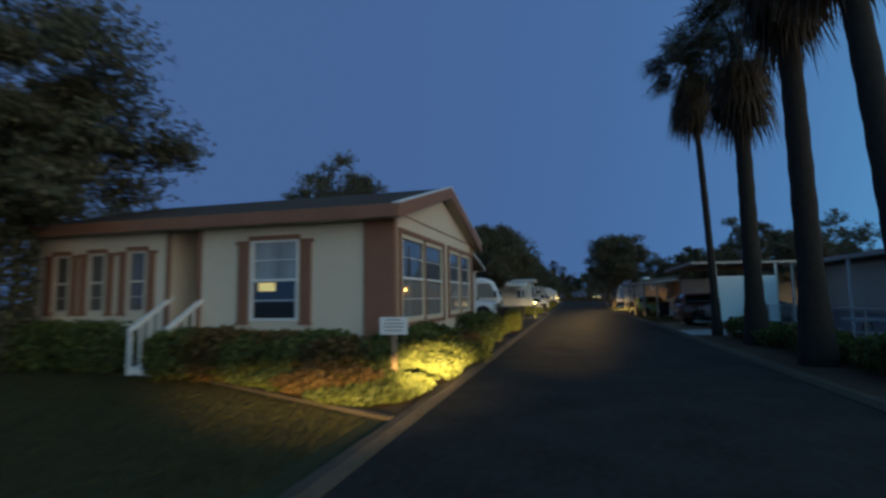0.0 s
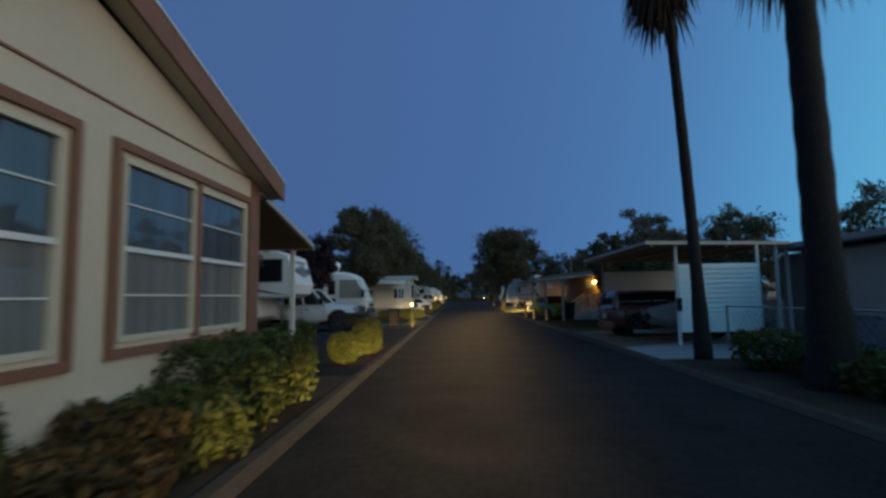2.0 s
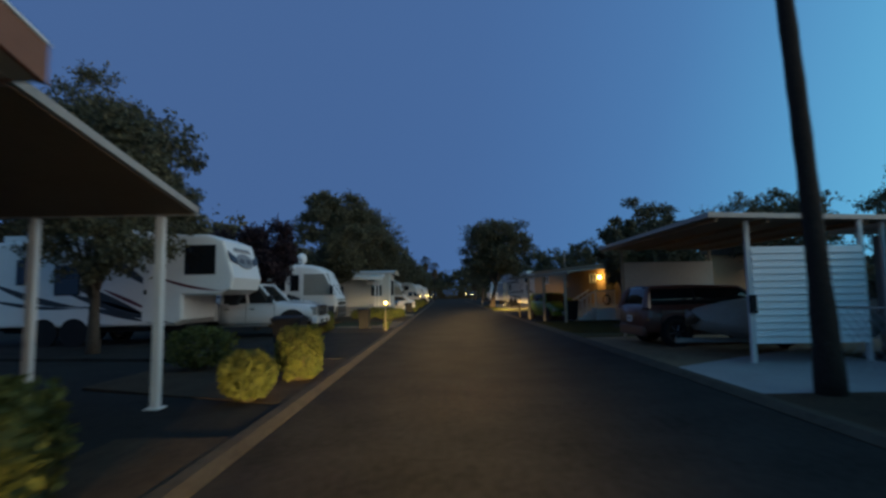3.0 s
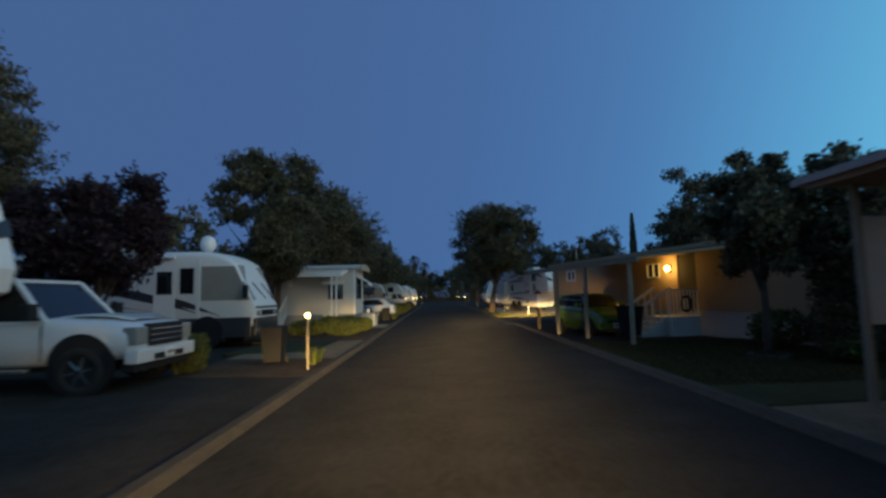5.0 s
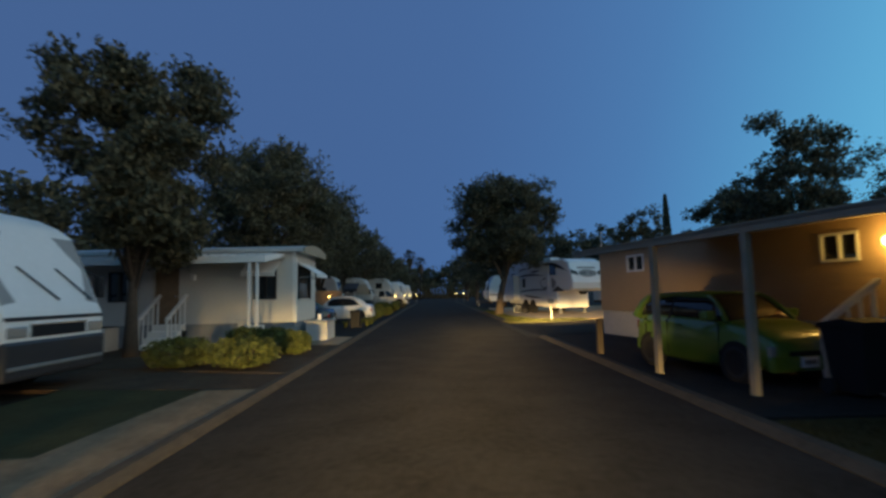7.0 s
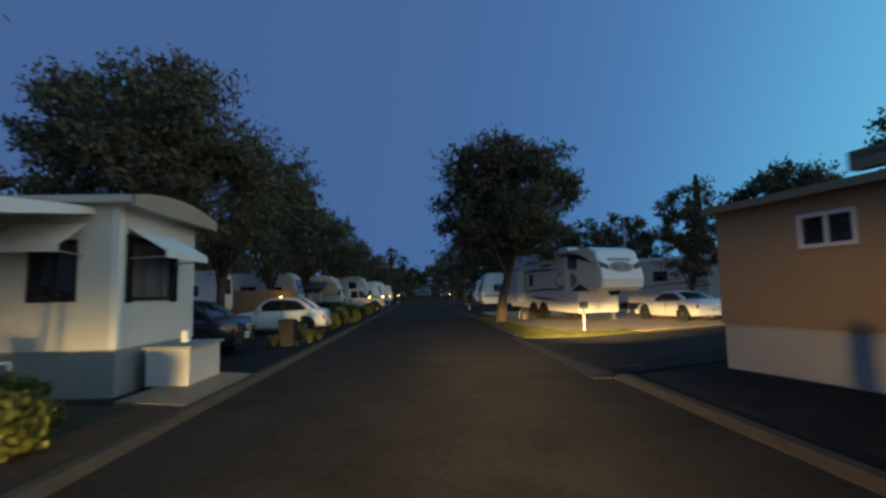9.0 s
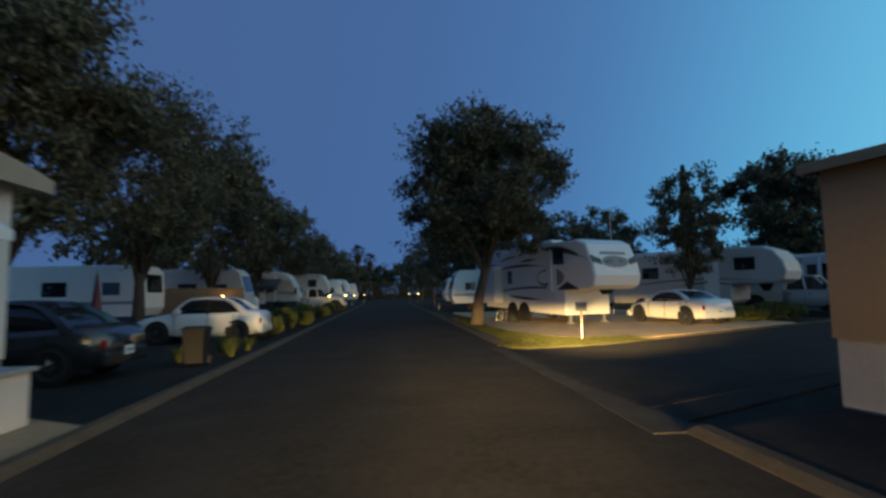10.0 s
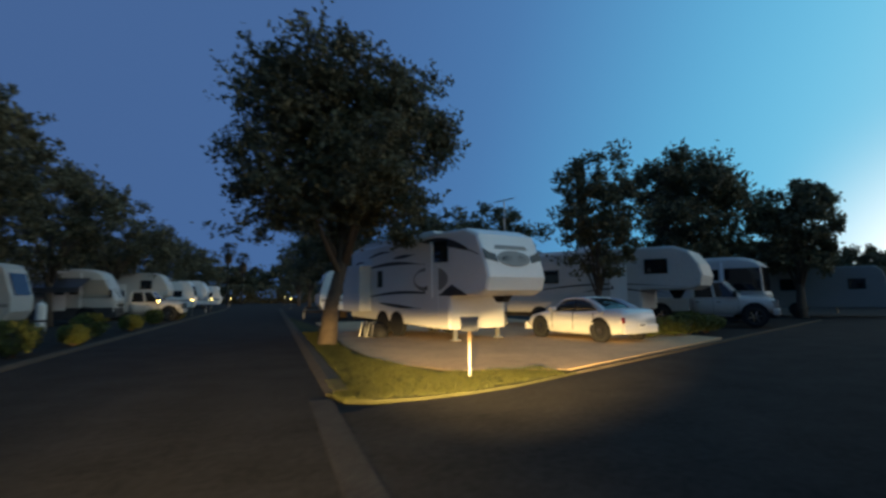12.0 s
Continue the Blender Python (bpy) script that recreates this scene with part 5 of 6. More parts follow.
def garden_lamp(m, label, power=18.0, height=1.25):
    """A post lamp: slim post, collar, glowing globe under a cap."""
    g = thing("garden_lamp", m, label, "garden lamp", "post lamps by the kerb")
    part("post", rod((0, 0, -0.05), (0, 0, height - 0.1), 0.02), POST_TAN, g)
    part("collar", rod((0, 0, height - 0.1), (0, 0, height - 0.05), 0.045), STEEL, g)
    bm = bmesh.new()
    bmesh.ops.create_uvsphere(bm, u_segments=16, v_segments=10, radius=0.052)
    bmesh.ops.translate(bm, vec=(0, 0, height + 0.0), verts=bm.verts)
    gl = part("globe", bm, BULB, g, "glowing warm glass globe", smooth=True)
    gl.visible_shadow = False
    part("cap", rod((0, 0, height + 0.05), (0, 0, height + 0.09), 0.055, 0.01), STEEL, g)
    if power:
        li = bpy.data.lights.new("garden_lamp_light", "POINT")
        li.energy, li.color, li.shadow_soft_size = power, (1.0, 0.66, 0.28), 0.08
        lo = new("garden_lamp_light", li)
        lo.location = m.translation + Vector((0, 0, height + 0.02))
    return g


garden_lamp(pose(-2.42, 34.4, 0.05), "lit globe lamp on a slim post at the kerb", 14, 1.1)

# parked cars
car(pose(-4.85, 62.9, 0, 0, 0, 180), "white four-door sedan parked nose away from the street", CAR_WHITE, 3.95, 1.74, 1.42, SEDAN, (0.70, 0.56, 0.30, 0.13, 0.93), (0.185, 0.80), 0.32, name="sedan_car")
car(pose(-5.95, 55.3, 0, 0, 0, 180), "black sedan parked beside the white home", CAR_DARK, 4.5, 1.78, 1.42, SEDAN, (0.70, 0.56, 0.30, 0.13, 0.93), (0.185, 0.80), 0.32, name="sedan_car")

# further down the west side


def closed_umbrella(m):
    u = thing("patio_umbrella", m, "folded dark red patio umbrella on a pole", "umbrella")
    part("pole", rod((0, 0, 0), (0, 0, 2.5), 0.02), WOOD, u)
    part("canopy", rod((0, 0, 0.95), (0, 0, 2.4), 0.2, 0.04, sides=10), RV_RED, u)
    part("foot", rod((0, 0, 0), (0, 0, 0.08), 0.25), CONCRETE, u)
    return u


closed_umbrella(pose(-9.9, 66.0, 0))


def trailer(m, label, L, W, H, paint, group="", slope=0.35):
    """A bumper-pull travel trailer with a sloping front."""
    t = thing("travel_trailer", m, label, "travel trailer", group)
    hw, f, r = W / 2, L / 2, -L / 2
    part("body", prism([(r, 0.55), (f - 0.25, 0.55), (f, 0.95), (f, 1.6), (f - slope, H - 0.25), (f - slope - 0.3, H), (r + 0.35, H), (r, H - 0.3)], "y", -hw, hw, bevel=0.06), paint, t)
    for s in (1, -1):
        rv_window(t, -1.2, 1.55, 1.1, 0.7, s * hw, s)
        rv_window(t, f - 1.9, 1.6, 0.8, 0.6, s * hw, s)
        part("stripe", box(r + 0.1, min(s * hw, s * (hw + 0.006)), 1.15, f - 0.1, max(s * hw, s * (hw + 0.006)), 1.3), RV_GREY, t)
        part("wheel_arch", rod((-0.4, s * (hw - 0.1), 0.42), (-0.4, s * (hw + 0.006), 0.42), 0.42, sides=16), DARK, t)
        wheel(t, -0.4, s * (hw - 0.11), 0.34, 0.2)
    fr = part("front_window", prism([(f + 0.0, 1.7), (f - 0.75 * slope, H - 0.45), (f - 0.75 * slope + 0.02, H - 0.44), (f + 0.02, 1.7)], "y", -hw * 0.7, hw * 0.7), CAR_GLASS, t)
    part("tongue", prism([(f - 0.2, -0.5), (f + 1.0, -0.05), (f + 1.0, 0.05), (f - 0.2, 0.5)], "z", 0.42, 0.52), DARK, t)
    part("jack", rod((f + 0.95, 0, 0.0), (f + 0.95, 0, 0.6), 0.04), STEEL, t)
    return t


trailer(pose(-14.0, 72.6, 0), "white boxy travel trailer under dark trees", 6.8, 2.4, 3.05, RV_WHITE, slope=0.08)
trailer(pose(-10.5, 79.5, 0), "cream travel trailer under the trees", 5.6, 2.3, 3.15, RV_DIM)
motorhome(pose(-10.0, 88.0, 0), "pale motorhome with a dark cab", L=8.5, H=3.3, paint=RV_DIM)


def open_awning(m, length, label):
    """A rolled-out canvas awning on two arms along a motorhome's side."""
    a = thing("awning", m, label, "awning")
    part("canvas", prism([(0.0, 2.75), (-1.9, 2.15), (-1.9, 1.85), (-1.86, 1.85), (-1.86, 2.11), (0.0, 2.70)], "x", -length / 2, length / 2), RV_BLACK, a)
    for x in (-length / 2 + 0.1, length / 2 - 0.1):
        part("arm", rod((x, -1.85, 2.1), (x, -0.02, 0.9), 0.025), STEEL, a)
    return a


open_awning(pose(-9.7, 86.72, 0), 5.2, "black canvas awning rolled out from the motorhome")


def gas_tank(m):
    g = thing("gas_tank", m, "white upright gas cylinder beside the trailer", "gas tank")
    part("cylinder", rod((0, 0, 0.05), (0, 0, 1.2), 0.24, sides=18), WHITE, g)
    part("shoulder", rod((0, 0, 1.2), (0, 0, 1.34), 0.24, 0.08, sides=18), WHITE, g)
    part("valve", rod((0, 0, 1.34), (0, 0, 1.46), 0.05), STEEL, g)
    return g


gas_tank(pose(-8.2, 83.0, 0))
pickup(pose(-5.0, 89.5, 0), "silver pickup truck beside a trailer", RV_DIM, L=5.4)
fifth_wheel(pose(-8.5, 97.5, 0), "white fifth-wheel trailer down the street", paint=RV_DIM, L=8.0, H=3.5, windows=((2.0, 2.2, 0.8, 0.7),))
trailer(pose(-7.0, 108, 0), "white travel trailer down the street", 6.0, 2.4, 3.1, RV_WHITE)
fifth_wheel(pose(-8.0, 119, 0), "white fifth-wheel trailer far down the street", L=8.0, H=3.5)
trailer(pose(-6.6, 131, 0), "white travel trailer far down the street", 6.0, 2.4, 3.1, RV_WHITE)
# the first lamp stands in for the silver pickup's lit headlamp
for x, y in ((-3.4, 86.7), (-3.0, 98.0), (-3.1, 113.0), (-3.0, 140.0)):
    garden_lamp(pose(x, y, 0.0), "lit globe on a slim post standing for a far light", 8, 1.3)
for x, y in ((5.6, 118.0), (5.4, 142.0)):
    garden_lamp(pose(x, y, 0.0), "lit globe on a slim post standing for a far light", 8, 1.3)

# ---- east side ----
def grey_home():
    h = thing("mobile_home", pose(7.9, 25.2, 0, 0, 0, 0), "grey flat-roofed mobile home behind the palms", "mobile home")
    part("wall", box(2.0, -17, 0, 8.0, 0.3, 2.62), GREY_SKIRT, h)
    part("wall_panel", box(1.94, -17, 0.85, 1.997, -1.4, 2.55), TAN_PALE, h, "pale upper wall panel")
    part("roof", prism([(1.3, 2.72), (8.4, 2.72), (8.4, 2.95), (4.8, 3.1), (1.3, 2.84)], "y", -17.4, 0.6), METAL_ROOF, h)
    part("fascia", box(1.25, -17.45, 2.70, 1.3, 0.65, 2.84), FASCIA, h)
    for y in (-8.2, -13.0):
        window(h, side(1.93, y, 1.25, -90), 1.2, 0.95, WHITE, GLASS, 0.05, -2)
    for y in (-1.0, -4.7, -10.4, -15.0):
        part("post", box(1.32, y - 0.04, 0, 1.40, y + 0.04, 2.7), WHITE, h)
    return h


grey_home()


BRIGHT_WHITE = mat("white_enamel", (0.86, 0.86, 0.85), 0.4, vary=0.03, scale=2)


def street_carport():
    c = thing("carport", pose(5.8, 23.6, 0, 0, 0, 0), "flat metal carport with a white slatted end screen", "carport")
    part("roof_deck", prism([(-0.95, -0.6), (3.3, 0.22), (3.3, 7.03), (-0.8, 6.5)], "z", 2.80, 2.86), UNDERSIDE, c)
    bm = prism([(-1.0, -0.66), (3.3, 0.15), (3.3, 0.21), (-0.94, -0.59)], "z", 2.79, 2.88)
    prism([(-1.0, -0.66), (-0.94, -0.59), (-0.79, 6.52), (-0.85, 6.55)], "z", 2.79, 2.88, bm=bm)
    prism([(-0.85, 6.55), (-0.79, 6.48), (3.3, 7.01), (3.3, 7.08)], "z", 2.79, 2.88, bm=bm)
    part("fascia", bm, FASCIA, c, "dull pale metal fascia")
    for i in range(4):
        part("joist", box(-0.8 + i * 1.1, -0.45 + 0.2 * i, 2.72, -0.72 + i * 1.1, 6.35 + 0.12 * i, 2.80), UNDERSIDE, c)
    # rear posts' dimness is put into tan paint; the front ones stay white
    for x, y in ((0.05, 0.0), (2.3, 0.05), (-0.15, 6.4), (3.0, 0.35), (2.8, 6.7)):
        part("post", box(x - 0.04, y - 0.04, 0.0, x + 0.04, y + 0.04, 2.8, 0.006), POST_TAN if y > 6 else WHITE, c)
    sc = part("screen", box(0.09, -0.03, 0.42, 2.25, 0.0, 2.28), BRIGHT_WHITE, c, "white horizontal slat screen")
    bm0 = prism([(-0.075, 0.0), (-0.032, 0.008), (-0.032, 0.126), (-0.038, 0.126)], "x", 0.09, 2.25)
    first = part("slat", bm0, BRIGHT_WHITE, sc)
    first.location = (0, 0, 0.43)
    for i in range(1, 14):
        o = new("slat", first.data)
        o.parent = sc
        o.location = (0, 0, 0.43 + i * 0.132)
    sb = part("rear_panel", box(-0.1, 6.44, 1.0, 2.75, 6.5, 2.38), SKIRT, c, "pale panel closing the back of the carport")
    part("meter_box", box(0.0, -0.1, 1.0, 0.12, -0.02, 1.35, 0.01), DARK, c)
    return c


street_carport()


def suv():
    SUVB = [(0.0, 0.42, 1.0, 0.86), (0.04, 0.34, 1.08, 0.97), (0.3, 0.28, 1.08, 1.0), (0.62, 0.28, 1.08, 1.0), (0.75, 0.3, 1.06, 0.99), (0.94, 0.34, 0.98, 0.92), (1.0, 0.42, 0.86, 0.8)]
    return car(pose(7.25, 27.9, 0.03, 0, 0, 2), "dull red sport utility vehicle parked under the carport", CAR_RED, 4.4, 1.82, 1.56, SUVB, (0.72, 0.60, 0.06, 0.02, 1.02), (0.19, 0.80), 0.36, category="car", name="suv_car")


suv()


def covered_boat():
    b = thing("covered_boat", pose(7.35, 25.6, 0.03, 0, 0, -6), "small boat on a trailer under a grey canvas cover", "boat")
    rings = []
    for fx, w, zb, zt in ((-1.75, 0.05, 0.75, 0.85), (-1.5, 0.35, 0.5, 1.0), (-0.8, 0.75, 0.35, 1.15), (0.2, 0.9, 0.3, 1.3), (1.4, 0.9, 0.32, 1.2), (2.0, 0.85, 0.36, 1.0)):
        rings.append([(fx, -w, zb + 0.25), (fx, -w * 0.6, zb), (fx, w * 0.6, zb), (fx, w, zb + 0.25), (fx, w * 0.95, zt - 0.25), (fx, w * 0.4, zt), (fx, -w * 0.4, zt), (fx, -w * 0.95, zt - 0.25)])
    part("cover", loft(rings), CANVAS, b, "sagging grey canvas cover", smooth=True)
    part("trailer_beam", box(-2.0, -0.06, 0.22, 1.8, 0.06, 0.32), STEEL, b)
    for s in (1, -1):
        wheel(b, 0.8, s * 0.82, 0.27, 0.16)
    return b


covered_boat()


def chain_fence():
    f = thing("chain_fence", pose(5.9, 22.9, 0.0, 0, 0, 0), "grey chain-link fence on steel posts", "fence")
    for i in range(7):
        y = -i * 2.1
        part("post", rod((0.9, y, 0), (0.9, y, 1.15), 0.03), STEEL, f)
    part("top_rail", rod((0.9, 0, 1.13), (0.9, -12.6, 1.13), 0.02), STEEL, f)
    bm = bmesh.new()
    n = 63
    for i in range(n):
        y = -i * 0.2
        for s in (1, -1):
            a, b = (0.9, y, 0.05 if s > 0 else 1.1), (0.9, y - 1.05, 1.1 if s > 0 else 0.05)
            if y - 1.05 > -12.7:
                rod(a, b, 0.004, sides=3, bm=bm)
    tagged(part("mesh", bm, STEEL, f), kind="stuff")
    return f


chain_fence()


def patio_table():
    t = thing("picnic_table", pose(8.3, 17.6, 0, 0, 0, 8), "round pale concrete picnic table with curved benches", "table")
    part("tabletop", rod((0, 0, 0.70), (0, 0, 0.77), 0.62, sides=24), CONCRETE_PALE, t)
    part("pedestal", rod((0, 0, 0), (0, 0, 0.70), 0.2, 0.12), CONCRETE_PALE, t)
    for a in (0, 120, 240):
        x, y = 0.95 * math.cos(radians(a)), 0.95 * math.sin(radians(a))
        part("bench", box(x - 0.3, y - 0.17, 0.36, x + 0.3, y + 0.17, 0.43, 0.03), CONCRETE_PALE, t)
        part("bench_leg", rod((x, y, 0), (x, y, 0.37), 0.12), CONCRETE_PALE, t)
    return t


patio_table()


def tan_home():
    """Local y runs along the street face, which lies at x = 0 facing -x."""
    h = thing("mobile_home", pose(6.5, 50.7, 0, 0, 0, 12), "tan lap-sided mobile home with pale skirting", "mobile home")
    n0, zt, z0 = 17.0, 2.86, 0.82
    # lap siding as one stepped skin with openings between the courses
    wins = [(1.65, 2.55, 2.05, 2.58), (8.2, 8.95, 1.95, 2.5)]
    doors = [(9.9, 10.8, 0.75, 2.7)]
    wall(h, side(0, 0, 0, -90), n0, zt, wins + doors, TAN, z0=z0)
    bm = bmesh.new()
    k = 14
    for i in range(k):
        a, b = z0 + (zt - z0) * i / k, z0 + (zt - z0) * (i + 1) / k
        cuts = sorted([(lo, hi) for lo, hi, zl, zh in wins + doors if a < zh and b > zl])
        y = 0.0
        for lo, hi in cuts + [(n0, n0)]:
            if lo > y:
                prism([(-0.010, a), (-0.001, a), (-0.001, b), (-0.004, b)], "y", -lo, -y, bm=bm)
            y = hi
    part("lap_siding", bm, TAN, h)
    part("end_wall", box(0, -0.12, z0, 4.0, 0.0, zt), TAN, h)
    part("rear_wall", box(3.9, -n0, z0, 4.0, -0.12, zt), TAN, h)
    part("end_wall", box(0, -n0, z0, 4.0, -n0 + 0.12, zt), TAN, h)
    part("skirting", box(0.03, -n0 + 0.03, -0.05, 3.97, -0.03, z0), SKIRT, h, "pale vertical skirting")
    part("roof", prism([(-0.16, zt), (4.16, zt), (4.16, zt + 0.1), (2.0, zt + 0.35), (-0.16, zt + 0.1)], "y", -n0 - 0.15, 0.15), ROOF, h)
    part("gutter", box(-0.2, -n0 - 0.15, zt - 0.02, -0.16, 0.15, zt + 0.11), TAN, h)
    window(h, side(-0.0, -1.65, 2.05, -90), 0.9, 0.53, WHITE, GLASS, 0.06, -2)
    window(h, side(-0.0, -8.2, 1.95, -90), 0.75, 0.55, WHITE, GLASS, 0.05, -2)
    part("door", box(0.02, -10.78, 0.78, 0.08, -9.92, 2.68, 0.01), OLD_WOOD, h, "dark brown entrance door")
    # lean-to awning over the parking strip
    aw = part("awning_deck", prism([(-0.03, 2.80), (-3.7, 2.42), (-3.7, 2.36), (-0.03, 2.72)], "y", -13.1, -5.2), POST_TAN, h)
    part("awning_beam", box(-3.7, -13.1, 2.28, -3.6, -5.2, 2.40), POST_TAN, h)
    for y in (-8.12, -10.2, -12.7):
        part("awning_post", box(-3.7, y - 0.05, -0.02, -3.6, y + 0.05, 2.30, 0.006), POST_TAN, h)
    lm = part("wall_lamp", box(-0.06, -9.62, 2.12, -0.005, -9.48, 2.38, 0.01), DARK, h, "lit carriage lamp on the wall")
    bm = bmesh.new()
    bmesh.ops.create_uvsphere(bm, u_segments=12, v_segments=8, radius=0.09)
    bmesh.ops.translate(bm, vec=(-0.14, -9.55, 2.25), verts=bm.verts)
    gl = part("bulb", bm, BULB, lm, smooth=True)
    gl.visible_shadow = False
    return h


TANH = tan_home()
li = bpy.data.lights.new("wall_lamp_light", "POINT")
li.energy, li.color, li.shadow_soft_size = 25, (1.0, 0.60, 0.14), 0.08
lo = new("wall_lamp_light", li)
lo.location = TANH.matrix_basis @ Vector((-0.2, -9.55, 2.25))
porch_steps(TANH.matrix_basis @ pose(-2.1, -10.35, 0.02, 0, 0, -90), 4, 0.16, 0.25, 0.9, "white painted porch steps with railings at the tan home")


def porch_deck():
    d = thing("porch_deck", TANH.matrix_basis @ pose(0, 0, 0.02), "small white painted porch landing with railings", "porch")
    part("deck", box(-1.1, -10.9, 0, -0.03, -9.75, 0.64, 0.01), WHITE, d)
    part("rail", box(-1.1, -10.88, 1.45, -0.03, -10.82, 1.52), WHITE, d)
    for i in range(9):
        part("baluster", box(-1.09 + i * 0.125, -10.87, 0.64, -1.05 + i * 0.125, -10.83, 1.46), WHITE, d)
    return d


porch_deck()
GREENM = TANH.matrix_basis @ pose(-2.4, -8.25, 0.03, 0, 0, -90)
car(GREENM, "lime green hatchback parked under the awning", CAR_GREEN, 3.3, 1.5, 1.40, HATCH, (0.76, 0.60, 0.10, 0.03, 0.98), (0.17, 0.82), 0.29, name="hatchback_car")


def wood_post(m, h, label):
    p = thing("wooden_post", m, label, "post")
    part("post", box(-0.06, -0.06, -0.05, 0.06, 0.06, h, 0.01), OLD_WOOD, p)
    part("cap", box(-0.075, -0.075, h, 0.075, 0.075, h + 0.03, 0.008), OLD_WOOD, p)
    return p


wood_post(pose(4.5, 44.85, 0.02), 0.8, "short weathered wooden post at the driveway")

# corner lot
FWM = pose(8.93, 68.36, 0.05, 0, 0, -70.6)
fifth_wheel(FWM, "white fifth-wheel trailer with black swooshes on a concrete pad", L=8.3, H=3.47, nose=1.9, rake=0.5, cap=RV_WHITE, nose_mark=True, low=0.36, under=1.40,
            curves=((0.9, 3.22, 3.75, 2.62, 0.16, 0.26), (-2.7, 2.88, -0.9, 3.02, 0.08, 0.09), (-2.8, 2.48, 1.1, 2.46, 0.12, 0.13), (-2.8, 1.38, 2.5, 1.40, 0.16, 0.10), (-1.9, 1.18, 0.8, 1.0, -0.03, 0.12), (-0.9, 2.78, 0.5, 2.84, 0.0, 0.12), (-3.9, 2.6, -2.9, 2.7, 0.1, 0.08)),
            windows=((1.58, 2.48, 0.74, 0.70), (-2.0, 1.75, 0.36, 0.62)), slide=(-3.9, -2.5, 0.85, 2.62, 0.5, -1), tyre_at=0.36, emblem=(1.35, 1.95, 0.95, 0.42))


def camping_gear(m):
    """A low heap under a dark tarpaulin, with a folded chair frame leaning on it."""
    g = thing("camping_gear", m, "low heap of dark camping gear beside the trailer", "camping gear")
    rings = []
    for x, w, z in ((-0.75, 0.12, 0.2), (-0.6, 0.26, 0.42), (-0.2, 0.32, 0.55), (0.15, 0.30, 0.44), (0.5, 0.28, 0.50), (0.75, 0.12, 0.22)):
        rings.append([(x, -w, 0.0), (x, -w * 0.92, z * 0.6), (x, -w * 0.4, z), (x, w * 0.3, z * 0.95), (x, w * 0.9, z * 0.55), (x, w, 0.0)])
    part("tarpaulin", loft(rings), DARK, g, smooth=True)
    for x in (-0.3, 0.2):
        part("chair_frame", tube([(x, -0.42, 0.0), (x, -0.3, 0.5), (x + 0.25, -0.28, 0.55), (x + 0.3, -0.4, 0.0)], [0.014] * 4, sides=6), STEEL, g)
    return g


camping_gear(FWM @ pose(-1.2, -1.85, 0.0))


def utility_pedestal(m):
    p = thing("utility_pedestal", m, "grey utility box on a two-tone post at the lot edge", "utility box")
    # post split at the headlight cutoff: its unlit top is put into browner wood
    part("post", box(-0.022, -0.022, -0.05, 0.022, 0.022, 0.62, 0.006), RV_GREY, p)
    part("unlit_post_top", box(-0.03, -0.03, 0.60, 0.03, 0.03, 0.82, 0.006), WOOD, p)
    b = part("box", box(-0.15, -0.1, 0.80, 0.15, 0.1, 1.0, 0.012), RV_GREY, p)
    part("lid", prism([(-0.12, 1.0), (0.12, 1.0), (0.12, 1.015), (-0.12, 1.06)], "x", -0.16, 0.16), RV_GREY, b)
    return p


utility_pedestal(pose(6.66, 59.2, 0.045, 0, 0, -18))
COUPE = [(0.0, 0.36, 0.80, 0.78), (0.03, 0.26, 0.94, 0.92), (0.14, 0.2, 0.96, 0.99), (0.35, 0.18, 0.90, 1.0), (0.6, 0.18, 0.88, 1.0), (0.75, 0.2, 0.86, 0.98), (0.92, 0.24, 0.72, 0.92), (1.0, 0.32, 0.56, 0.68)]
car(pose(13.1, 65.2, 0.05, 0, 0, 103), "white two-door coupe parked on the pad", CAR_WHITE, 4.3, 1.74, 1.32, COUPE, (0.68, 0.54, 0.36, 0.16, 0.90), (0.19, 0.79), 0.33, name="coupe_car")
fifth_wheel(pose(17.1, 70.5, 0.05, 0, 0, -55), "white fifth-wheel trailer with thin blue-grey curves", L=9.5, H=3.3, nose=2.4, rake=0.5, curves=((-3.0, 1.5, 4.2, 1.65, 0.25, 0.07), (0.0, 1.5, 3.2, 1.35, 0.2, 0.08)), windows=((2.6, 2.2, 0.9, 0.6), (-2.0, 1.9, 0.9, 0.6)), legs=False, paint=RV_DIM)
pickup(pose(22.1, 69.1, 0.03, 0, 0, -52), "white pickup truck parked by the fifth-wheel trailer", RV_DIM, L=5.6)
motorhome(pose(24.3, 73.4, 0.03, 0, 0, -58), "white motorhome with a flat dark front", L=9.0, H=3.2, flat_front=True, paint=RV_DIM)
# this trailer's dimness is put into its paint, the grey band colour
trailer(pose(34.6, 73.6, 0.0, 0, 0, -58), "dim grey travel trailer near the trees", 8.0, 2.4, 2.9, RV_GREY)
trailer(pose(10.5, 100.0, 0.0, 0, 0, 180), "white travel trailer far across the street", 6.5, 2.4, 3.0, RV_WHITE)
trailer(pose(9.6, 87.0, 0.0, 0, 0, 180), "white travel trailer behind the corner tree", 6.5, 2.4, 3.2, RV_WHITE)


def antenna(m, h):
    a = thing("tv_antenna", m, "thin television antenna on a mast", "antenna")
    part("mast", rod((0, 0, 0), (0, 0, h), 0.03), STEEL, a)
    bm = rod((-0.5, 0, h - 0.1), (0.5, 0, h + 0.15), 0.02)
    for i in range(6):
        x = -0.45 + i * 0.18
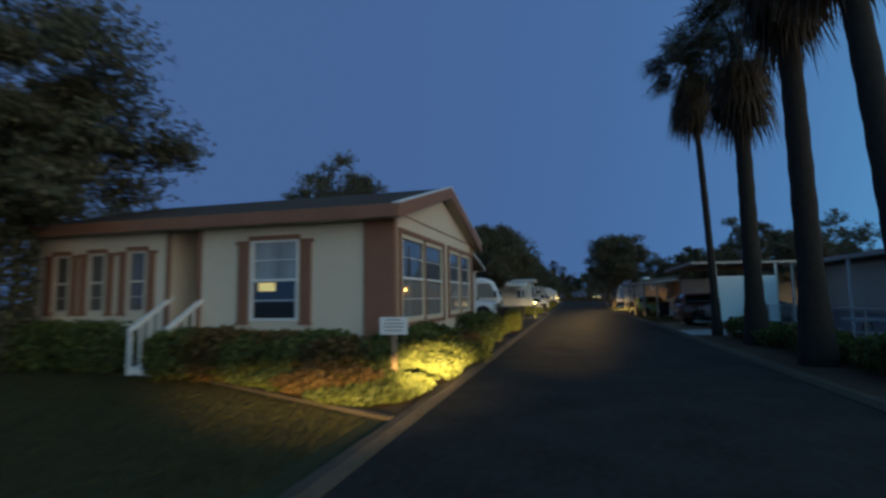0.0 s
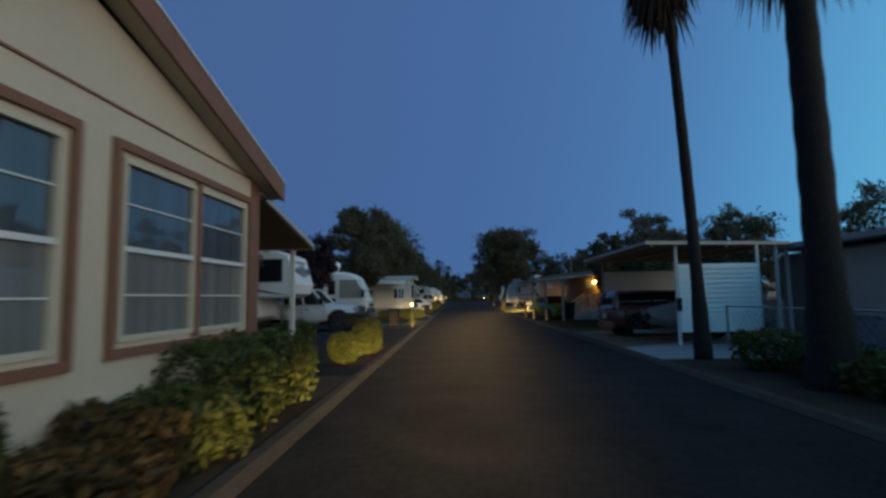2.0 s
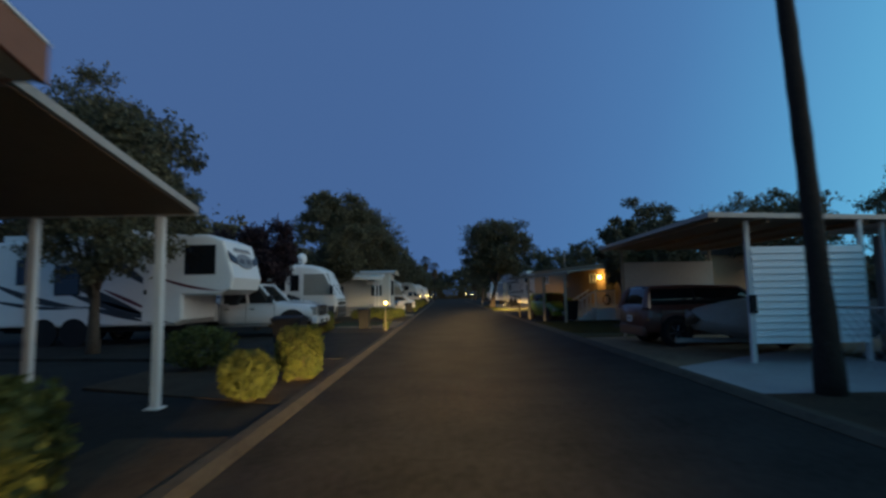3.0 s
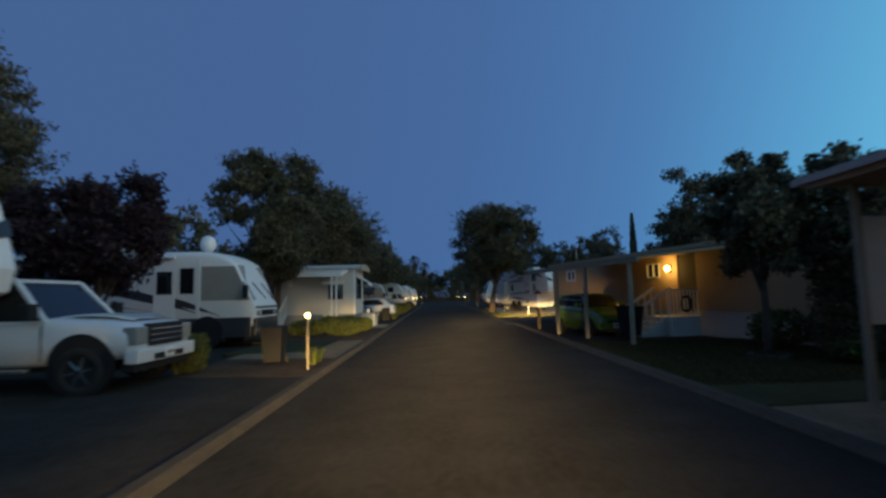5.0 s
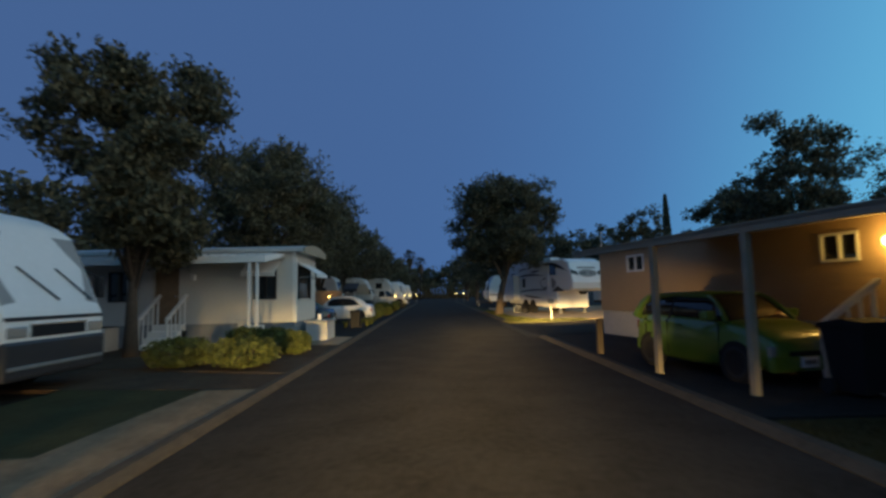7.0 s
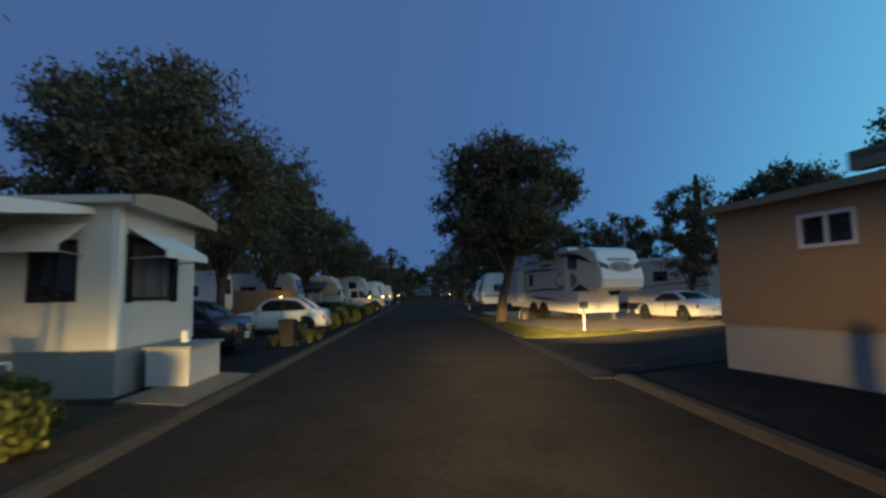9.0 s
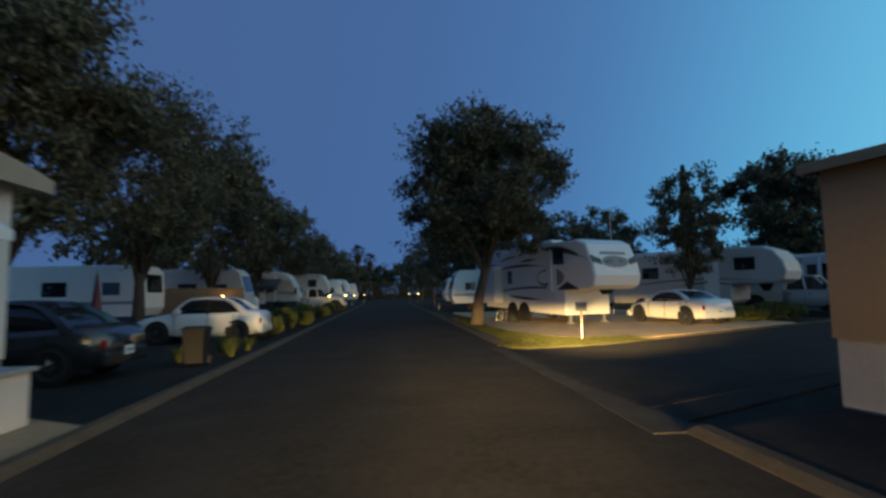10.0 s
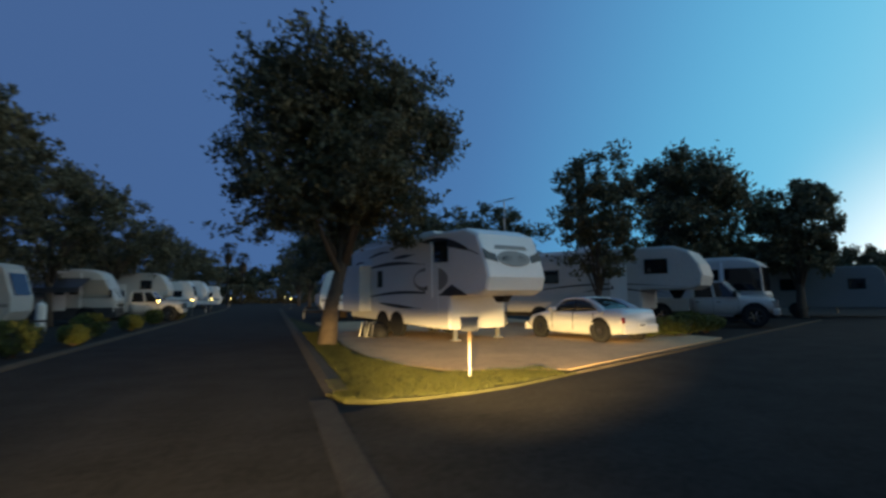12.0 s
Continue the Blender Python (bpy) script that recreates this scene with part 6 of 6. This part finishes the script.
        rod((x, -0.35, h - 0.1 + 0.25 * (x + 0.5)), (x, 0.35, h - 0.1 + 0.25 * (x + 0.5)), 0.012, sides=5, bm=bm)
    part("boom", bm, STEEL, a)
    return a


antenna(pose(14.1, 73.3, 0), 6.1)


def coiled_hose(m):
    h = thing("garden_hose", m, "dark coiled garden hose hung on the porch rail", "hose")
    pts = []
    for i in range(73):
        a = i * 2 * math.pi / 24
        r = 0.26 - 0.02 * (i // 24)
        pts.append((r * math.cos(a) * 0.75, 0.01 * math.sin(i * 1.7) + 0.018 * (i // 24), r * math.sin(a)))
    part("hose", tube(pts, [0.016] * len(pts), sides=6), DARK, h)
    part("hook", rod((0, -0.02, 0.24), (0, 0.1, 0.26), 0.012), STEEL, h)
    return h


coiled_hose(TANH.matrix_basis @ pose(-0.55, -10.94, 1.05))
sheet("trailer_edging", [(-9.2, 90.1), (-4.3, 85.6), (-4.2, 85.75), (-9.1, 90.3)], -0.1, 0.12, CONCRETE_PALE, "pale concrete edging before the motorhome", "edging")


def garden_chair(m):
    """A moulded plastic garden chair: seat, slatted back, arms and splayed legs."""
    c = thing("garden_chair", m, "pale plastic garden chair in front of the white home", "chair")
    part("seat", box(-0.24, -0.24, 0.40, 0.24, 0.24, 0.44, 0.015), WHITE, c)
    part("backrest", prism([(0.22, 0.44), (0.27, 0.44), (0.36, 0.86), (0.32, 0.86)], "x", -0.22, 0.22, bevel=0.01), WHITE, c)
    for sx in (-1, 1):
        part("armrest", box(sx * 0.26 - 0.03, -0.22, 0.62, sx * 0.26 + 0.03, 0.28, 0.65, 0.01), WHITE, c)
        for y0, y1 in ((-0.22, -0.27), (0.22, 0.27)):
            part("leg", rod((sx * 0.23, y0, 0.62 if y0 < 0 else 0.42), (sx * 0.27, y1, 0.0), 0.022), WHITE, c)
    return c


garden_chair(pose(-4.75, 48.3, 0.05, 0, 0, 150))


def board_fence(m, length, h):
    f = thing("board_fence", m, "brown board fence between the trailers", "fence")
    n = round(length / 0.16)
    first = part("board", box(0.005, -0.01, 0.03, 0.15, 0.01, h, 0.004), WOOD, f)
    for i in range(1, n):
        o = new("board", first.data)
        o.parent = f
        o.location = (i * 0.16, 0, 0.02 * (i % 3))
    for z in (0.3, h - 0.3):
        part("rail", box(0, 0.012, z, length, 0.05, z + 0.08), WOOD, f)
    return f


board_fence(pose(-11.4, 74.6, 0, 0, 0, 0), 4.6, 1.9)


def lantern(m, label):
    """A lit lantern on a short wooden post."""
    g = thing("lantern", m, label, "lantern")
    part("post", box(-0.04, -0.04, 0, 0.04, 0.04, 1.35, 0.006), WOOD, g)
    part("housing", rod((0, 0, 1.5), (0, 0, 1.58), 0.09, 0.02), DARK, g)
    bm = bmesh.new()
    bmesh.ops.create_uvsphere(bm, u_segments=10, v_segments=8, radius=0.05)
    bmesh.ops.translate(bm, vec=(0, 0, 1.43), verts=bm.verts)
    o = part("bulb", bm, BULB, g, smooth=True)
    o.visible_shadow = False
    li = bpy.data.lights.new("lantern_light", "POINT")
    li.energy, li.color, li.shadow_soft_size = 7, (1.0, 0.55, 0.18), 0.06
    new("lantern_light", li).location = m.translation + Vector((0, 0, 1.43))
    return g


lantern(pose(-7.7, 74.0, 0), "lit warm lantern in front of a board fence")
lantern(pose(39.6, 75.2, 0), "lit warm lantern beside a dim trailer")

# ---- trees ----
for x, y, h, cx, cy, r, sd, n, lab in (
        (-13.9, 8.6, 9.6, 5.2, 4.6, 0.28, 21, 62000, "large dark shade tree overhanging the front lawn"),
        (-20.3, 42.0, 14.2, 4.9, 4.6, 0.35, 22, 16000, "tall shade tree behind the homes"),
        (-23.0, 42.5, 12.6, 3.6, 3.6, 0.3, 52, 12000, "tall shade tree behind the homes"),
        (-17.6, 42.5, 12.4, 3.4, 3.4, 0.3, 53, 12000, "tall shade tree behind the homes"),
        (-30.8, 28.0, 9.0, 5.0, 4.0, 0.3, 49, 12000, "dark tree beyond the corner house"),
        (-9.4, 27.4, 7.2, 2.7, 2.5, 0.14, 23, 14000, "dense dark tree in front of the trailer"),
        (-7.3, 46.6, 8.3, 2.7, 2.7, 0.16, 24, 14000, "leafy tree in front of the white home"),
        (-7.4, 57.2, 9.5, 3.8, 3.6, 0.22, 25, 14000, "broad shade tree beside the white home"),
        (-8.6, 66.5, 10.3, 4.0, 3.9, 0.22, 26, 11000, "broad shade tree over parked trailers"),
        (-8.8, 75.5, 10.3, 3.6, 3.6, 0.22, 27, 7000, "broad shade tree over parked trailers"),
        (-8.6, 85.0, 10.0, 3.6, 3.6, 0.22, 28, 6000, "broad shade tree over parked trailers"),
        (-8.2, 95.0, 9.0, 3.8, 3.8, 0.22, 29, 5000, "broad shade tree over parked trailers"),
        (-7.6, 107.0, 9.0, 4.0, 4.0, 0.22, 30, 4500, "broad shade tree down the street"),
        (-7.2, 121.0, 9.0, 4.2, 4.2, 0.22, 31, 4000, "broad shade tree down the street"),
        (-6.8, 137.0, 9.0, 4.2, 4.2, 0.22, 32, 3500, "broad shade tree down the street"),
        (8.2, 88.0, 9.5, 3.8, 3.8, 0.22, 33, 5000, "broad shade tree down the street"),
        (8.4, 103.0, 9.5, 4.0, 4.0, 0.22, 34, 4500, "broad shade tree down the street"),
        (8.0, 120.0, 9.5, 4.2, 4.2, 0.22, 35, 4000, "broad shade tree down the street"),
        (7.5, 138.0, 9.5, 4.2, 4.2, 0.22, 36, 3500, "broad shade tree down the street"),
        (32.0, 72.0, 8.0, 2.6, 2.6, 0.25, 37, 7000, "dark round tree behind the trailers"),
        (16.2, 54.0, 8.7, 2.5, 2.5, 0.2, 48, 7000, "dark round tree behind the tan home"),
        (8.8, 33.6, 4.3, 1.25, 1.2, 0.08, 50, 7500, "dense dark young tree on the lawn"),
        (12.8, 33.0, 5.3, 2.0, 2.0, 0.12, 39, 6000, "dark leafy tree beside the tan home"),
        (14.8, 66.8, 6.8, 1.9, 1.9, 0.12, 40, 3500, "young upright tree between the trailers"),
        (26.6, 74.9, 10.0, 4.3, 4.0, 0.3, 41, 13000, "large dark tree beyond the trailers"),
        (43.0, 84.0, 6.6, 4.5, 4.5, 0.3, 42, 6000, "large dark tree beyond the trailers"),
        (56.0, 84.0, 6.0, 4.5, 4.5, 0.3, 43, 5000, "dark tree beyond the side street"),
        (24.5, 56.0, 9.6, 3.6, 3.6, 0.25, 44, 5000, "dark round tree behind the homes"),
        (29.5, 46.0, 9.0, 3.4, 3.4, 0.25, 45, 5000, "dark round tree behind the homes"),
        (18.5, 84.0, 8.0, 3.5, 3.5, 0.25, 46, 6000, "dark round tree beyond the trailers"),
        (12.5, 84.0, 8.0, 3.4, 3.4, 0.2, 47, 5000, "leafy tree behind the trailer")):
    tree(pose(x, y, 0, 0, 0, sd * 37), h, (cx, cy), r, lab, count=int(n * (2.2 if y < 40 or y > 70 else 2.8)), size=0.075 if y < 40 else 0.09 if y < 70 else 0.14, seed=sd, low=0.2 if y < 70 else 0.2, clumps=70)
tree(pose(4.9, 66.4, 0.05, 0, 0, 180), 9.0, (4.1, 3.9), 0.22, "leafy shade tree with forked trunk on the corner lawn", seed=11, count=60000, size=0.09, low=0.26, clumps=120, lean=(-0.42, 0))
tree(pose(7.1, 34.2, 0.05), 4.3, (1.25, 1.2), 0.08, "young tree with a thin trunk on the lawn", seed=38, count=16000, size=0.07, low=0.33, clumps=50)


def tree_ring(m, r, n):
    """A circle of tan edging stones round a young tree."""
    t = thing("tree_ring", m, "ring of tan edging stones round a young tree", "edging")
    bm = prism([(-0.09, -0.04), (0.09, -0.04), (0.08, 0.05), (-0.08, 0.05)], "z", -0.03, 0.09, bevel=0.012)
    first = part("edging_stone", bm, KERB, t)
    first.matrix_basis = pose(0, -r, 0)
    for i in range(1, n):
        a = 360 * i / n
        o = new("edging_stone", first.data)
        o.parent = t
        o.matrix_basis = pose(r * math.sin(radians(a)), -r * math.cos(radians(a)), 0.01 * (i % 2), 0, 0, a)
    return t


tree_ring(pose(7.1, 34.2, 0.05), 0.36, 12)
tree(pose(-8.6, 37.2, 0), 4.9, (2.0, 1.9), 0.12, "dark purple-leaved plum tree", leaves=LEAF_DARK, seed=12, count=36000, size=0.07, low=0.3, name="plum_tree")


def cypress(m, h, r, label, seed):
    """A slim upright conifer: straight trunk, leaves close round it, tapering to a point."""
    g = np.random.default_rng(seed)
    root = thing("cypress_tree", m, label, "tree")
    part("trunk", rod((0, 0, -0.1), (0, 0, h * 0.95), 0.12, 0.02), BARK, root)
    k = 5000
    u = g.uniform(0.05, 1.0, k)
    rr = r * (np.minimum(1, u * 5) * (1 - u) ** 0.6) * g.uniform(0.3, 1.0, k) ** 0.5 + 0.03
    a = g.uniform(0, 2 * np.pi, k)
    leaf_mesh("crown", np.stack([rr * np.cos(a), rr * np.sin(a), u * h], 1), 0.13, LEAF, root, seed + 1, up=1.2)
    return root


cypress(pose(21.4, 77.5, 0), 9.8, 0.6, "thin dark cypress tree", 13)
palm(pose(-5.5, 165, 0), 11.5, (0.1, 0), 2.2, 0.2, "far fan palm at the end of the street", 7)
palm(pose(-3.0, 172, 0), 10.0, (0.1, 0), 2.2, 0.2, "far fan palm at the end of the street", 8)
for i, (x, w) in enumerate(((-30, 9), (-19, 8), (-9, 6), (-1, 5), (6, 6), (14, 7), (25, 9))):
    tree(pose(x, 185 + 3 * (i % 2), 0), 8.5 + (i * 1.7) % 2.5, (w, 4), 0.3, "dark trees closing the end of the street", seed=60 + i, count=3500, size=0.4, low=0.08)
for i in range(9):
    tree(pose(-24 - 2.5 * (i % 3), 55 + i * 14, 0), 9.5 + (i * 1.3) % 3, (5.5, 5.5), 0.3, "dark trees behind the row of trailers", seed=80 + i, count=3000, size=0.34, low=0.15)
for i in range(8):
    tree(pose(70 + (i % 2) * 5, 40 + i * 12, 0), 5.5 + (i * 1.3) % 2.4, (5, 5), 0.3, "dark trees beyond the side street", seed=100 + i, count=2500, size=0.38, low=0.12)

# ---- shrubs and hedges ----
rng = np.random.default_rng(5)
side_hedge = "leafy low hedge bush along the house wall"
for i, (x, y, rx, ry, hh, mt) in enumerate((
        (-3.25, 9.0, 0.5, 0.8, 0.52, HEDGE), (-2.70, 9.5, 0.42, 0.9, 0.42, HEDGE), (-3.0, 10.4, 0.5, 0.95, 0.56, HEDGE),
        (-2.72, 11.3, 0.42, 0.9, 0.46, HEDGE), (-3.0, 12.0, 0.45, 0.9, 0.5, HEDGE_RED), (-2.8, 13.1, 0.45, 0.95, 0.42, HEDGE_RED), (-2.9, 14.1, 0.5, 0.75, 0.6, HEDGE),
        (-2.98, 15.0, 0.52, 0.75, 0.98, HEDGE), (-3.2, 9.6, 0.32, 0.8, 0.86, HEDGE), (-3.2, 10.9, 0.32, 0.85, 0.92, HEDGE), (-3.2, 12.2, 0.3, 0.8, 0.78, HEDGE), (-3.2, 13.4, 0.3, 0.75, 0.6, HEDGE_RED), (-3.0, 16.1, 0.5, 0.85, 1.0, HEDGE), (-3.1, 16.9, 0.42, 0.6, 0.85, HEDGE))):
    bush(pose(x, y, 0.04, 0, 0, i * 40), rx, ry, hh, mt, side_hedge, 3000, 0.05, 200 + i, 0.35, "hedge_bush", "hedge")
for i in range(11):
    t = i / 10
    x = -3.6 - 4.1 * t
    bush(pose(x, 8.55 + 0.25 * t - 0.3 * (i % 2), 0.04, 0, 0, i * 50), 0.72, 0.62, 0.70 + 0.22 * ((i * 7) % 5) / 5 + 0.12 * t, HEDGE_RED if i % 3 == 1 else HEDGE, "leafy hedge bush under the front windows", 2200, 0.06, 230 + i, 0.25, "hedge_bush", "hedge")
for i in range(7):
    bush(pose(-2.95 - i * 0.72, 7.1 + 0.34 * i, 0.02, 0, 0, 27 - i * 7), 0.85, 0.62, 0.24 + 0.07 * ((i * 3) % 4), HEDGE_RED if i % 3 == 1 else HEDGE, "low leafy ground cover in the bed", 2400, 0.05, 250 + i, 0.0, "ground_cover", "shrub")
for i in range(8):
    bush(pose(-2.72 - i * 0.66, 7.75 + 0.24 * i, 0.02, 0, 0, 20 - i * 9), 0.62, 0.52, 0.30 + 0.06 * ((i * 5) % 4), HEDGE_RED if i % 4 == 2 else HEDGE, "low leafy ground cover in the bed", 2000, 0.05, 400 + i, 0.0, "ground_cover", "shrub")
for i in range(6):
    bush(pose(-9.9 - i * 0.95, 9.0 + 0.1 * i, 0.04, 0, 0, i * 50), 0.7, 0.55, 1.05, HEDGE, "dark clipped hedge along the house front", 1800, 0.06, 260 + i, 0.45, "hedge_bush", "hedge")
bush(pose(-2.78, 20.85, 0.05), 0.35, 0.35, 0.64, HEDGE, "round clipped golden shrub near the kerb", 3000, 0.05, 270, 0.12, "round_shrub", "shrub")
bush(pose(-2.58, 22.7, 0.05), 0.36, 0.42, 0.86, HEDGE, "boxy clipped shrub near the kerb", 3000, 0.05, 271, 0.45, "round_shrub", "shrub")
bush(pose(-5.0, 24.2, 0.05), 0.6, 0.6, 0.8, HEDGE, "dark rounded shrub by the driveway", 2200, 0.05, 272, 0.15, "round_shrub", "shrub")
bush(pose(-4.9, 34.4, 0.05), 0.38, 0.38, 0.76, HEDGE, "rounded clipped shrub by the pickup", 3000, 0.04, 273, 0.35, "round_shrub", "shrub")
strappy_tuft(pose(-2.48, 35.1, 0.05), 0.42, 90, 274)
strappy_tuft(pose(-2.5, 35.7, 0.05), 0.36, 70, 275)
for i, (x, y, rx, hh) in enumerate(((-4.6, 47.4, 0.5, 0.62), (-3.8, 47.2, 0.55, 0.6), (-3.0, 46.4, 0.45, 0.55), (-3.4, 44.0, 0.7, 0.6), (-4.9, 44.3, 0.7, 0.6))):
    bush(pose(x, y, 0.04), rx, rx, hh, HEDGE, "loose low shrub in front of the white home", 1800, 0.06, 280 + i, 0.1, "round_shrub", "shrub")
for i, (x, y, rx, hh) in enumerate(((-3.1, 64.2, 0.5, 0.7), (-3.2, 67.2, 0.6, 0.9), (-2.8, 70.5, 0.45, 0.6), (-3.4, 74, 0.6, 0.9), (-2.9, 78, 0.5, 0.7), (-3.2, 84.5, 0.5, 0.8), (-3.0, 90.8, 0.6, 0.9))):
    bush(pose(x, y, 0.0), rx, rx, hh, HEDGE, "low rounded shrub at the kerb", 1500, 0.06, 290 + i, 0.1, "round_shrub", "shrub")
for i, (x, y, h) in enumerate(((-2.6, 58.0, 0.5), (-3.0, 58.6, 0.55), (-3.5, 57.2, 0.4), (-2.55, 59.3, 0.45))):
    strappy_tuft(pose(x, y, 0.0), h, 80, 300 + i)
for i in range(9):
    bush(pose(5.55 + 0.2 * (i % 2), 8.2 + i * 1.35, 0.05), 0.55, 0.62, 0.46 + 0.12 * (i % 3), HEDGE, "dark clipped hedge bush between the palms", 2000, 0.055, 310 + i, 0.35, "hedge_bush", "hedge")
for i, (x, y, rx, hh) in enumerate(((8.6, 36.0, 0.7, 0.9), (9.2, 34.5, 0.7, 0.8), (10.0, 32.6, 0.9, 1.2), (8.0, 33.2, 0.35, 0.4))):
    bush(pose(x, y, 0.04), rx, rx, hh, HEDGE, "dark loose shrub beside the tan home", 1800, 0.06, 330 + i, 0.05, "round_shrub", "shrub")
for i, (x, y, rx, hh) in enumerate(((15.0, 64.6, 0.45, 0.7), (16.2, 64.9, 0.6, 0.6), (17.4, 65.3, 0.6, 0.75), (18.8, 65.9, 0.6, 0.6), (14.4, 66.0, 0.4, 0.9))):
    bush(pose(x, y, 0.04), rx, rx, hh, HEDGE, "low rounded shrub at the side street", 1500, 0.06, 340 + i, 0.1, "round_shrub", "shrub")

# added shrub, filling in for tree shade over the house's far end
bush(pose(-12.5, 8.75, 0.04), 0.75, 0.5, 3.3, LEAF, "dark shrub added for the shade at the house end", 5000, 0.08, 350, 0.3, "tall_shrub", "shrub")
bush(pose(8.8, 33.7, 0.04), 0.85, 0.85, 1.9, LEAF, "dense dark shrub on the lawn by the tan home", 5000, 0.06, 351, 0.3, "tall_shrub", "shrub")
for i in range(10):
    bush(pose(64 + (i % 2) * 3, 62 + i * 6.0, 0), 2.5, 4.0, 3.4 + (i * 1.3) % 1.6, LEAF, "dark hedge mass beyond the side street", 2600, 0.26, 360 + i, 0.3, "hedge_bush", "hedge")
for i in range(8):
    bush(pose(-24 + i * 6.5, 178, 0), 4.0, 2.0, 3.2 + (i * 1.3) % 1.4, LEAF, "dark hedge mass at the end of the street", 2600, 0.26, 380 + i, 0.3, "hedge_bush", "hedge")


# ---- grass ----
def grass(name, inside, count, h, seed, label, z=0.04, blade=BLADE):
    """Blades scattered over a lawn. inside: a test and a bounding rectangle."""
    test, x0, x1, y0, y1 = inside
    g = np.random.default_rng(seed)
    p = g.uniform((x0, y0), (x1, y1), (count, 2))
    p = p[test(p[:, 0], p[:, 1])]
    k = len(p)
    a = g.uniform(0, 2 * np.pi, k)
    hh = h * g.uniform(0.5, 1.3, k)
    dx, dy = np.cos(a) * 0.006, np.sin(a) * 0.006
    lx, ly = g.normal(size=k) * hh * 0.5, g.normal(size=k) * hh * 0.5
    zz = np.full(k, z)
    v = np.stack([np.stack([p[:, 0] - dx, p[:, 1] - dy, zz], 1), np.stack([p[:, 0] + dx, p[:, 1] + dy, zz], 1), np.stack([p[:, 0] + lx, p[:, 1] + ly, zz + hh], 1)], 1).reshape(-1, 3)
    me = bpy.data.meshes.new(name)
    me.from_pydata(v.tolist(), [], np.arange(3 * k).reshape(k, 3).tolist())
    me.materials.append(blade)
    return tagged(new(name, me), label, "grass", kind="stuff")


grass("grass", (lambda x, y: (y < 6.0 - (x + 2.5) * 0.515) & (x < -2.5) & (y > -0.73 * (x + 2.5) * 0 - 1.5), -12, -2.5, -1.5, 10.5), 90000, 0.05, 1, "dark mown grass of the front lawn")
grass("grass", (lambda x, y: (x < np.maximum(5.28 + 0.02 * (y - 66), 5.5 + 0.45 * (62.4 - y) / 1.6)) & (y > 58.0) & ((x > 4.48) | (y < 58.6)) & (x < 6.5) | (y > 57.8 + 0.42 * np.maximum(x - 5.9, 0)) & (y < 59.75 + 0.1 * np.sin(7 * x)) & (x < 8.4), 4.2, 8.5, 57.85, 72), 80000, 0.05, 2, "green grass on the corner lawn", 0.045, BLADE_GREEN)
grass("grass", (lambda x, y: x > 4.35, 4.35, 9.0, 31.4, 38.5), 50000, 0.045, 3, "short dry grass beside the tan home", 0.05)
